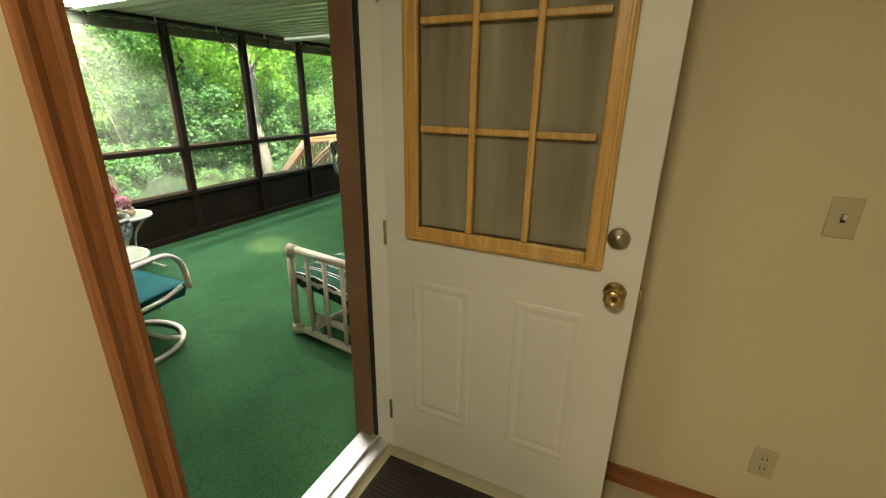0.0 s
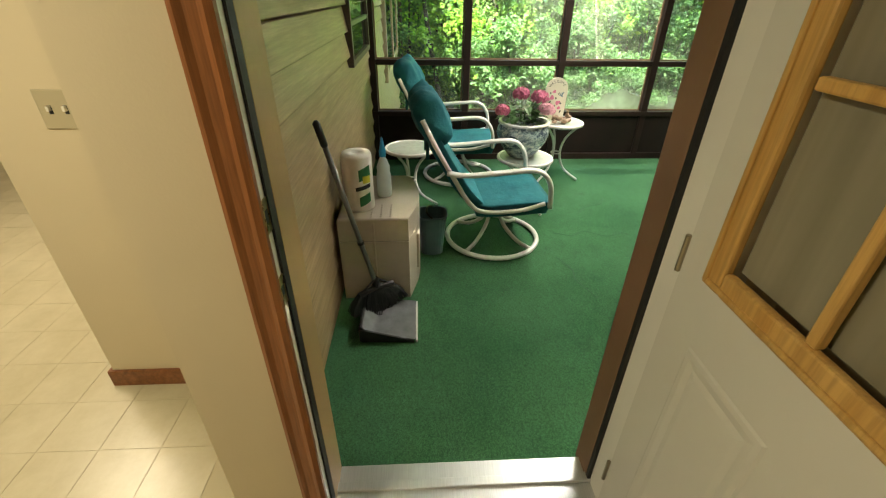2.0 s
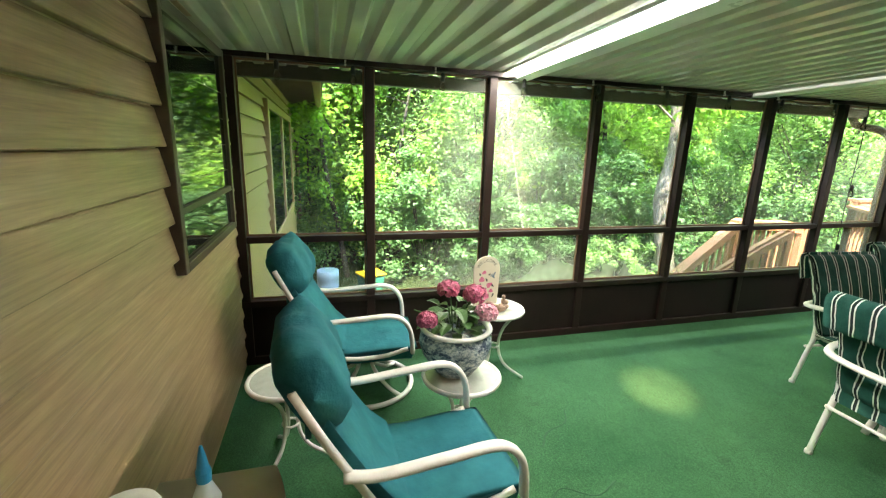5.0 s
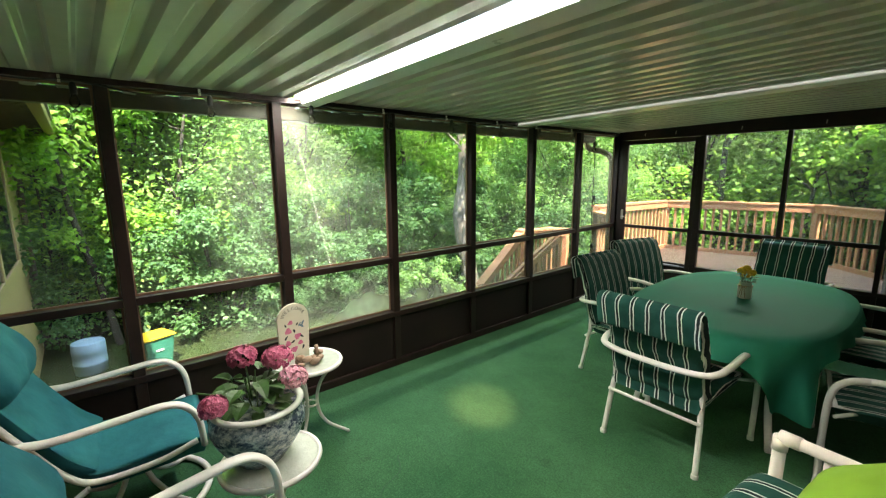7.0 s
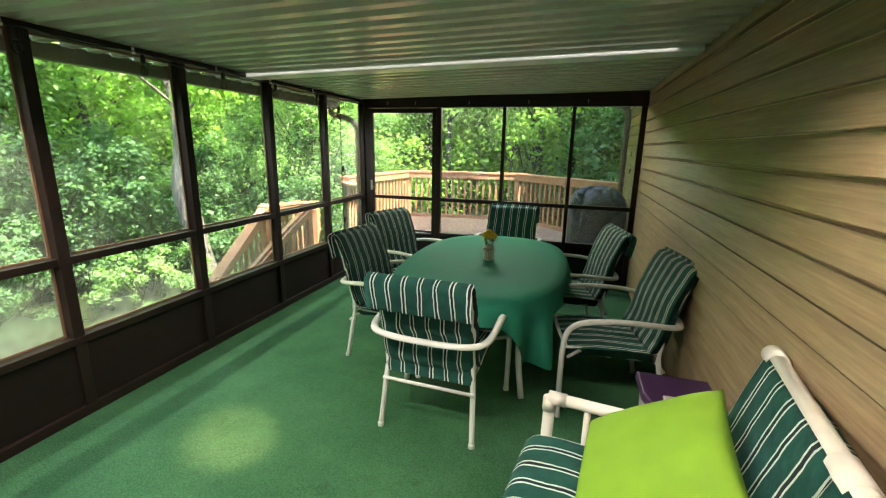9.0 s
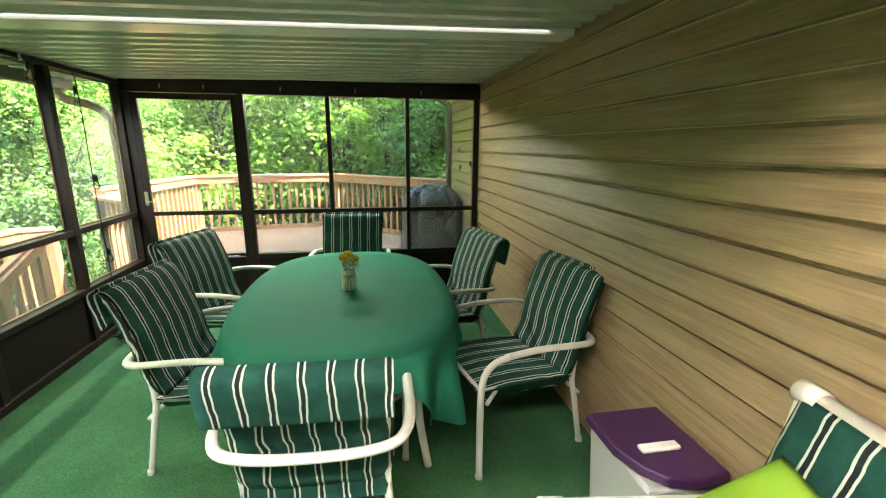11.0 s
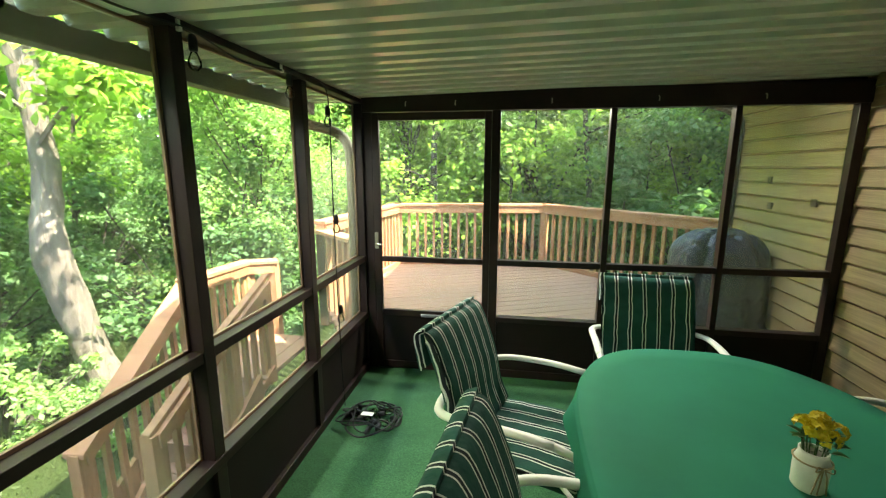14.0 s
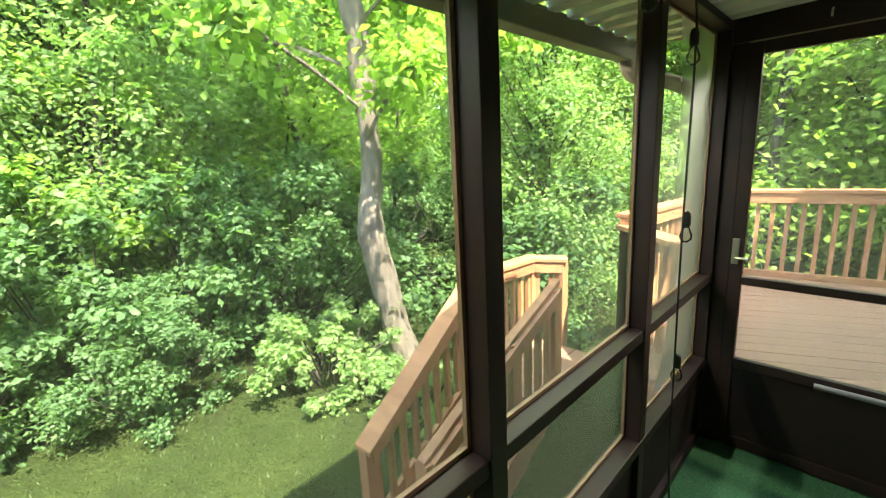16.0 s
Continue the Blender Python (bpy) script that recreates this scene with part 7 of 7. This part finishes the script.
TREES = [
    (3, -9.3, 3.2, 0, 1.0), (3, -9.8, 6.0, 120, 1.1), (1, -9.0, 0.2, 40, 0.9), (0, -12.0, 2.0, 0, 1.0), (2, -11.5, 5.0, 90, 1.0),
    (1, -10.4, 8.6, 200, 1.0), (0, -13.0, 9.5, 30, 1.05), (2, -12.2, 12.6, 250, 1.0), (1, -12.5, -2.8, 60, 1.0), (0, -10.0, -4.5, 100, 1.0),
    (3, -7.4, 17.0, 80, 1.1), (0, -9.5, 19.5, 10, 1.0), (1, -5.5, 20.5, 140, 1.0), (2, -3.2, 18.2, 20, 1.0), (0, -1.0, 19.6, 75, 0.95),
    (1, 1.2, 17.8, 310, 0.95), (3, 3.2, 17.2, 15, 1.2), (2, 4.6, 19.4, 200, 1.0), (0, 6.6, 17.0, 100, 1.0), (1, 8.6, 15.0, 0, 1.0), (2, 10.5, 18.0, 60, 1.0),
    (0, -15.5, 15.6, 45, 1.1), (1, -15.5, 5.5, 90, 1.1), (2, -16.0, 0.0, 10, 1.1), (0, -17.5, 10.0, 290, 1.2), (1, -13.0, 21.5, 160, 1.2),
    (0, 0.5, 23.5, 33, 1.2), (1, -8.5, 25.0, 99, 1.25), (2, 5.5, 24.0, 200, 1.2), (0, 12.5, 22.0, 160, 1.2), (1, -20.5, 16.0, 71, 1.3), (0, -21.0, 4.5, 12, 1.3), (2, -20.0, -4.5, 12, 1.2), (1, -15.0, -7.5, 222, 1.2),
    (0, -18.0, 23.0, 140, 1.3), (1, -3.5, 28.0, 80, 1.4), (0, 9.0, 28.0, 10, 1.4), (1, -24.0, 10.0, 10, 1.4), (0, -26.0, 20.0, 10, 1.5), (2, -13.0, 29.0, 50, 1.4),
    (3, -8.4, 1.7, 200, 0.9), (3, -8.2, 5.0, 310, 0.85), (1, -1.6, 14.2, 15, 0.85), (0, 1.7, 14.4, 130, 0.85), (3, 4.2, 13.8, 250, 0.9), (3, -3.2, 9.9, 60, 0.62),
    # east of the house, mostly unseen, first added to shade the deck
    (0, 14.5, 6.0, 20, 1.0), (1, 8.6, 11.2, 80, 1.0), (1, 15.5, 1.5, 200, 1.15), (2, 12.5, 11.0, 10, 1.0), (0, 16.5, -3.5, 70, 1.2), (1, 17.5, 4.0, 130, 1.3), (0, 15.0, 11.0, 220, 1.2),
]
used = set()
for kind, x, y, a, s in TREES:
    m = pose(x, y, ground_z(x, y), 0, 0, a) @ Matrix.Diagonal((s, s, s, 1))
    src = KINDS[kind]
    if kind in used:
        o = copy_thing(src, m)
        o.matrix_basis = m
    else:
        src.matrix_basis = m
        o = src
        used.add(kind)
    tagged(o, TREE_LABELS[kind], "tree", "trees of the surrounding woods")
used = set()
spots = [(-7.7, 4.4), (-7.9, 6.6), (-7.6, 8.0), (-8.3, 2.4), (-7.8, 0.2), (-8.6, -1.6), (-8.4, 9.9), (-9.2, 12.0), (-10.0, 14.2), (-10.6, 7.4), (-11.2, 3.6), (-9.4, 16.5), (-6.4, 18.0), (-4.2, 17.0), (-2.0, 17.4),
         (0.2, 16.2), (2.2, 15.6), (4.2, 15.4), (6.0, 14.6), (7.6, 13.2), (-12.6, 7.0), (-13.8, 12.4), (-12.4, 17.4), (5.2, 12.0), (6.4, 10.2), (-2.6, 6.5), (-3.9, 6.25), (-12.6, 0.3), (-11.4, -2.0), (3.4, 13.2), (-13.6, 3.8), (-15.0, 9.0),
         (-6.6, 2.9), (-6.3, 4.3), (-6.0, 5.6), (-6.0, 6.9), (-3.4, 8.9), (-5.1, 4.6)]
for k, (x, y) in enumerate(spots):
    kind = (2 if k in (25, 26) else k % 3 if k % 3 != 2 else 1)
    s = rnd.uniform(0.85, 1.25) if k not in (25, 26) else (0.42, 0.72)[k - 25]
    if k > 31:
        kind, s = 1, (0.86 if x < -5.5 or x > -4 else 0.5)
    m = pose(x, y, ground_z(x, y), 0, 0, rnd.uniform(0, 360)) @ Matrix.Diagonal((s, s, s, 1))
    src = SHRUBS[kind]
    if kind in used:
        o = copy_thing(src, m)
        o.matrix_basis = m
    else:
        src.matrix_basis = m
        o = src
        used.add(kind)
    tagged(o, "dense leafy green shrub at the edge of the lawn", "shrub", "shrubs at the edge of the lawn")


# grass blades on the nearer lawn
rs = np.random.RandomState(4)
NB = 70000
gx, gy = rs.uniform(-9.0, -0.8, NB), rs.uniform(0.9, 13.0, NB)
gz = np.array([ground_z(a, b) for a, b in zip(gx, gy)]) - 0.005
ga, gh = rs.uniform(0, 6.28, NB), rs.uniform(0.015, 0.05, NB)
V = np.empty((NB, 3, 3))
V[:, 0] = np.stack([gx - 0.009 * np.cos(ga), gy - 0.009 * np.sin(ga), gz], 1)
V[:, 1] = np.stack([gx + 0.009 * np.cos(ga), gy + 0.009 * np.sin(ga), gz], 1)
V[:, 2] = np.stack([gx + rs.normal(0, 0.025, NB), gy + rs.normal(0, 0.025, NB), gz + gh], 1)
me = bpy.data.meshes.new("grass")
me.vertices.add(NB * 3)
me.vertices.foreach_set("co", V.reshape(-1))
me.loops.add(NB * 3)
me.loops.foreach_set("vertex_index", np.arange(NB * 3))
me.polygons.add(NB)
me.polygons.foreach_set("loop_start", np.arange(NB) * 3)
me.polygons.foreach_set("loop_total", np.full(NB, 3))
me.update()
me.materials.append(M["blade"])
tagged(new("grass", me), "short uneven grass of the lawn", kind="stuff")


# the stout trunk with a knot beside the stairs
def knot_tree():
    gz0 = ground_z(-3.7, 6.9)
    e = thing("tree", (-3.7, 6.9, gz0), "grey tree trunk with a bulging knot near the stairs", "tree")
    pts = smooth_path([(0.05, 0.46, -0.4), (0.02, 0.32, 0.25), (0.0, 0.16, 0.95), (0.0, 0.0, 1.80), (0.0, 0.09, 2.6), (-0.04, 0.04, 4.0), (-0.12, -0.08, 5.8), (0.1, 0.1, 9.0)], 6)
    n = len(pts)
    bm = tube(bmesh.new(), pts, [0.20 * (1 - 0.55 * i / (n - 1)) * (1 + 0.22 * math.exp(-((p.z - 1.85) / 0.22) ** 2)) for i, p in enumerate(pts)], 18)
    for v in bm.verts:
        k = noise.noise(v.co * 3.1) * 0.04
        v.co.x += k
        v.co.y += k
    part("trunk", bm, M["bark"], e, smooth=True)
    cl = [((1.9 * math.cos(a) * q, 1.9 * math.sin(a) * q, z), 0.62) for a, q, z in ((k * 2.4, 0.45 + 0.14 * (k % 6), 3.5 + 0.20 * k) for k in range(34))]
    me = leaf_cloud(cl, 17000, 0.12, 5)
    me.materials.append(M["leaf"])
    o = new("crown", me)
    o.parent = e
    tagged(o, kind="stuff")
    bm = bmesh.new()
    for c, _ in cl[::2]:
        tube(bm, smooth_path([(0, 0, c[2] - 0.7), (c[0] * 0.5, c[1] * 0.5, c[2] - 0.3), c], 3), 0.025, 5)
    part("limbs", bm, M["bark"], e)


knot_tree()


def slender_tree(x, y, lean_x, lean_y, r, h, seed):
    """A thin bare-stemmed tree that leans, with side branches and sparse sprays of leaves."""
    rnd = random.Random(seed)
    e = thing("tree", (x, y, ground_z(x, y)), "slender dark-barked young tree leaning among the undergrowth", "tree", "slender trees among the undergrowth")
    pts = smooth_path([(lean_x * f + rnd.uniform(-0.06, 0.06), lean_y * f + rnd.uniform(-0.06, 0.06), h * f - 0.3) for f in (0, 0.2, 0.4, 0.6, 0.8, 1.0)], 5)
    n = len(pts)
    part("trunk", tube(bmesh.new(), pts, [r * (1 - 0.7 * i / (n - 1)) for i in range(n)], 10), M["bark_dark"], e, smooth=True)
    bm = bmesh.new()
    cl = []
    for k in range(11):
        f = rnd.uniform(0.25, 0.98)
        b = pts[int(f * (n - 1))]
        a = rnd.uniform(0, 6.28)
        ln_ = rnd.uniform(0.6, 1.5) * (1.15 - 0.5 * f)
        tip = b + Vector((ln_ * math.cos(a), ln_ * math.sin(a), ln_ * rnd.uniform(0.2, 0.7)))
        mid = b.lerp(tip, 0.5) + Vector((0, 0, rnd.uniform(-0.05, 0.15)))
        tube(bm, smooth_path([b, mid, tip], 4), [r * 0.34 * (1 - 0.85 * j / 8) + 0.003 for j in range(9)], 6)
        cl.append((tuple(tip), rnd.uniform(0.25, 0.5)))
        if k % 2:
            cl.append((tuple(mid), 0.3))
    part("branches", bm, M["bark_dark"], e)
    me = leaf_cloud(cl, 2600, 0.10, seed)
    me.materials.append(M["leaf"])
    o = new("sprays", me)
    o.parent = e
    tagged(o, kind="stuff")


for k, (x, y, lx, ly, r, h) in enumerate(((-7.0, 8.1, 0.2, -0.9, 0.085, 8.0), (-6.6, 9.4, 0.3, 0.5, 0.05, 6.5), (-6.7, 1.1, 0.0, -1.0, 0.07, 7.0), (-6.9, 1.9, 0.1, 0.9, 0.055, 6.5), (-6.6, 4.5, -0.2, 0.6, 0.045, 6.0), (-0.6, 12.4, 0.2, -0.1, 0.09, 8.0), (0.95, 12.6, 0.5, 0.0, 0.05, 7.0), (2.9, 12.3, -0.7, 0.2, 0.08, 7.5), (3.5, 12.8, 0.9, 0.3, 0.06, 7.0))):
    slender_tree(x, y, lx, ly, r, h, 300 + k)


# ---- floor tiles inside, last ----
fl = tagged(new("floor_kitchen"), "cream vinyl tile floor of the kitchen", kind="structure")
fl.matrix_basis = pose(0, 0, 0)
tx = [(-0.4 + i * 0.2286, -4.2 + j * 0.2286) for i in range(30) for j in range(25)]
tx = [(x, y) for x, y in tx if x < 6.2 and y < 1.1 and (y < -0.33 or x > 3.57)]
tx.sort(key=lambda p: (p[0] - 3.3) ** 2 + (p[1] + 0.9) ** 2)
for x, y in tx[:290]:
    o = new("tile", tile_me)
    o.parent = fl
    o.matrix_basis = pose(x, y, 0.0)
bm = bmesh.new()
for x, y in tx[290:]:
    box(bm, x + 0.0015, x + 0.2271, y + 0.0015, y + 0.2271, -0.006, 0.0)
tagged(part("tiles_far", bm, M["lino"], fl), kind="stuff")
